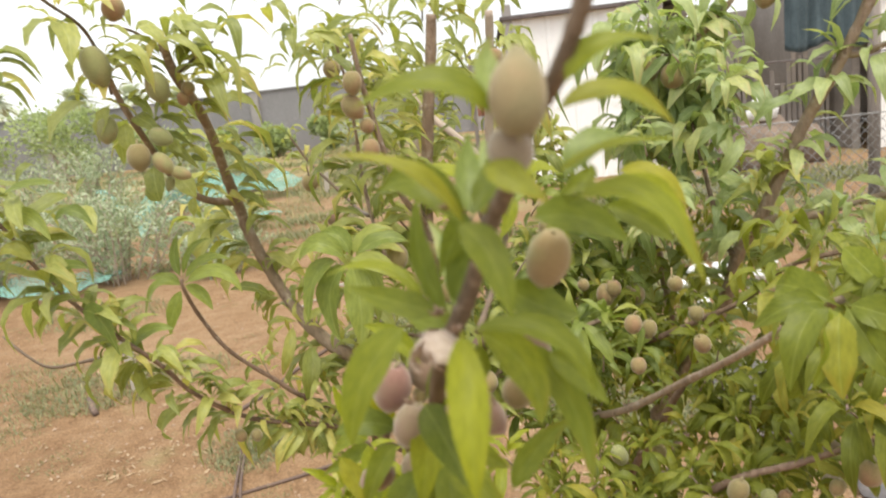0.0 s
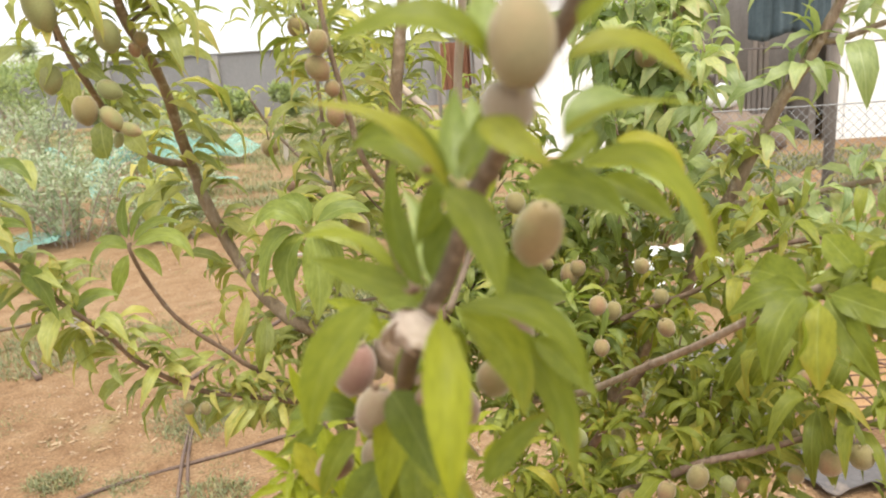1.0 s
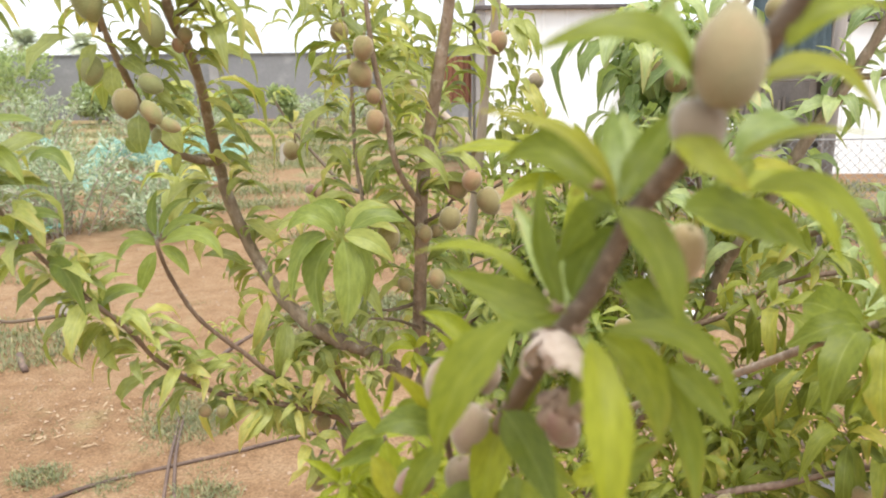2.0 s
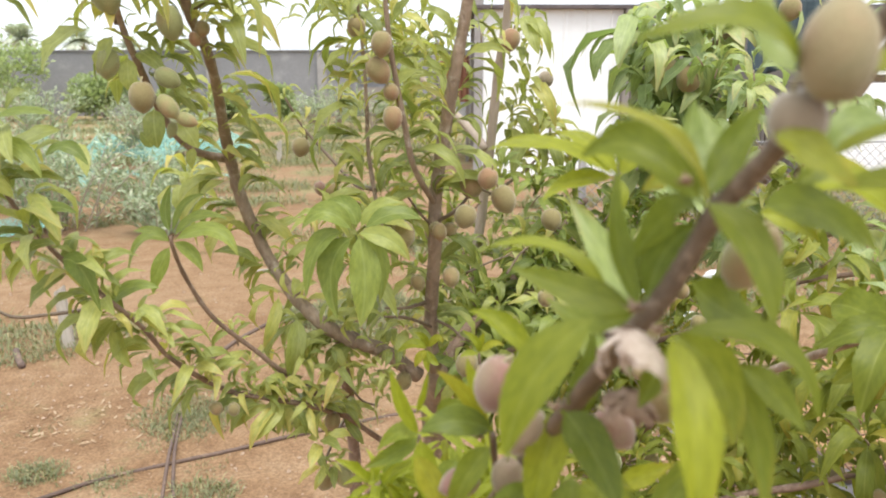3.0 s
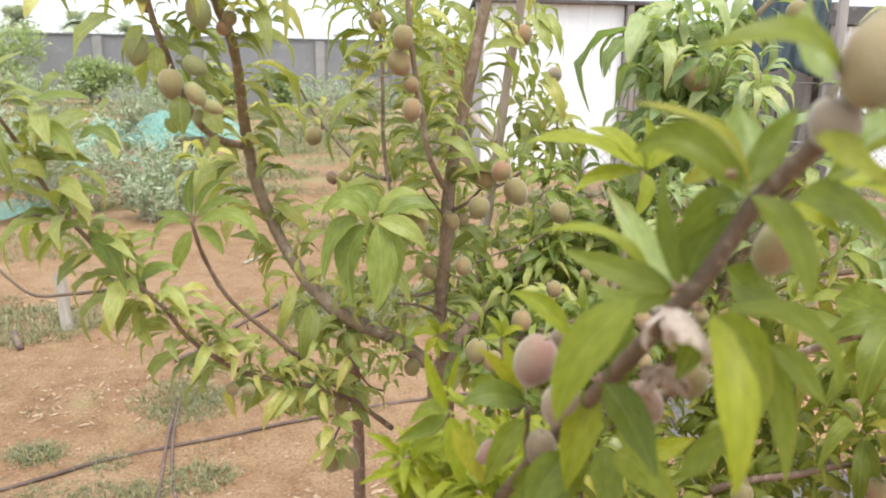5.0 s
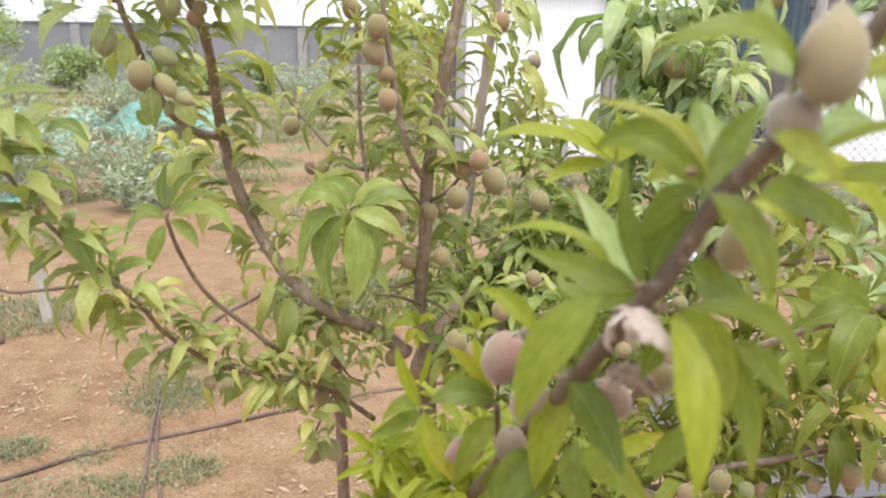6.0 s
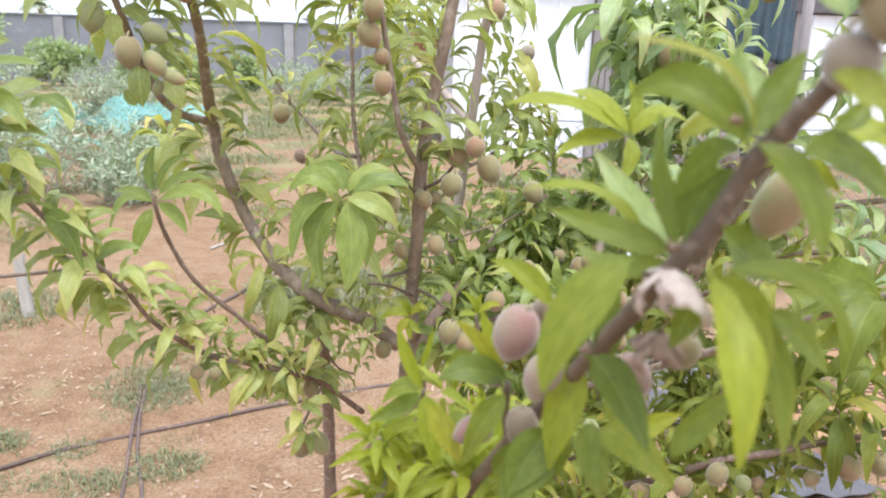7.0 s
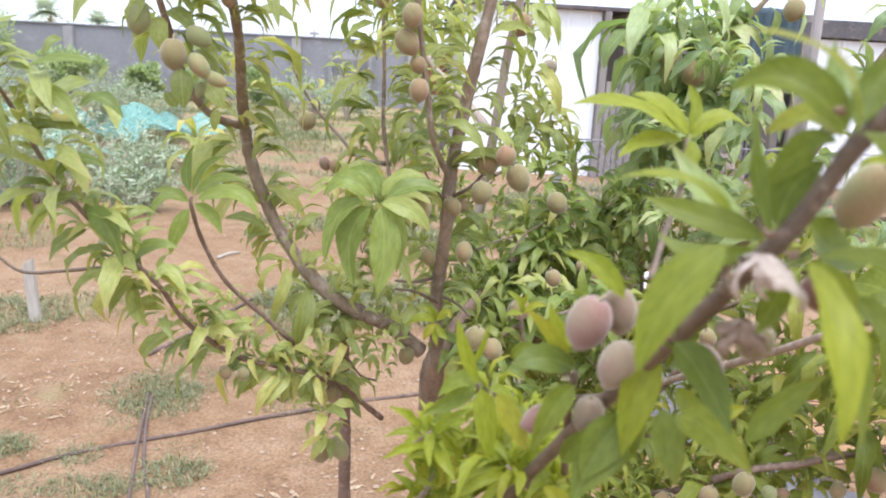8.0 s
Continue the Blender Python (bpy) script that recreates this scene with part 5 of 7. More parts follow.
foliage.sprig((0.125, 1.479, 1.209), (0.5, -0.1, 0.8), 8, 0.0628, 0.9)
foliage.sprig((0.169, 1.500, 1.206), (0.5, -0.1, 0.8), 7, 0.0620, 0.9)
foliage.sprig((0.088, 1.458, 1.176), (0.5, -0.1, 0.8), 8, 0.0596, 0.9)
foliage.sprig((0.151, 1.479, 1.152), (0.5, -0.1, 0.8), 8, 0.0628, 0.9)
foliage.sprig((0.088, 1.424, 1.423), (0.5, -0.1, 0.8), 7, 0.0732, 0.9)
foliage.sprig((0.160, 1.552, 1.238), (0.1, -0.4, 0.8), 12, 0.0624, 0.5)
foliage.sprig((0.133, 1.552, 1.250), (0.1, -0.4, 0.8), 10, 0.0624, 0.5)
foliage.sprig((-0.149, 1.002, 1.115), (0.1, -0.4, 0.8), 6, 0.0665, 0.5)
foliage.sprig((-0.175, 1.002, 1.158), (0.1, -0.4, 0.8), 6, 0.0630, 0.5)
foliage.sprig((-0.119, 0.989, 1.166), (0.1, -0.4, 0.8), 7, 0.0604, 0.5)
foliage.sprig((-0.142, 0.989, 1.097), (0.1, -0.4, 0.8), 6, 0.0711, 0.5)
foliage.sprig((-0.193, 1.002, 1.144), (0.1, -0.4, 0.8), 5, 0.0560, 0.5)
foliage.sprig((0.086, 1.290, 1.078), (0.1, -0.4, 0.8), 10, 0.0625, 0.5)
foliage.sprig((0.130, 1.290, 1.096), (0.1, -0.4, 0.8), 10, 0.0625, 0.5)
foliage.sprig((0.177, 1.290, 1.048), (0.1, -0.4, 0.8), 10, 0.0625, 0.5)
foliage.sprig((0.089, 1.240, 1.026), (0.1, -0.4, 0.8), 10, 0.0620, 0.5)
foliage.sprig((0.043, 1.190, 0.997), (0.1, -0.4, 0.8), 10, 0.0547, 0.5)
foliage.sprig((0.103, 1.140, 1.012), (0.1, -0.4, 0.8), 10, 0.0611, 0.5)
foliage.sprig((0.004, 1.090, 0.964), (0.1, -0.4, 0.8), 10, 0.0471, 0.5)
foliage.sprig((0.037, 1.373, 1.042), (0.1, -0.4, 0.8), 9, 0.0554, 0.5)
foliage.sprig((-0.174, 1.024, 0.961), (0.1, -0.4, 0.8), 6, 0.0479, 0.5)
foliage.sprig((-0.217, 1.024, 0.977), (0.1, -0.4, 0.8), 5, 0.0411, 0.5)
foliage.sprig((-0.115, 1.024, 0.960), (0.1, -0.4, 0.8), 6, 0.0411, 0.5)
foliage.sprig((-0.197, 1.002, 0.876), (0.1, -0.4, 0.8), 6, 0.0490, 0.5)
foliage.sprig((-0.209, 1.002, 0.924), (0.1, -0.4, 0.8), 5, 0.0560, 0.5)
foliage.sprig((-0.400, 0.851, 1.275), (0.1, -0.4, 0.8), 3, 0.0612, 0.5)
foliage.sprig((-0.430, 0.820, 1.257), (0.1, -0.4, 0.8), 3, 0.0705, 0.5)
foliage.sprig((-0.422, 0.785, 1.291), (0.1, -0.4, 0.8), 3, 0.0799, 0.5)
foliage.sprig((-0.196, 1.024, 0.832), (0.1, -0.4, 0.8), 5, 0.0411, 0.5)
foliage.sprig((-0.392, 0.750, 1.379), (0.1, -0.4, 0.8), 4, 0.0443, 0.5)
foliage.sprig((-0.260, 0.980, 1.380), (0.1, -0.4, 0.8), 6, 0.0538, 0.5)
foliage.sprig((-0.393, 0.913, 1.379), (0.1, -0.4, 0.8), 6, 0.0590, 0.5)
foliage.sprig((-0.191, 1.024, 1.399), (0.1, -0.4, 0.8), 6, 0.0548, 0.5)
foliage.sprig((-0.091, 1.090, 1.389), (0.1, -0.4, 0.8), 6, 0.0538, 0.5)
foliage.sprig((-0.066, 1.190, 1.349), (0.1, -0.4, 0.8), 6, 0.0616, 0.5)
foliage.sprig((-0.052, 1.190, 1.280), (0.1, -0.4, 0.8), 6, 0.0547, 0.5)
foliage.sprig((-0.166, 1.190, 1.211), (0.1, -0.4, 0.8), 6, 0.0547, 0.5)
limb(tree, [(0.029, 1.424, 1.122), (0.095, 1.479, 1.153), (0.148, 1.537, 1.198), (0.160, 1.552, 1.254), (0.152, 1.552, 1.313)], 0.0031, 0.0015, BARK, "shoot")
foliage.leaf((-0.344, 0.927, 1.294), (-0.338, 0.913, 1.253), (0.1, -0.8, 0.6), 2.04, 0, True)
foliage.leaf((-0.322, 0.933, 1.281), (-0.298, 0.920, 1.253), (0.1, -0.8, 0.6), 2.06, 2, True)
foliage.leaf((-0.357, 0.927, 1.351), (-0.323, 0.913, 1.330), (0.1, -0.8, 0.6), 1.57, 2, True)
foliage.leaf((-0.361, 0.913, 1.346), (-0.358, 0.907, 1.310), (0.1, -0.8, 0.6), 2.02, 0, True)
foliage.leaf((-0.368, 0.900, 1.367), (-0.385, 0.894, 1.329), (0.1, -0.8, 0.6), 1.53, 5, True)
foliage.leaf((-0.323, 0.933, 1.318), (-0.302, 0.913, 1.305), (0.1, -0.8, 0.6), 1.47, 2, True)
foliage.leaf((-0.356, 0.947, 1.251), (-0.369, 0.947, 1.268), (0.1, -0.8, 0.6), 2.50, 5, True)
foliage.leaf((-0.314, 0.953, 1.251), (-0.316, 0.947, 1.228), (0.1, -0.8, 0.6), 1.68, 2, True)
foliage.sprig((-0.419, 0.851, 1.149), (0.2, -0.3, 0.8), 3, 0.0607, 0.3)
foliage.sprig((-0.405, 0.863, 1.123), (0.2, -0.3, 0.8), 3, 0.0648, 0.3)
foliage.sprig((-0.388, 0.869, 1.096), (0.2, -0.3, 0.8), 3, 0.0599, 0.3)
foliage.sprig((-0.375, 0.882, 1.068), (0.2, -0.3, 0.8), 3, 0.0595, 0.3)
foliage.sprig((-0.430, 0.845, 1.172), (0.2, -0.3, 0.8), 3, 0.0656, 0.3)
foliage.sprig((-0.437, 0.832, 1.194), (0.2, -0.3, 0.8), 3, 0.0710, 0.3)
foliage.sprig((-0.357, 0.900, 1.037), (0.2, -0.3, 0.8), 3, 0.0543, 0.3)
foliage.sprig((0.121, 1.479, 1.271), (0.2, -0.3, 0.9), 8, 0.0628, 0.9)
foliage.sprig((0.146, 1.500, 1.240), (0.2, -0.3, 0.9), 8, 0.0620, 0.9)
foliage.sprig((0.111, 1.466, 1.217), (0.2, -0.3, 0.9), 8, 0.0633, 0.9)
foliage.sprig((0.165, 1.509, 1.203), (0.2, -0.3, 0.9), 8, 0.0617, 0.9)
foliage.sprig((0.135, 1.479, 1.190), (0.2, -0.3, 0.9), 8, 0.0628, 0.9)
limb(tree, [(-0.009, 1.090, 1.073), (0.021, 1.110, 1.082), (0.049, 1.130, 1.087)], 0.0018, 0.0011, BARK_RED, "shoot")
limb(tree, [(-0.028, 1.070, 1.133), (-0.009, 1.080, 1.149), (0.010, 1.090, 1.170)], 0.0018, 0.0011, BARK_RED, "shoot")
limb(tree, [(-0.054, 1.050, 1.144), (-0.070, 1.041, 1.164), (-0.085, 1.032, 1.187)], 0.0018, 0.0011, BARK_RED, "shoot")
limb(tree, [(0.035, 1.290, 1.149), (0.002, 1.190, 1.174), (-0.028, 1.120, 1.188)], 0.0018, 0.0011, BARK_RED, "shoot")
limb(tree, [(0.053, 1.190, 1.046), (0.083, 1.240, 1.070), (0.138, 1.290, 1.087)], 0.0018, 0.0011, BARK_RED, "shoot")
inner.fill((-0.013, 1.340, 0.898), (0.163, 1.500, 1.107), 11, 8, 0.0488, 0.5)
foliage.sprig((-0.400, 0.882, 1.464), (0.3, -0.3, 0.8), 5, 0.0640, 0.7)
foliage.sprig((-0.381, 0.900, 1.454), (0.3, -0.3, 0.8), 6, 0.0678, 0.7)
foliage.sprig((-0.386, 0.913, 1.425), (0.3, -0.3, 0.8), 4, 0.0539, 0.7)
foliage.sprig((-0.334, 0.913, 1.440), (0.3, -0.3, 0.8), 4, 0.0494, 0.7)
foliage.sprig((-0.307, 0.927, 1.417), (0.3, -0.3, 0.8), 4, 0.0492, 0.7)
foliage.sprig((-0.271, 0.927, 1.451), (0.3, -0.3, 0.8), 5, 0.0626, 0.7)
foliage.sprig((-0.250, 0.927, 1.425), (0.3, -0.3, 0.8), 6, 0.0670, 0.7)
foliage.sprig((-0.265, 0.947, 1.387), (0.3, -0.3, 0.8), 6, 0.0665, 0.7)
foliage.sprig((-0.173, 1.002, 1.427), (0.3, -0.3, 0.8), 6, 0.0513, 0.7)
foliage.sprig((-0.142, 1.024, 1.398), (0.3, -0.3, 0.8), 6, 0.0501, 0.7)
foliage.sprig((-0.200, 0.980, 1.464), (0.3, -0.3, 0.8), 5, 0.0613, 0.7)
limb(tree, [(-0.302, 0.933, 1.391), (-0.275, 0.927, 1.407), (-0.250, 0.927, 1.423)], 0.0020, 0.0013, BARK_RED, "shoot")
limb(tree, [(-0.307, 0.933, 1.414), (-0.331, 0.920, 1.440), (-0.354, 0.907, 1.451)], 0.0020, 0.0013, BARK_RED, "shoot")
limb(tree, [(-0.369, 0.913, 1.378), (-0.371, 0.907, 1.415), (-0.382, 0.900, 1.451), (-0.385, 0.851, 1.470), (-0.360, 0.771, 1.474)], 0.0024, 0.0015, BARK_RED, "shoot")
foliage.leaf((-0.420, 0.785, 1.413), (-0.364, 0.778, 1.390), (0, -0.3, 1), 0.68, 1, True)
foliage.leaf((-0.422, 0.785, 1.401), (-0.367, 0.778, 1.386), (0, -0.3, 1), 0.72, 1, True)
foliage.leaf((-0.425, 0.785, 1.392), (-0.376, 0.778, 1.371), (0, -0.3, 1), 0.77, 1, True)
foliage.leaf((-0.426, 0.785, 1.385), (-0.383, 0.778, 1.364), (0, -0.3, 1), 0.85, 1, True)
foliage.leaf((-0.421, 0.785, 1.406), (-0.370, 0.778, 1.401), (0, -0.3, 1), 0.80, 1, True)
foliage.sprig((-0.193, 1.220, 0.881), (-0.3, -0.4, 0.8), 7, 0.050, 0.6)
foliage.sprig((-0.196, 1.280, 0.806), (0.0, -0.4, 0.8), 7, 0.050, 0.6)
foliage.sprig((-0.196, 1.080, 0.971), (0.3, -0.4, 0.8), 7, 0.050, 0.6)
foliage.sprig((-0.225, 1.060, 0.946), (-0.3, -0.4, 0.8), 6, 0.048, 0.6)
foliage.sprig((-0.247, 1.020, 0.940), (0.0, -0.4, 0.8), 6, 0.050, 0.6)
foliage.sprig((-0.273, 1.000, 0.933), (0.3, -0.4, 0.8), 6, 0.050, 0.6)
foliage.sprig((-0.211, 1.100, 0.887), (-0.3, -0.4, 0.8), 7, 0.050, 0.6)
foliage.sprig((-0.238, 1.050, 0.886), (0.0, -0.4, 0.8), 6, 0.048, 0.6)
foliage.sprig((-0.138, 1.100, 0.929), (0.3, -0.4, 0.8), 8, 0.045, 0.6)
foliage.sprig((-0.104, 1.080, 0.969), (-0.3, -0.4, 0.8), 8, 0.045, 0.6)
foliage.sprig((-0.128, 1.150, 0.873), (0.0, -0.4, 0.8), 6, 0.040, 0.6)
foliage.sprig((-0.224, 1.150, 0.792), (0.3, -0.4, 0.8), 5, 0.050, 0.6)
foliage.sprig((-0.204, 1.150, 0.763), (-0.3, -0.4, 0.8), 5, 0.050, 0.6)
foliage.sprig((-0.087, 1.080, 1.001), (0.0, -0.4, 0.8), 8, 0.045, 0.6)
# tufts that show leaf by leaf
near_leaf((-0.338, 0.930, 1.149), (-0.367, 0.920, 1.154), (-0.384, 0.915, 1.113), 0.0145, (-0.3, -0.8, 0.8), 'mid')
near_leaf((-0.333, 0.925, 1.153), (-0.286, 0.915, 1.165), (-0.260, 0.910, 1.138), 0.0216, (0.1, -0.8, 0.8), 'mid')
near_leaf((-0.339, 0.930, 1.161), (-0.344, 0.935, 1.186), (-0.337, 0.940, 1.212), 0.0123, (0.3, -1, 0.2), 'mid')
near_leaf((-0.336, 0.935, 1.156), (-0.309, 0.940, 1.176), (-0.278, 0.940, 1.173), 0.0173, (0, -0.7, 0.9), 'mid')
near_leaf((-0.339, 0.925, 1.145), (-0.351, 0.920, 1.121), (-0.360, 0.920, 1.092), 0.0181, (0.3, -1, 0.3), 'mid')
near_leaf((-0.338, 0.935, 1.159), (-0.325, 0.940, 1.190), (-0.299, 0.940, 1.201), 0.0099, (0, -1, 0.5), 'mid')
near_leaf((-0.343, 0.935, 1.151), (-0.365, 0.945, 1.159), (-0.389, 0.950, 1.157), 0.0137, (0, -0.8, 0.8), 'mid')
near_leaf((-0.336, 0.930, 1.149), (-0.315, 0.925, 1.137), (-0.303, 0.920, 1.118), 0.0158, (0, -0.8, 0.7), 'mid')
near_leaf((-0.139, 0.930, 1.163), (-0.167, 0.925, 1.184), (-0.194, 0.930, 1.164), 0.0267, (0, -0.9, 0.7), 'mid')
near_leaf((-0.131, 0.920, 1.159), (-0.124, 0.910, 1.112), (-0.130, 0.905, 1.060), 0.0369, (0.2, -1, 0.4), 'mid')
near_leaf((-0.140, 0.935, 1.154), (-0.163, 0.930, 1.120), (-0.157, 0.925, 1.063), 0.0330, (-0.4, -1, 0.3), 'mid')
near_leaf((-0.126, 0.930, 1.164), (-0.093, 0.930, 1.181), (-0.063, 0.935, 1.174), 0.0244, (0, -0.7, 0.9), 'mid')
near_leaf((-0.131, 0.920, 1.161), (-0.098, 0.915, 1.156), (-0.075, 0.910, 1.133), 0.0252, (0.2, -1, 0.6), 'mid')
near_leaf((-0.149, 0.930, 1.160), (-0.177, 0.925, 1.144), (-0.190, 0.920, 1.090), 0.0243, (-0.5, -1, 0.4), 'mid')
near_leaf((-0.135, 0.940, 1.164), (-0.146, 0.945, 1.187), (-0.172, 0.950, 1.190), 0.0224, (0, -0.8, 0.8), 'mid')
near_leaf((-0.131, 0.940, 1.164), (-0.108, 0.945, 1.187), (-0.080, 0.950, 1.188), 0.0212, (0, -0.7, 0.9), 'mid')
near_leaf((-0.128, 0.940, 1.156), (-0.110, 0.940, 1.123), (-0.111, 0.935, 1.078), 0.0247, (0.5, -1, 0.3), 'mid')
near_leaf((-0.430, 0.800, 1.218), (-0.446, 0.795, 1.234), (-0.460, 0.790, 1.225), 0.0153, (0, -0.8, 0.8), 'mid')
near_leaf((-0.421, 0.760, 1.290), (-0.391, 0.760, 1.298), (-0.364, 0.760, 1.296), 0.0145, (0, -0.6, 1), 'mid')
near_leaf((-0.429, 0.770, 1.267), (-0.401, 0.765, 1.267), (-0.381, 0.760, 1.242), 0.0185, (0, -0.8, 0.8), 'mid')
near_leaf((-0.393, 0.790, 1.257), (-0.372, 0.790, 1.266), (-0.354, 0.790, 1.249), 0.0162, (0, -0.7, 0.9), 'mid')
near_leaf((-0.432, 0.820, 1.187), (-0.411, 0.820, 1.206), (-0.384, 0.820, 1.201), 0.0180, (0, -0.8, 0.8), 'mid')
near_leaf((-0.414, 0.840, 1.151), (-0.391, 0.830, 1.144), (-0.374, 0.825, 1.102), 0.0246, (-0.2, -1, 0.5), 'mid')
near_leaf((-0.394, 0.880, 1.087), (-0.369, 0.885, 1.110), (-0.340, 0.890, 1.108), 0.0196, (0, -0.7, 0.9), 'mid')
near_leaf((-0.386, 0.880, 1.074), (-0.382, 0.875, 1.044), (-0.368, 0.870, 1.026), 0.0182, (0, -1, 0.5), 'mid')
# fruit on the tree's limbs
peach(tree, (-0.104, 0.940, 1.361), 0.0223, "tan", (0, 5))
peach(tree, (-0.109, 0.950, 1.334), 0.0250, "tan", (0, -35))
peach(tree, (-0.096, 0.955, 1.311), 0.0176, "tan")
peach(tree, (-0.094, 0.945, 1.284), 0.0218, "tan", (0, 0))
peach(tree, (-0.137, 1.000, 1.381), 0.0212, "tan")
peach(tree, (-0.276, 1.370, 1.215), 0.0301, "tan", (0, 10))
peach(tree, (-0.005, 1.040, 1.197), 0.0291, "tan")
peach(tree, (0.013, 1.000, 1.211), 0.0239, "tan")
peach(tree, (0.034, 1.030, 1.182), 0.0295, "tan", (0, -25))
peach(tree, (-0.013, 1.000, 1.166), 0.0265, "tan", (0, 15))
peach(tree, (-0.086, 0.990, 1.146), 0.0269, "tan")
peach(tree, (-0.100, 1.030, 1.163), 0.0185, "tan")
peach(tree, (-0.030, 1.000, 1.092), 0.0206, "tan")
peach(tree, (-0.031, 1.050, 1.140), 0.0175, "tan")
peach(tree, (-0.049, 1.030, 1.144), 0.0158, "tan")
peach(tree, (-0.072, 1.050, 1.071), 0.0182, "tan")
peach(tree, (0.117, 1.200, 1.125), 0.0301, "tan")
peach(tree, (0.061, 1.310, 1.382), 0.0296, "tan")
peach(tree, (0.145, 1.530, 1.323), 0.0287, "pale")
peach(tree, (-0.311, 0.900, 1.380), 0.0259, "green", (0, -10))
peach(tree, (-0.285, 0.920, 1.375), 0.0151, "tan")
peach(tree, (-0.293, 0.920, 1.365), 0.0133, "tan")
peach(tree, (-0.337, 0.880, 1.308), 0.0252, "tan", (0, 0))
peach(tree, (-0.318, 0.900, 1.326), 0.0200, "green", (0, -62))
peach(tree, (-0.314, 0.885, 1.298), 0.0185, "green", (0, -38))
peach(tree, (-0.299, 0.890, 1.285), 0.0145, "long", (0, -68))
peach(tree, (-0.377, 0.900, 1.341), 0.0235, "green", (0, 8))
peach(tree, (-0.317, 0.900, 1.274), 0.0106, "long", (0, 20))
peach(tree, (-0.226, 1.360, 1.144), 0.0233, "tan")
peach(tree, (-0.245, 1.360, 1.147), 0.0196, "pink")
peach(tree, (-0.008, 1.080, 0.950), 0.0239, "tan")
peach(tree, (-0.217, 1.150, 0.737), 0.0310, "tan", (0, 20))
peach(tree, (-0.191, 1.150, 0.742), 0.0279, "green", (0, -30))
peach(tree, (-0.199, 1.120, 0.845), 0.0226, "tan")
peach(tree, (0.018, 1.100, 0.925), 0.0272, "tan")
peach(tree, (0.064, 1.150, 0.967), 0.0333, "tan")
peach(tree, (0.094, 1.250, 0.992), 0.0261, "tan")
peach(tree, (0.195, 1.200, 1.011), 0.0299, "tan")
peach(tree, (-0.095, 1.100, 0.915), 0.0227, "tan")
peach(tree, (-0.309, 0.950, 0.943), 0.0154, "tan")
peach(tree, (-0.288, 0.950, 0.942), 0.0141, "tan")
peach(tree, (-0.044, 1.020, 1.143), 0.0181, "tan")
peach(tree, (-0.107, 1.020, 1.166), 0.0272, "tan")
peach(tree, (-0.090, 1.020, 1.141), 0.0272, "tan")
peach(tree, (-0.334, 0.880, 1.463), 0.0241, "tan")
peach(tree, (-0.365, 0.880, 1.408), 0.0299, "green", (0, -15))
peach(tree, (-0.011, 0.980, 0.988), 0.0266, "tan")
peach(tree, (0.048, 1.020, 1.015), 0.0250, "tan")
peach(tree, (0.092, 1.050, 1.050), 0.0215, "tan")
peach(tree, (0.010, 0.980, 0.975), 0.0253, "tan")
# limb that reaches far forward
limb(tree, [(-0.056, 1.380, 0.300), (-0.056, 1.150, 0.360), (-0.038, 0.850, 0.662), (-0.037, 0.650, 0.885), (-0.028, 0.530, 1.04), (-0.011, 0.470, 1.114), (0.002, 0.425, 1.165), (0.009, 0.390, 1.199), (0.016, 0.365, 1.226), (0.023, 0.352, 1.245), (0.031, 0.345, 1.260), (0.037, 0.340, 1.275), (0.042, 0.335, 1.289), (0.048, 0.330, 1.299), (0.053, 0.322, 1.310), (0.057, 0.318, 1.321), (0.066, 0.312, 1.334), (0.072, 0.305, 1.347), (0.078, 0.300, 1.363)], 0.004, 0.0027, BARK_RED, "limb", 12)
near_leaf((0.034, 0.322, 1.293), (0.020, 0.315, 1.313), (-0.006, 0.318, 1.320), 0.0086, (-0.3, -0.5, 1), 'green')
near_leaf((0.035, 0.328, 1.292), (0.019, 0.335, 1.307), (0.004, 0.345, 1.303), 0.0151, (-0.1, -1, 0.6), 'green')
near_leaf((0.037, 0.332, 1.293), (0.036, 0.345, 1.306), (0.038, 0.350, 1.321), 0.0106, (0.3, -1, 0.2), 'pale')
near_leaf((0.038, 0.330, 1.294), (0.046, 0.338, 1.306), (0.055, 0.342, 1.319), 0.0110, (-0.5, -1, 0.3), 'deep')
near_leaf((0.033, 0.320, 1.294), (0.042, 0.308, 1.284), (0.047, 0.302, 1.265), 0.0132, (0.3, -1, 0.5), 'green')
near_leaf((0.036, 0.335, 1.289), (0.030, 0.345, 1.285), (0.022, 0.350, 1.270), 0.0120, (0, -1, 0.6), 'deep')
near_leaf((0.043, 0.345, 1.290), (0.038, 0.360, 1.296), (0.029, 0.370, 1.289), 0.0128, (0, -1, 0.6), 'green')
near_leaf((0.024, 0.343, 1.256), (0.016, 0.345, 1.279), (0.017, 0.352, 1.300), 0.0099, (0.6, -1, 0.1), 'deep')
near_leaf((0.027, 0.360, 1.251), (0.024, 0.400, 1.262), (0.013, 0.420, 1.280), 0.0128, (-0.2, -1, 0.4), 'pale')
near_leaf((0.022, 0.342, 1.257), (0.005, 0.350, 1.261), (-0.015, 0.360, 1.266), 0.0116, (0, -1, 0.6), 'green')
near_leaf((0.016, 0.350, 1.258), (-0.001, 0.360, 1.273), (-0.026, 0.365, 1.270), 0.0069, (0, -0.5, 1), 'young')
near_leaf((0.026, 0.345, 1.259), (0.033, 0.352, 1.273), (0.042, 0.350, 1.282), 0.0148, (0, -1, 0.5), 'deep')
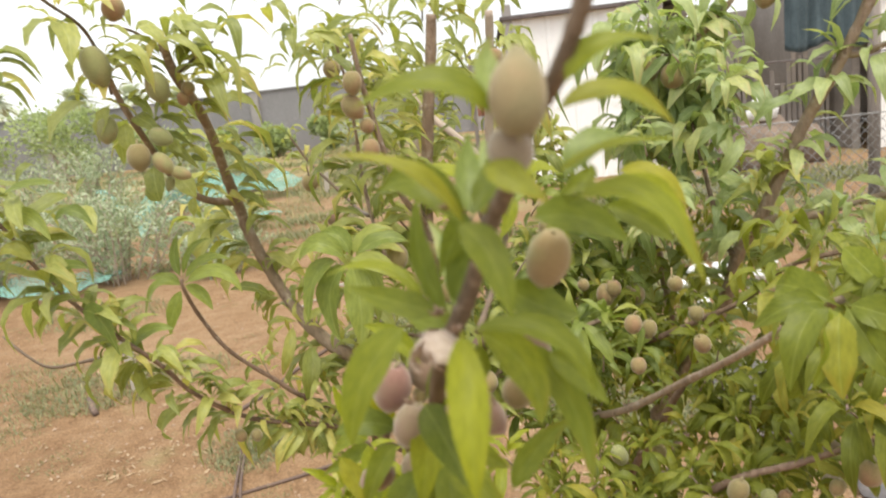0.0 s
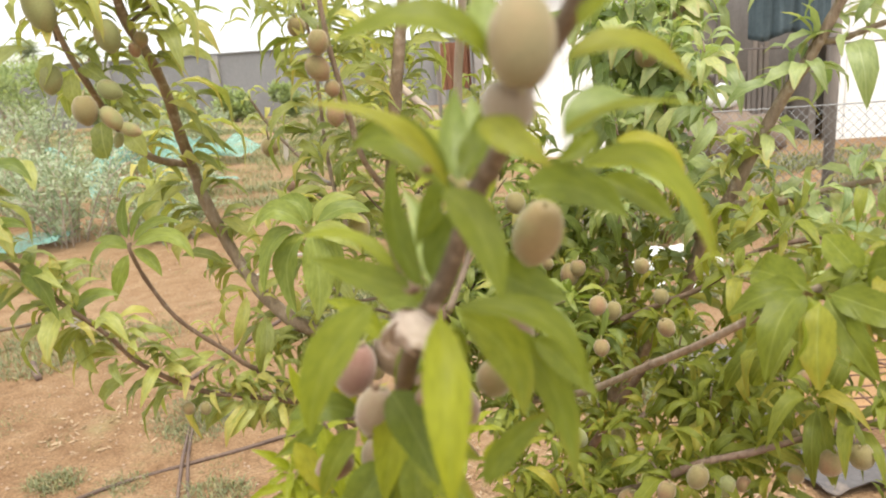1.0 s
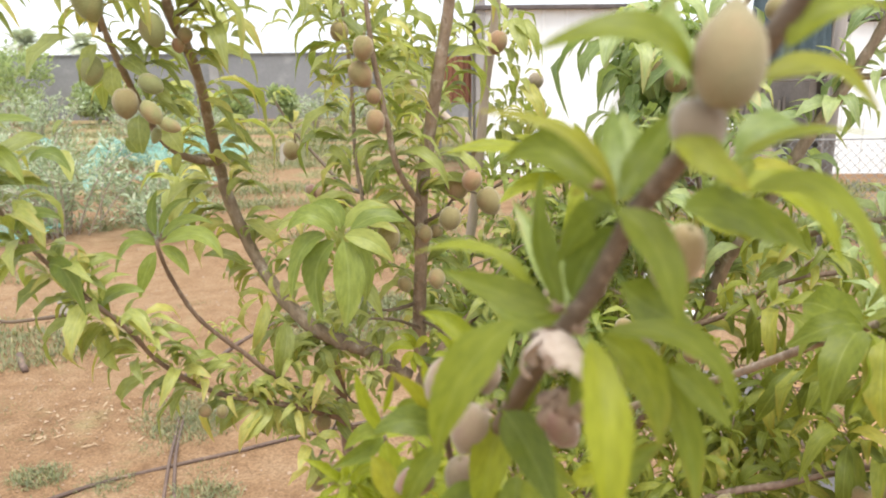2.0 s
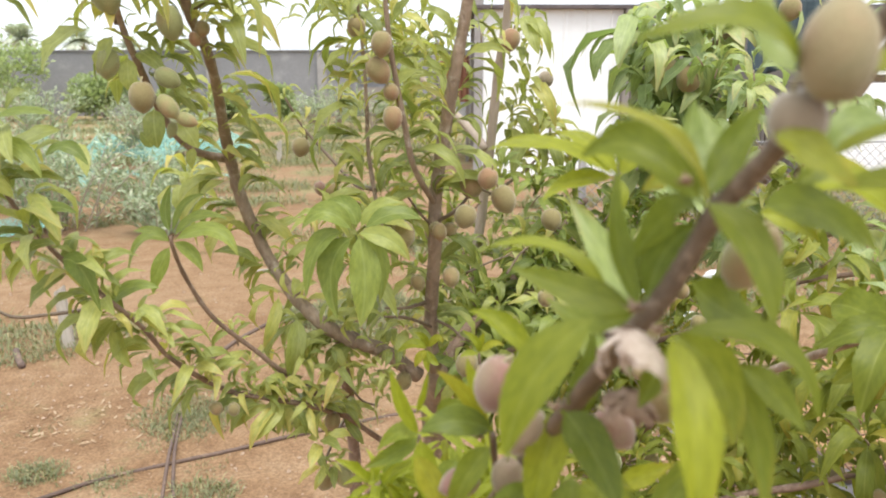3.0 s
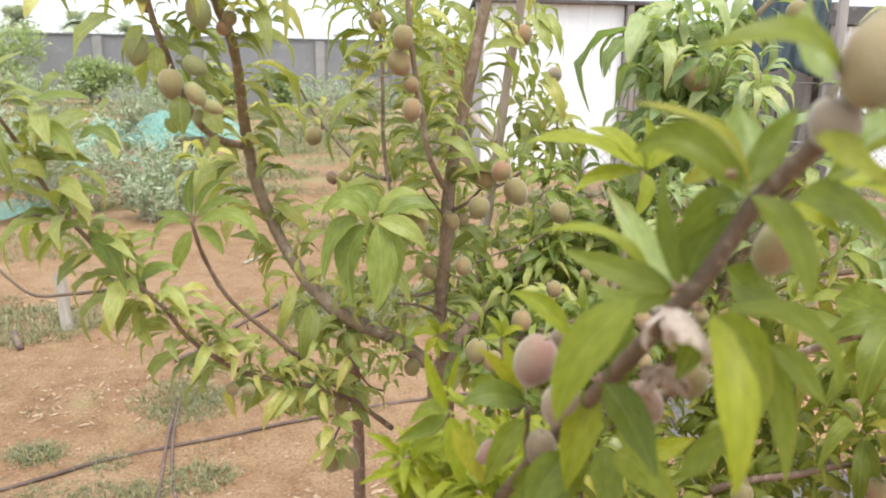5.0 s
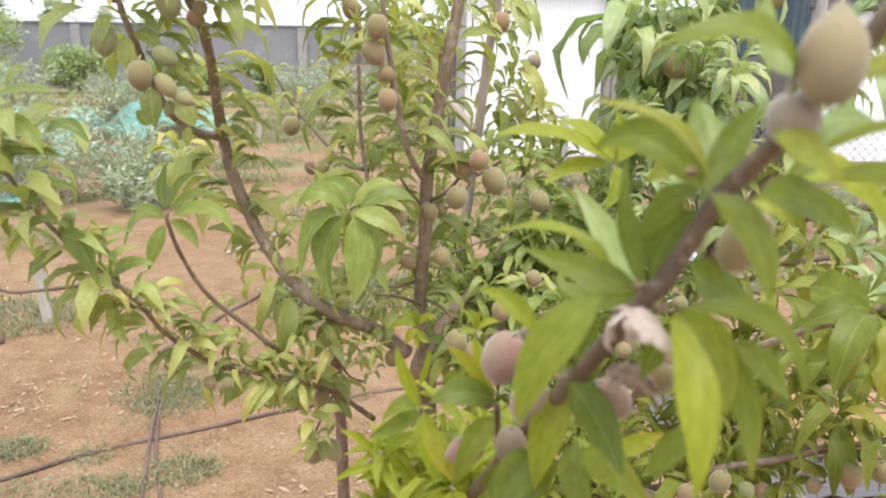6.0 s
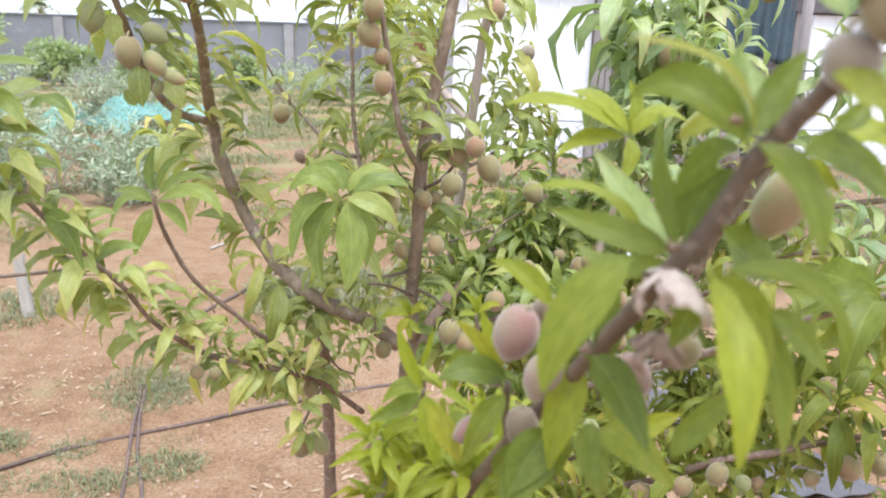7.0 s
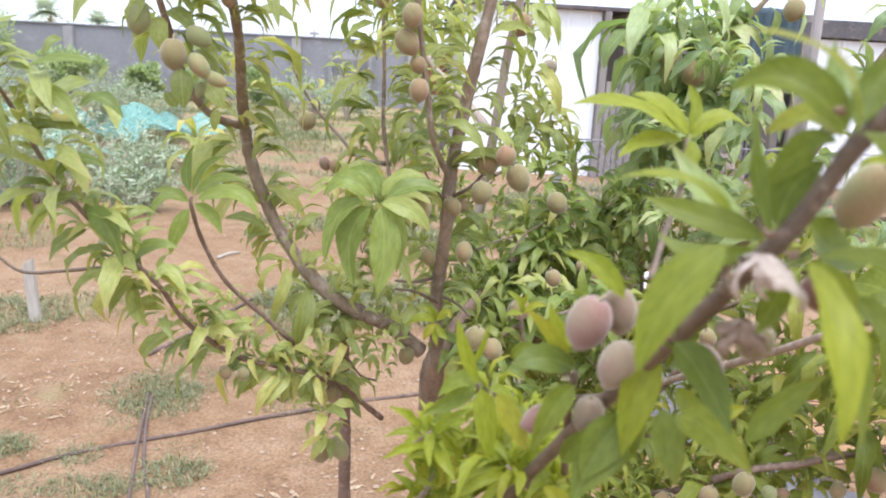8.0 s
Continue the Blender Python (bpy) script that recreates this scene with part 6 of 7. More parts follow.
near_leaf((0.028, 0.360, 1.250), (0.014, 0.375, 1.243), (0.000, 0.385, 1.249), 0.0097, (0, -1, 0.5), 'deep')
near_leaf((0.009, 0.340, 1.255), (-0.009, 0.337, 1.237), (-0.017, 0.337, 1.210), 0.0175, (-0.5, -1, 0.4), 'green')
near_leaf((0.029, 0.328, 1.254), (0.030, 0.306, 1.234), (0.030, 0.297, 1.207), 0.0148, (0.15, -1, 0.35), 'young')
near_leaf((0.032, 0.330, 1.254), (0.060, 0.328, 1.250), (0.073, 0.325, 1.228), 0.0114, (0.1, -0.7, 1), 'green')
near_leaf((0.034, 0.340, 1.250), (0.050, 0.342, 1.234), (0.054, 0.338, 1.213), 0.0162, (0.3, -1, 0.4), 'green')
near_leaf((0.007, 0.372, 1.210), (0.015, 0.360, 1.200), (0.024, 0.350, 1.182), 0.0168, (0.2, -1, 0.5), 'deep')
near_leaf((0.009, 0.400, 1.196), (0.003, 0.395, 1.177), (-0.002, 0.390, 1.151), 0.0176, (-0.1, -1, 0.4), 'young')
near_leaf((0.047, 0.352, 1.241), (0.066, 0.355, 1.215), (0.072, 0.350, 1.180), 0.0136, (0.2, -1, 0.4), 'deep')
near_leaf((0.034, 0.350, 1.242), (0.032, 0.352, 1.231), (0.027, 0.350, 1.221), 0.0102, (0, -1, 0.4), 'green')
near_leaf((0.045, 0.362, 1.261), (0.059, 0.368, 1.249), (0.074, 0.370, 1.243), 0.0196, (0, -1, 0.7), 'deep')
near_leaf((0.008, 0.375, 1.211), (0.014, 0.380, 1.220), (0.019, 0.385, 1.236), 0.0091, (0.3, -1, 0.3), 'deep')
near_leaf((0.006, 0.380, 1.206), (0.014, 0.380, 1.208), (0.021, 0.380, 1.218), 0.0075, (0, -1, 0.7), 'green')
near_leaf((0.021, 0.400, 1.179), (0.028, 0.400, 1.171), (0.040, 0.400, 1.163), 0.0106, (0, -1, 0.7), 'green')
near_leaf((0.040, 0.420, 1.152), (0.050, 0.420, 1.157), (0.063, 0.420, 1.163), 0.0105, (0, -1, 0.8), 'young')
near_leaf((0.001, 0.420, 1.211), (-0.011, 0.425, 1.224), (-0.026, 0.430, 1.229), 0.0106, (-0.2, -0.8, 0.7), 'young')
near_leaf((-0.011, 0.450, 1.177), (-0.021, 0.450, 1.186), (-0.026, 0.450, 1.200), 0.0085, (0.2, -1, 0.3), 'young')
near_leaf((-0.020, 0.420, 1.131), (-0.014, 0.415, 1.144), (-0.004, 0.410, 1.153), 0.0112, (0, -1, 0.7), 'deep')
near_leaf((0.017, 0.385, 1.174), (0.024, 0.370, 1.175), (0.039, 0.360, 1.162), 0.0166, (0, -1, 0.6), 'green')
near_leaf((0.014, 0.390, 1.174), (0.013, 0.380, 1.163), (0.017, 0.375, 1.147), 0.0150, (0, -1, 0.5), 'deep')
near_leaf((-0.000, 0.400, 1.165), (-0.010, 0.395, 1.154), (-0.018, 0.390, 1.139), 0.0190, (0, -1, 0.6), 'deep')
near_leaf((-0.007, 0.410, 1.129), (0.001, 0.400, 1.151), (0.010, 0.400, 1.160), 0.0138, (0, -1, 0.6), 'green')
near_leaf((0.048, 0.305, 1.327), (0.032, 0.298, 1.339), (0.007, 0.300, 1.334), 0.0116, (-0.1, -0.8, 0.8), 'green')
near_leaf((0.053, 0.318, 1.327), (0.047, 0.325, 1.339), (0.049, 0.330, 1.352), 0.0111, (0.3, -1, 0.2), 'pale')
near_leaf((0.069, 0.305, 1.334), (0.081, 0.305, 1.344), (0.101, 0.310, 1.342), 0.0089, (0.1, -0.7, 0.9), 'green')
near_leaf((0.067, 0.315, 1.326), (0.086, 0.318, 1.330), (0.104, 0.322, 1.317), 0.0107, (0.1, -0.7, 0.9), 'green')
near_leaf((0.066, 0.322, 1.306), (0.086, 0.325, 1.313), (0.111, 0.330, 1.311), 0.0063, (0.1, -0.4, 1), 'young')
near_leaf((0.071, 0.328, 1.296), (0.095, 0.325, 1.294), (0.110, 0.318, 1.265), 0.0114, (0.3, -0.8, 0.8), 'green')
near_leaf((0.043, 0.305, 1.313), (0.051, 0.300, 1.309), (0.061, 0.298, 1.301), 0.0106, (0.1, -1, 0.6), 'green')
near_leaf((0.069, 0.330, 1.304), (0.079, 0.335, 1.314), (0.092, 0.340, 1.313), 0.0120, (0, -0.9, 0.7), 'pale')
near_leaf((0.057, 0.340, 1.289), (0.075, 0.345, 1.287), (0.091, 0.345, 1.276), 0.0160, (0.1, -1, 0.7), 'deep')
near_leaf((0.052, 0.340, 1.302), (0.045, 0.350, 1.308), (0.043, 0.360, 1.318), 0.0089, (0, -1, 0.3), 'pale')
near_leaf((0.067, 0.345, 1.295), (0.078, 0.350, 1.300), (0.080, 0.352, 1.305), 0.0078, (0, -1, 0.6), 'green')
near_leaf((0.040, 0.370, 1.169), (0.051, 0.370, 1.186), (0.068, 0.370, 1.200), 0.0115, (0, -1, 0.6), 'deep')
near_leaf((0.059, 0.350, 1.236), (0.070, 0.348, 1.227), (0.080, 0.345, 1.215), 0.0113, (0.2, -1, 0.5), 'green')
near_leaf((0.052, 0.510, 1.276), (0.019, 0.505, 1.293), (-0.015, 0.500, 1.291), 0.0122, (0, -0.7, 0.9), 'young')
near_leaf((0.053, 0.510, 1.277), (0.038, 0.515, 1.293), (0.022, 0.520, 1.298), 0.0120, (0.2, -0.8, 0.6), 'young')
near_leaf((0.052, 0.515, 1.275), (0.030, 0.510, 1.274), (0.013, 0.500, 1.265), 0.0118, (0, -0.8, 0.8), 'young')
near_leaf((0.054, 0.510, 1.276), (0.068, 0.510, 1.289), (0.082, 0.505, 1.284), 0.0118, (0, -0.7, 0.9), 'young')
near_leaf((0.051, 0.505, 1.276), (0.052, 0.500, 1.266), (0.045, 0.495, 1.252), 0.0098, (0.2, -1, 0.4), 'young')
near_leaf((0.054, 0.515, 1.277), (0.058, 0.520, 1.291), (0.054, 0.525, 1.305), 0.0097, (0.3, -1, 0.2), 'young')
near_leaf((-0.051, 0.515, 1.128), (-0.061, 0.511, 1.150), (-0.066, 0.509, 1.170), 0.0089, (0.3, -1, 0.2), 'young')
near_leaf((-0.053, 0.530, 1.134), (-0.049, 0.526, 1.150), (-0.046, 0.524, 1.163), 0.0049, (0.5, -1, 0.1), 'young')
near_leaf((-0.016, 0.440, 1.168), (-0.026, 0.436, 1.187), (-0.040, 0.434, 1.200), 0.0082, (-0.3, -1, 0.5), 'young')
near_leaf((-0.015, 0.430, 1.173), (-0.032, 0.426, 1.180), (-0.047, 0.424, 1.175), 0.0149, (0, -1, 0.8), 'deep')
near_leaf((-0.051, 0.520, 1.126), (-0.062, 0.516, 1.130), (-0.075, 0.514, 1.119), 0.0114, (0, -0.8, 0.8), 'green')
near_leaf((-0.052, 0.525, 1.122), (-0.065, 0.521, 1.114), (-0.084, 0.519, 1.105), 0.0115, (0, -1, 0.6), 'deep')
near_leaf((-0.050, 0.510, 1.128), (-0.047, 0.506, 1.109), (-0.041, 0.504, 1.081), 0.0152, (0.2, -1, 0.4), 'young')
near_leaf((-0.016, 0.425, 1.168), (-0.026, 0.421, 1.157), (-0.035, 0.419, 1.136), 0.0128, (-0.3, -1, 0.4), 'green')
near_leaf((-0.057, 0.540, 1.060), (-0.063, 0.536, 1.076), (-0.072, 0.534, 1.087), 0.0094, (0, -1, 0.6), 'young')
near_leaf((-0.060, 0.560, 1.087), (-0.070, 0.556, 1.081), (-0.078, 0.554, 1.068), 0.0132, (0, -1, 0.6), 'deep')
near_leaf((-0.040, 0.470, 1.162), (-0.034, 0.466, 1.169), (-0.026, 0.464, 1.170), 0.0079, (0, -1, 0.7), 'green')
near_leaf((-0.083, 0.560, 1.047), (-0.084, 0.556, 1.060), (-0.090, 0.554, 1.066), 0.0079, (0, -1, 0.6), 'green')
near_leaf((-0.030, 0.475, 1.134), (-0.036, 0.471, 1.127), (-0.039, 0.469, 1.112), 0.0122, (0, -1, 0.5), 'deep')
near_leaf((-0.064, 0.560, 1.044), (-0.053, 0.556, 1.058), (-0.049, 0.554, 1.076), 0.0132, (0, -1, 0.5), 'green')
near_leaf((-0.080, 0.570, 1.037), (-0.071, 0.566, 1.048), (-0.066, 0.564, 1.062), 0.0101, (0, -1, 0.5), 'deep')
near_leaf((-0.060, 1.020, 0.992), (-0.078, 1.016, 1.000), (-0.098, 1.014, 0.989), 0.0135, (0, -0.8, 0.8), 'young')
near_leaf((-0.060, 1.030, 0.990), (-0.065, 1.026, 1.005), (-0.076, 1.024, 1.012), 0.0109, (0, -1, 0.5), 'young')
near_leaf((-0.059, 1.020, 0.994), (-0.047, 1.016, 1.007), (-0.040, 1.014, 1.002), 0.0122, (0, -0.8, 0.8), 'young')
near_leaf((-0.060, 1.000, 0.998), (-0.069, 0.996, 0.989), (-0.074, 0.994, 0.977), 0.0119, (0, -1, 0.5), 'young')
near_leaf((-0.059, 1.000, 0.998), (-0.052, 0.996, 0.986), (-0.044, 0.994, 0.981), 0.0106, (0, -1, 0.5), 'young')
near_leaf((-0.059, 1.000, 0.998), (-0.060, 0.996, 0.983), (-0.057, 0.994, 0.971), 0.0092, (0.3, -1, 0.4), 'young')
near_leaf((-0.013, 0.620, 1.138), (-0.015, 0.616, 1.148), (-0.025, 0.614, 1.157), 0.0060, (0, -0.8, 0.7), 'young')
near_leaf((-0.012, 0.630, 1.134), (-0.011, 0.626, 1.145), (-0.009, 0.624, 1.152), 0.0046, (0.3, -1, 0.3), 'young')
near_leaf((-0.012, 0.620, 1.138), (-0.004, 0.616, 1.146), (0.004, 0.614, 1.146), 0.0060, (0, -0.8, 0.8), 'young')
near_leaf((-0.013, 0.610, 1.141), (-0.021, 0.606, 1.143), (-0.026, 0.604, 1.141), 0.0051, (0, -0.8, 0.8), 'young')
limb(tree, [(-0.043, 0.620, 0.976), (-0.047, 0.560, 1.064), (-0.051, 0.515, 1.128)], 0.0019, 0.0012, BARK_RED, "shoot")
limb(tree, [(0.001, 0.500, 1.081), (-0.011, 0.455, 1.139), (-0.015, 0.430, 1.172)], 0.0021, 0.0014, BARK_RED, "shoot")
limb(tree, [(-0.008, 0.620, 1.105), (-0.013, 0.620, 1.138)], 0.0014, 0.0010, BARK_RED, "shoot")
near_leaf((0.083, 0.375, 1.289), (0.104, 0.370, 1.289), (0.119, 0.362, 1.267), 0.0145, (0.1, -0.8, 0.9), 'young')
near_leaf((0.089, 0.385, 1.284), (0.103, 0.381, 1.277), (0.115, 0.379, 1.267), 0.0126, (0.1, -1, 0.7), 'green')
near_leaf((0.077, 0.390, 1.279), (0.088, 0.386, 1.276), (0.097, 0.384, 1.269), 0.0112, (0.1, -1, 0.7), 'young')
near_leaf((0.097, 0.400, 1.295), (0.114, 0.396, 1.292), (0.124, 0.394, 1.277), 0.0095, (0.1, -0.8, 0.9), 'young')
near_leaf((0.066, 0.370, 1.282), (0.068, 0.366, 1.273), (0.073, 0.364, 1.265), 0.0108, (0.1, -1, 0.5), 'green')
limb(tree, [(0.028, 0.470, 1.207), (0.039, 0.490, 1.227), (0.048, 0.500, 1.251), (0.052, 0.510, 1.276)], 0.0018, 0.0012, BARK_RED, "shoot")
peach(tree, (0.055, 0.302, 1.332), 0.0172, "big", (174, 4))
peach(tree, (0.0515, 0.312, 1.316), 0.0148, "pale", (0, -12))
peach(tree, (-0.014, 0.420, 1.200), 0.0196, "pink", (10, 15))
peach(tree, (0.002, 0.430, 1.203), 0.0167, "pink", (0, -8))
peach(tree, (-0.004, 0.402, 1.188), 0.0165, "pink", (0, 22))
peach(tree, (-0.008, 0.425, 1.153), 0.0154, "pink", (10, -5))
peach(tree, (-0.029, 0.430, 1.148), 0.0141, "pink", (0, 68))
peach(tree, (0.063, 0.360, 1.270), 0.0172, "green")
peach(tree, (0.055, 0.365, 1.233), 0.0115, "pink", (0, -30))
peach(tree, (0.032, 0.400, 1.190), 0.0150, "pink", (0, -35))
peach(tree, (0.047, 0.390, 1.205), 0.0150, "tan", (15, 30))
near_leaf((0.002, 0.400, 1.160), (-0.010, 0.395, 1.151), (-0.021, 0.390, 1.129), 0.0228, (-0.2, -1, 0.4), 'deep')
near_leaf((-0.050, 0.440, 1.156), (-0.042, 0.435, 1.144), (-0.035, 0.430, 1.131), 0.0124, (0.1, -1, 0.5), 'young')
near_leaf((-0.028, 0.420, 1.119), (-0.018, 0.420, 1.111), (-0.010, 0.420, 1.099), 0.0094, (0.1, -1, 0.5), 'young')
dry_bud(tree, (0.021, 0.338, 1.258), 0.0045, 40)
dry_bud(tree, (0.029, 0.324, 1.298), 0.0035, 41)
dry_bud(tree, (0.002, 0.366, 1.213), 0.0040, 42)
dry_bud(tree, (0.027, 0.334, 1.252), 0.0040, 43)
dry_bud(tree, (-0.021, 0.428, 1.171), 0.0040, 44)
dried_flower(tree, (0.0185, 0.336, 1.2515), 0.012, 3)
dried_flower(tree, (0.027, 0.360, 1.222), 0.0105, 4, HUSK)
inner.fill((0.046, 1.240, 0.946), (0.276, 1.437, 1.179), 32, 8, 0.0634, 0.4)
inner.fill((-0.022, 1.024, 0.856), (0.257, 1.373, 1.028), 32, 8, 0.0532, 0.4)
foliage.fill((-0.220, 1.140, 1.020), (-0.104, 1.300, 1.160), 2, 8, 0.0592, 0.55)
foliage.fill((-0.258, 1.479, 1.199), (0.031, 1.626, 1.446), 18, 8, 0.0533, 0.55)
foliage.fill((-0.320, 1.140, 1.059), (-0.227, 1.300, 1.267), 2, 7, 0.0454, 0.55)
foliage.fill((-0.516, 1.140, 1.171), (-0.361, 1.300, 1.306), 3, 7, 0.0589, 0.55)
foliage.fill((-0.461, 1.140, 0.893), (-0.172, 1.300, 1.040), 4, 7, 0.0543, 0.6)
foliage.fill((-0.221, 1.140, 0.819), (-0.039, 1.300, 0.920), 2, 7, 0.0376, 0.55)
foliage.fill((-0.195, 1.140, 1.076), (-0.038, 1.340, 1.222), 5, 8, 0.0473, 0.55)
inner.fill((-0.047, 1.290, 0.757), (0.256, 1.500, 1.084), 44, 9, 0.0573, 0.5)
foliage.fill((-0.189, 1.190, 0.940), (-0.021, 1.373, 1.096), 4, 8, 0.0550, 0.5)
foliage.fill((-0.221, 1.024, 1.374), (0.047, 1.373, 1.569), 16, 8, 0.0584, 0.5)
foliage.sprig((0.437, 1.190, 1.170), (0.1, -0.2, 1), 11, 0.0751, 0.2)
foliage.sprig((0.432, 1.210, 1.144), (-0.3, -0.2, 1), 9, 0.0670, 0.3)
near.slim = 0.62
near.fill((-0.082, 0.52, 1.00), (-0.045, 0.60, 1.085), 12, 7, 0.042, 0.15)
near.fill((-0.055, 0.49, 1.02), (0.0, 0.62, 1.10), 16, 7, 0.042, 0.1)
near.fill((-0.04, 0.45, 0.98), (0.06, 0.70, 1.04), 8, 8, 0.05, 0.4)
foliage.fill((-0.218, 1.140, 0.891), (-0.030, 1.300, 1.146), 11, 8, 0.0457, 0.5)
near.join(LEAF_YOUNG, "young_foliage")
foliage.join(LEAF)
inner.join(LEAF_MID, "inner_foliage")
tree2 = base_at("peach_tree", (0.55, 1.95, 0), "leafy peach tree with pale limbs and clusters of unripe fruit", "peach tree", "peach trees")
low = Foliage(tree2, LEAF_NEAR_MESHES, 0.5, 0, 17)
foliage2 = Foliage(tree2, LEAF_GREY_MESHES, 1.45, 280, 7)
foliage2.slim = 1.0
low.slim = 0.8
shoot = [(0.550, 1.970, -0.050), (0.407, 1.518, 0.504), (0.240, 1.453, 0.569), (0.329, 1.369, 0.785), (0.389, 1.301, 0.927), (0.410, 1.242, 1.052), (0.431, 1.213, 1.103), (0.480, 1.177, 1.233), (0.518, 1.162, 1.305), (0.553, 1.140, 1.390), (0.580, 1.126, 1.467)]
limb(tree2, shoot, 0.014, 0.006, BARK, "limb")
foliage2.along(shoot, 0.1, 5, 0.065, 0.4, 0.35)
foliage2.beside(shoot, 0.03, 4, 0.075, 0.5, 0.5)
shoot = [(0.428, 1.213, 1.099), (0.482, 1.184, 1.103), (0.539, 1.155, 1.123), (0.615, 1.126, 1.141)]
limb(tree2, shoot, 0.008, 0.004, BARK, "limb")
foliage2.along(shoot, 0.0372, 7, 0.07175, 0.4, 0.2)
shoot = [(0.522, 1.162, 1.328), (0.552, 1.155, 1.326), (0.595, 1.140, 1.341), (0.623, 1.126, 1.351)]
limb(tree2, shoot, 0.005, 0.003, BARK, "limb")
foliage2.along(shoot, 0.0434, 7, 0.082, 0.6, 0.2)
shoot = [(0.398, 1.242, 1.044), (0.385, 1.257, 1.079), (0.372, 1.286, 1.176), (0.360, 1.315, 1.270)]
limb(tree2, shoot, 0.005, 0.0025, BARK_RED, "shoot")
foliage2.along(shoot, 0.0372, 8, 0.082, 0.5, 0.3)
limb(tree2, [(0.385, 1.518, 0.70), (0.09, 1.213, 0.80), (0.148, 1.105, 0.857), (0.188, 1.012, 0.908), (0.228, 0.896, 0.985), (0.252, 0.781, 1.055), (0.272, 0.699, 1.11), (0.29, 0.630, 1.155)], 0.0056, 0.003, BARK, "limb")
shoot = [(0.385, 1.518, 0.772), (0.116, 1.286, 0.877), (0.226, 1.213, 0.918), (0.307, 1.155, 0.967), (0.370, 1.105, 1.012), (0.418, 1.070, 1.064), (0.486, 1.035, 1.088)]
limb(tree2, shoot, 0.0052, 0.003, BARK_STEM, "limb")
low.along(shoot, 0.0372, 7, 0.076875, 0.5, 0.1)
shoot = [(0.402, 1.485, 0.654), (0.110, 1.000, 0.744), (0.170, 0.925, 0.807), (0.228, 0.873, 0.854), (0.274, 0.836, 0.899), (0.322, 0.815, 0.921), (0.374, 0.801, 0.943), (0.419, 0.780, 0.965), (0.461, 0.768, 0.981)]
limb(tree2, shoot, 0.0048, 0.003, BARK_STEM, "limb")
low.along(shoot, 0.0279, 7, 0.0615, 0.35, 0.05)
shoot = [(0.384, 1.531, 0.696), (0.311, 1.421, 1.119), (0.317, 1.408, 1.248), (0.344, 1.395, 1.341), (0.418, 1.382, 1.395), (0.479, 1.369, 1.465)]
limb(tree2, shoot, 0.008, 0.004, BARK, "limb")
foliage2.along(shoot, 0.06, 7, 0.0902, 0.6)
limb(tree2, [(0.140, 1.220, 0.573), (0.208, 1.160, 0.735), (0.240, 1.120, 0.817), (0.266, 1.080, 0.892), (0.278, 1.060, 0.923)], 0.0068, 0.0045, BARK_STEM, "limb")
low.sprig((0.296, 0.660, 1.144), (0.1, -0.3, 0.9), 11, 0.0559, 0.5)
low.sprig((0.303, 0.630, 1.135), (0.1, -0.3, 0.9), 12, 0.0577, 0.5)
low.sprig((0.323, 0.630, 1.158), (0.1, -0.3, 0.9), 11, 0.0577, 0.5)
low.sprig((0.328, 0.610, 1.147), (0.1, -0.3, 0.9), 11, 0.0569, 0.5)
low.sprig((0.296, 0.680, 1.110), (0.1, -0.3, 0.9), 9, 0.0536, 0.5)
low.sprig((0.358, 0.660, 1.173), (0.1, -0.3, 0.9), 10, 0.0530, 0.5)
low.sprig((0.354, 0.710, 1.163), (0.1, -0.3, 0.9), 10, 0.0546, 0.5)
low.sprig((0.309, 1.000, 0.890), (0.1, -0.3, 0.9), 11, 0.0515, 0.5)
low.sprig((0.332, 0.962, 0.882), (0.1, -0.3, 0.9), 11, 0.0517, 0.5)
low.sprig((0.266, 1.035, 0.862), (0.1, -0.3, 0.9), 11, 0.0511, 0.5)
low.sprig((0.354, 0.925, 0.920), (0.1, -0.3, 0.9), 10, 0.0482, 0.5)
low.sprig((0.226, 1.070, 0.831), (0.1, -0.3, 0.9), 11, 0.0508, 0.5)
low.sprig((0.271, 1.000, 0.837), (0.1, -0.3, 0.9), 11, 0.0478, 0.5)
low.sprig((0.308, 0.888, 0.878), (0.1, -0.3, 0.9), 10, 0.0447, 0.5)
low.sprig((0.168, 1.070, 0.784), (0.1, -0.3, 0.9), 11, 0.0508, 0.5)
low.sprig((0.252, 1.140, 0.903), (0.1, -0.3, 0.9), 10, 0.0503, 0.5)
low.sprig((0.218, 1.213, 0.944), (0.1, -0.3, 0.9), 10, 0.0571, 0.5)
low.sprig((0.303, 1.105, 0.962), (0.1, -0.3, 0.9), 10, 0.0542, 0.5)
low.sprig((0.318, 1.000, 0.951), (0.1, -0.3, 0.9), 9, 0.0515, 0.5)
low.sprig((0.368, 0.850, 0.953), (0.1, -0.3, 0.9), 9, 0.0487, 0.5)
low.sprig((0.399, 0.815, 0.972), (0.1, -0.3, 0.9), 9, 0.0491, 0.5)
low.sprig((0.218, 0.925, 0.836), (0.1, -0.3, 0.9), 10, 0.0445, 0.5)
low.sprig((0.342, 0.815, 0.894), (0.1, -0.3, 0.9), 9, 0.0378, 0.5)
low.sprig((0.182, 1.213, 0.804), (0.1, -0.3, 0.9), 10, 0.0500, 0.5)
low.sprig((0.103, 1.140, 0.790), (0.1, -0.3, 0.9), 10, 0.0503, 0.5)
low.sprig((0.321, 1.356, 0.988), (0.1, -0.3, 0.9), 10, 0.0635, 0.5)
low.sprig((0.288, 1.421, 1.049), (0.1, -0.3, 0.9), 10, 0.0628, 0.5)
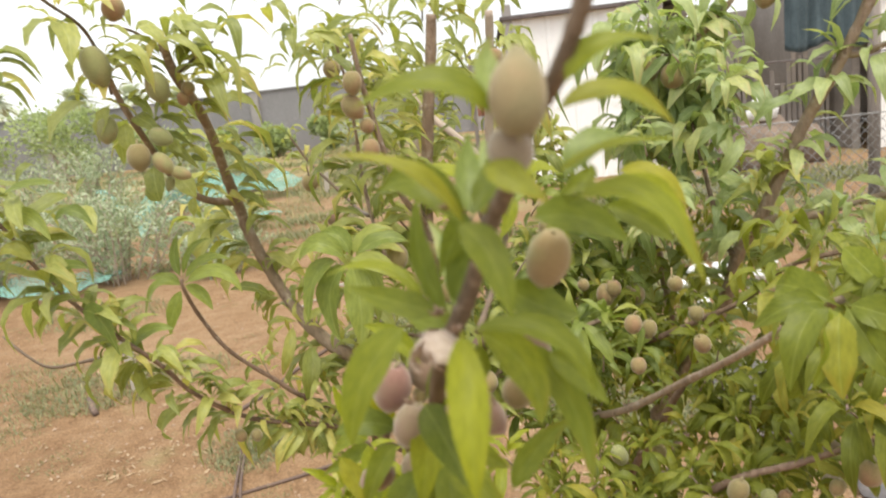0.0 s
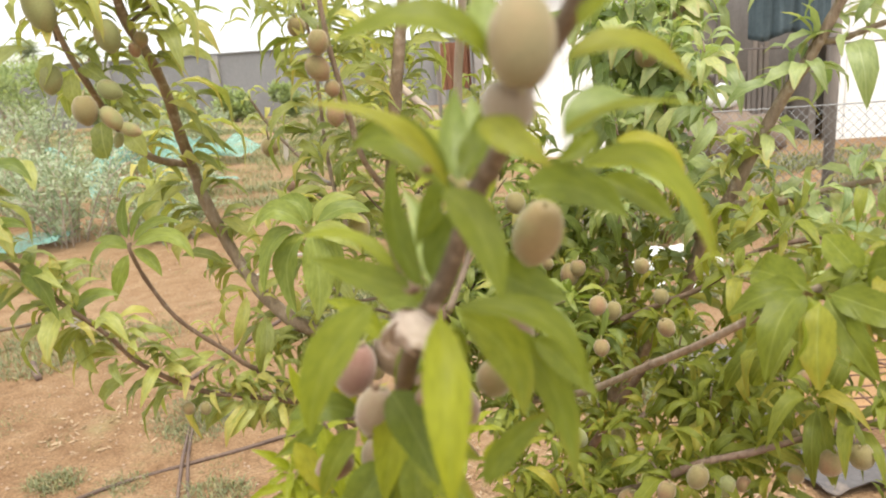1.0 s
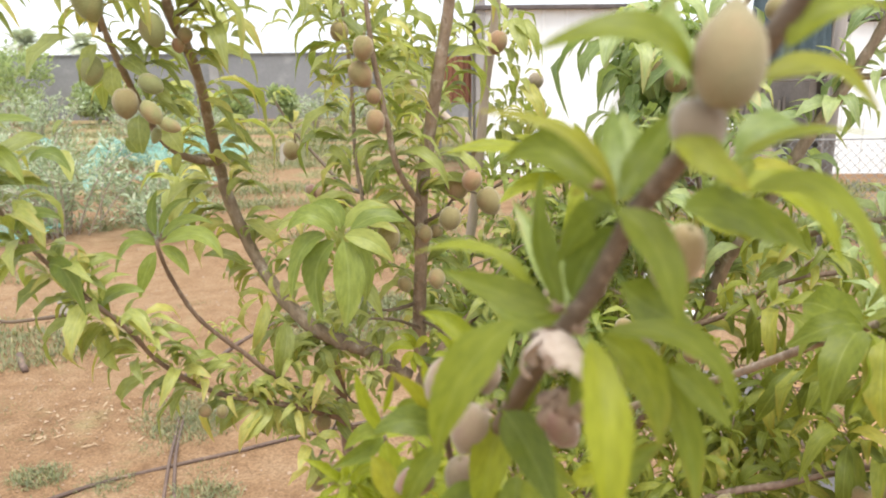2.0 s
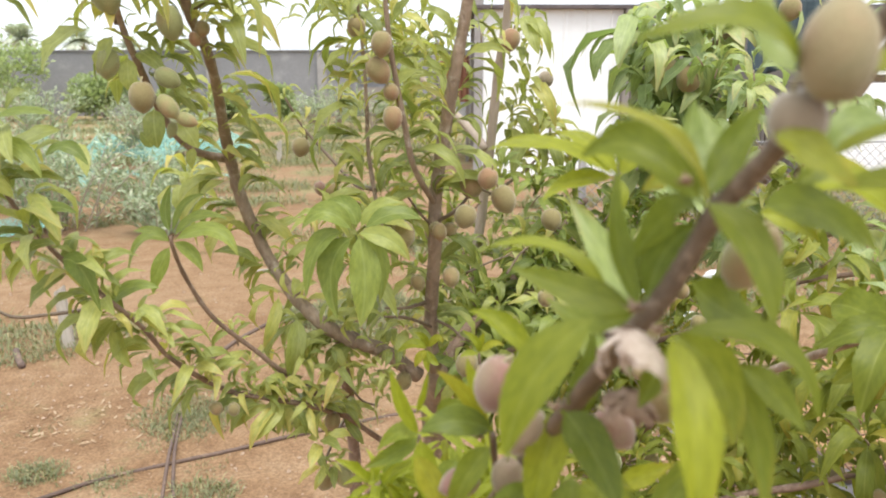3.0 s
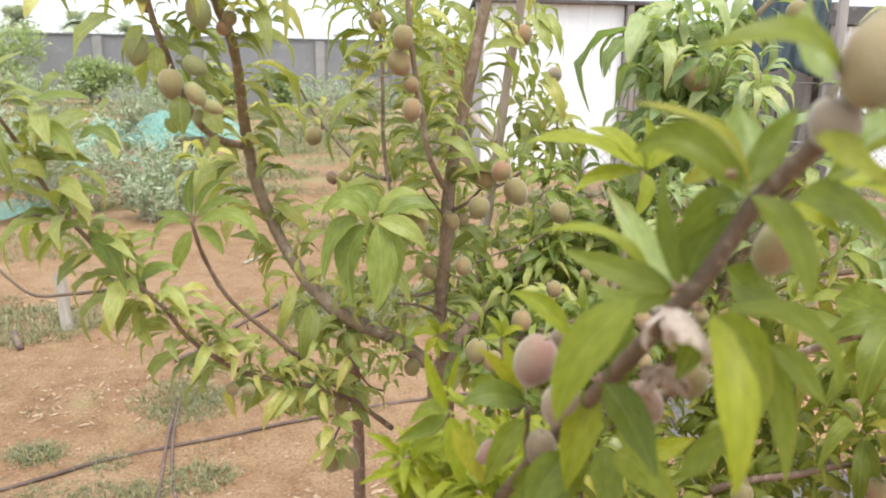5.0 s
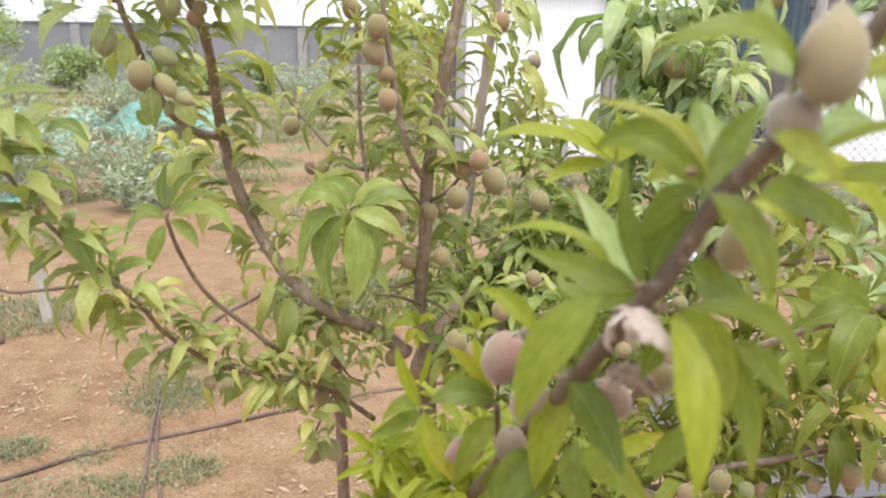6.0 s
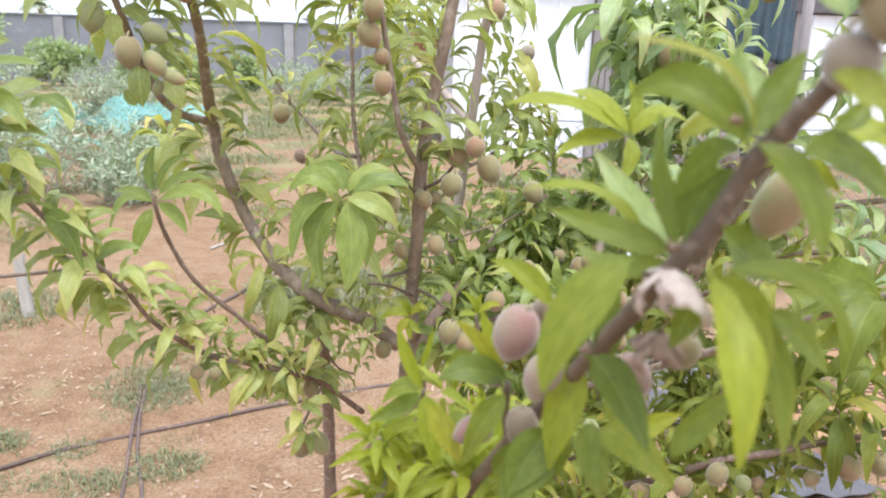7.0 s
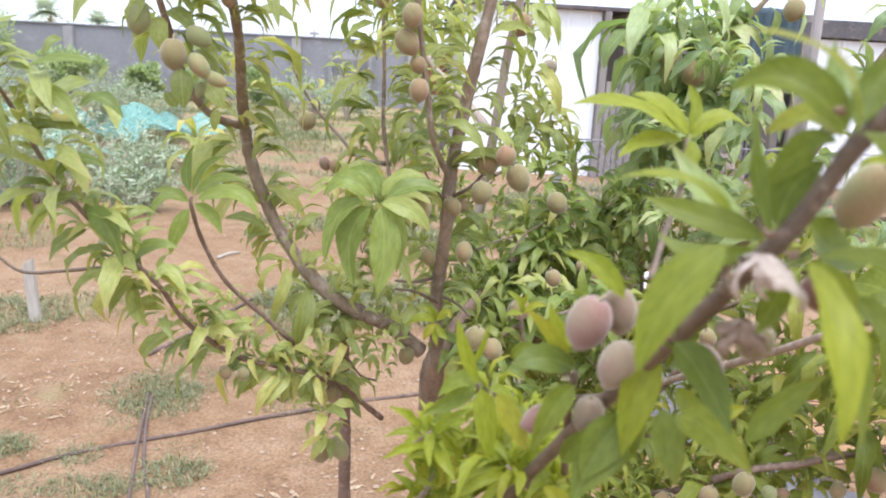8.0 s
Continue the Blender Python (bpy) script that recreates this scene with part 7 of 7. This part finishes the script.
foliage2.sprig((0.295, 1.395, 1.381), (0.1, -0.3, 0.8), 12, 0.0890, 0.55)
foliage2.sprig((0.290, 1.395, 1.362), (0.1, -0.3, 0.8), 11, 0.0890, 0.55)
foliage2.sprig((0.365, 1.395, 1.347), (0.1, -0.3, 0.8), 13, 0.0816, 0.55)
foliage2.fill((0.300, 1.300, 1.180), (0.430, 1.480, 1.340), 14, 8, 0.075, 0.7)
foliage2.sprig((0.404, 1.382, 1.383), (0.1, -0.3, 0.8), 12, 0.0818, 0.55)
foliage2.sprig((0.333, 1.395, 1.282), (0.1, -0.3, 0.8), 13, 0.0816, 0.55)
foliage2.sprig((0.397, 1.382, 1.265), (0.1, -0.3, 0.8), 13, 0.0818, 0.55)
foliage2.sprig((0.432, 1.369, 1.257), (0.1, -0.3, 0.8), 11, 0.0745, 0.55)
foliage2.sprig((0.295, 1.369, 1.198), (0.1, -0.3, 0.8), 11, 0.0745, 0.55)
foliage2.sprig((0.510, 1.140, 1.111), (0.1, -0.3, 0.8), 12, 0.0683, 0.55)
foliage2.sprig((0.522, 1.070, 1.088), (0.1, -0.3, 0.8), 12, 0.0690, 0.55)
foliage2.sprig((0.456, 0.925, 1.065), (0.1, -0.3, 0.8), 12, 0.0704, 0.55)
low.sprig((0.524, 1.356, 1.044), (0.1, -0.3, 0.8), 11, 0.0670, 0.55)
low.sprig((0.271, 1.286, 0.924), (0.1, -0.3, 0.8), 11, 0.0600, 0.55)
low.sprig((0.416, 0.925, 1.023), (0.1, -0.3, 0.8), 11, 0.0626, 0.55)
foliage2.sprig((0.584, 1.140, 1.152), (0.1, -0.3, 0.8), 11, 0.0683, 0.55)
low.sprig((0.421, 1.485, 1.035), (0.1, -0.3, 0.8), 12, 0.0657, 0.55)
foliage2.sprig((0.488, 1.485, 1.111), (0.1, -0.3, 0.8), 12, 0.0657, 0.55)
peach(tree2, (0.379, 0.787, 0.953), 0.0175, "tan")
peach(tree2, (0.204, 0.865, 0.841), 0.0226, "tan")
peach(tree2, (0.205, 1.191, 1.022), 0.0236)
peach(tree2, (0.161, 1.191, 1.032), 0.0176, "tan")
peach(tree2, (0.404, 0.794, 1.085), 0.0243)
peach(tree2, (0.391, 1.401, 1.011), 0.0232)
peach(tree2, (0.339, 1.315, 1.324), 0.0386)
peach(tree2, (0.306, 1.330, 1.342), 0.0335)
peach(tree2, (0.484, 1.315, 1.427), 0.0329)
peach(tree2, (0.160, 1.434, 1.074), 0.0304)
peach(tree2, (0.242, 1.228, 0.999), 0.0325)
peach(tree2, (0.278, 0.980, 1.000), 0.0209, "tan")
peach(tree2, (0.199, 0.980, 0.979), 0.0196, "tan")
peach(tree2, (0.199, 1.000, 1.027), 0.0227, "tan")
peach(tree2, (0.222, 1.020, 1.012), 0.0205, "tan")
peach(tree2, (0.161, 0.930, 0.886), 0.0197, "green")
peach(tree2, (0.212, 0.950, 0.876), 0.0177, "tan")
peach(tree2, (0.261, 0.800, 0.905), 0.0218, "tan")
peach(tree2, (0.235, 0.820, 0.878), 0.0192, "tan")
peach(tree2, (0.293, 0.810, 0.886), 0.0179, "green")
peach(tree2, (0.315, 0.820, 0.881), 0.0149, "tan")
peach(tree2, (0.371, 0.840, 0.924), 0.0176, "pale")
peach(tree2, (0.373, 0.820, 0.996), 0.0181, "tan")
peach(tree2, (0.406, 0.840, 0.985), 0.0165, "tan")
peach(tree2, (0.373, 0.760, 0.937), 0.0244, "tan")
peach(tree2, (0.396, 0.750, 0.948), 0.0231, "tan")
peach(tree2, (0.355, 0.790, 0.907), 0.0153, "tan")
peach(tree2, (0.265, 1.050, 1.060), 0.0198, "tan")
peach(tree2, (0.290, 1.050, 1.017), 0.0198, "tan")
dried_flower(tree2, (0.359, 0.815, 0.906), 0.0118, 9)
low.leaf((0.271, 0.610, 1.157), (0.229, 0.570, 1.112), (-0.6, -0.7, 0.6), 1.35, 3, True)
low.leaf((0.268, 0.600, 1.160), (0.239, 0.560, 1.117), (0.5, -0.5, 0.8), 1.07, 4, True)
low.leaf((0.271, 0.610, 1.159), (0.218, 0.610, 1.145), (-0.6, -0.7, 0.6), 1.45, 3, True)
low.leaf((0.275, 0.590, 1.163), (0.292, 0.550, 1.118), (-0.6, -0.7, 0.6), 1.22, 0, True)
low.leaf((0.277, 0.590, 1.164), (0.316, 0.550, 1.152), (-0.6, -0.7, 0.6), 1.55, 0, True)
low.leaf((0.285, 0.630, 1.153), (0.261, 0.680, 1.156), (-0.6, -0.7, 0.6), 2.12, 4, True)
low.leaf((0.295, 0.630, 1.153), (0.365, 0.680, 1.145), (-0.6, -0.7, 0.6), 1.43, 4, True)
low.leaf((0.281, 0.590, 1.162), (0.282, 0.570, 1.117), (0.5, -0.5, 0.8), 1.54, 4, True)
low.leaf((0.312, 0.610, 1.169), (0.327, 0.570, 1.189), (-0.6, -0.7, 0.6), 2.47, 0, True)
low.leaf((0.312, 0.610, 1.165), (0.327, 0.580, 1.125), (0.1, -0.3, 1), 1.25, 0, True)
low.leaf((0.310, 0.610, 1.169), (0.296, 0.640, 1.192), (-0.6, -0.7, 0.6), 2.12, 0, True)
low.leaf((0.276, 0.610, 1.152), (0.231, 0.610, 1.119), (0.5, -0.5, 0.8), 1.41, 0, True)
low.leaf((0.320, 0.610, 1.180), (0.334, 0.610, 1.222), (0.5, -0.5, 0.8), 1.52, 4, True)
low.leaf((0.267, 0.580, 1.162), (0.255, 0.550, 1.113), (-0.6, -0.7, 0.6), 1.49, 0, True)
low.fill((0.167, 0.888, 0.718), (0.426, 1.140, 0.882), 20, 8, 0.0457, 0.4)
low.fill((0.042, 1.070, 0.597), (0.329, 1.421, 0.919), 30, 8, 0.0495, 0.5)
low.fill((0.076, 0.850, 0.773), (0.270, 1.035, 0.892), 16, 8, 0.0462, 0.4)
low.fill((0.353, 1.000, 0.758), (0.595, 1.286, 0.855), 4, 8, 0.0499, 0.5)
low.fill((0.333, 0.780, 0.973), (0.485, 1.000, 1.116), 5, 8, 0.0699, 0.6)
low.fill((0.138, 1.140, 0.827), (0.345, 1.421, 1.027), 36, 8, 0.0444, 0.55)
foliage2.fill((0.264, 1.323, 1.232), (0.471, 1.485, 1.436), 14, 8, 0.0896, 0.8)
foliage2.sprig((0.245, 1.286, 1.408), (-0.6, -0.2, 0.7), 7, 0.0950, 1)
foliage2.sprig((0.245, 1.301, 1.375), (-0.6, -0.2, 0.7), 6, 0.0870, 1)
foliage2.sprig((0.262, 1.301, 1.334), (-0.6, -0.2, 0.7), 6, 0.0870, 1)
low.fill((0.360, 0.850, 0.955), (0.531, 1.140, 1.145), 7, 8, 0.0651, 0.6)
low.fill((0.279, 1.286, 0.872), (0.507, 1.550, 1.124), 24, 8, 0.0494, 0.6)
low.fill((0.373, 1.323, 1.046), (0.578, 1.421, 1.174), 6, 8, 0.0410, 0.4)
low.fill((0.060, 0.780, 0.771), (0.508, 1.000, 0.888), 14, 7, 0.0426, 0.3)
foliage2.fill((0.259, 1.140, 1.074), (0.410, 1.388, 1.376), 14, 8, 0.0593, 0.6)
low.fill((0.267, 0.850, 0.739), (0.530, 1.140, 0.914), 6, 8, 0.0612, 0.4)
low.fill((0.286, 0.900, 0.835), (0.377, 1.050, 0.953), 12, 8, 0.048, 0.4)
low.fill((0.301, 0.950, 0.877), (0.460, 1.120, 0.984), 16, 8, 0.052, 0.45)
# the low leaves get the green with shade painted in
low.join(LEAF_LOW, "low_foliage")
foliage2.join(LEAF_GREY)
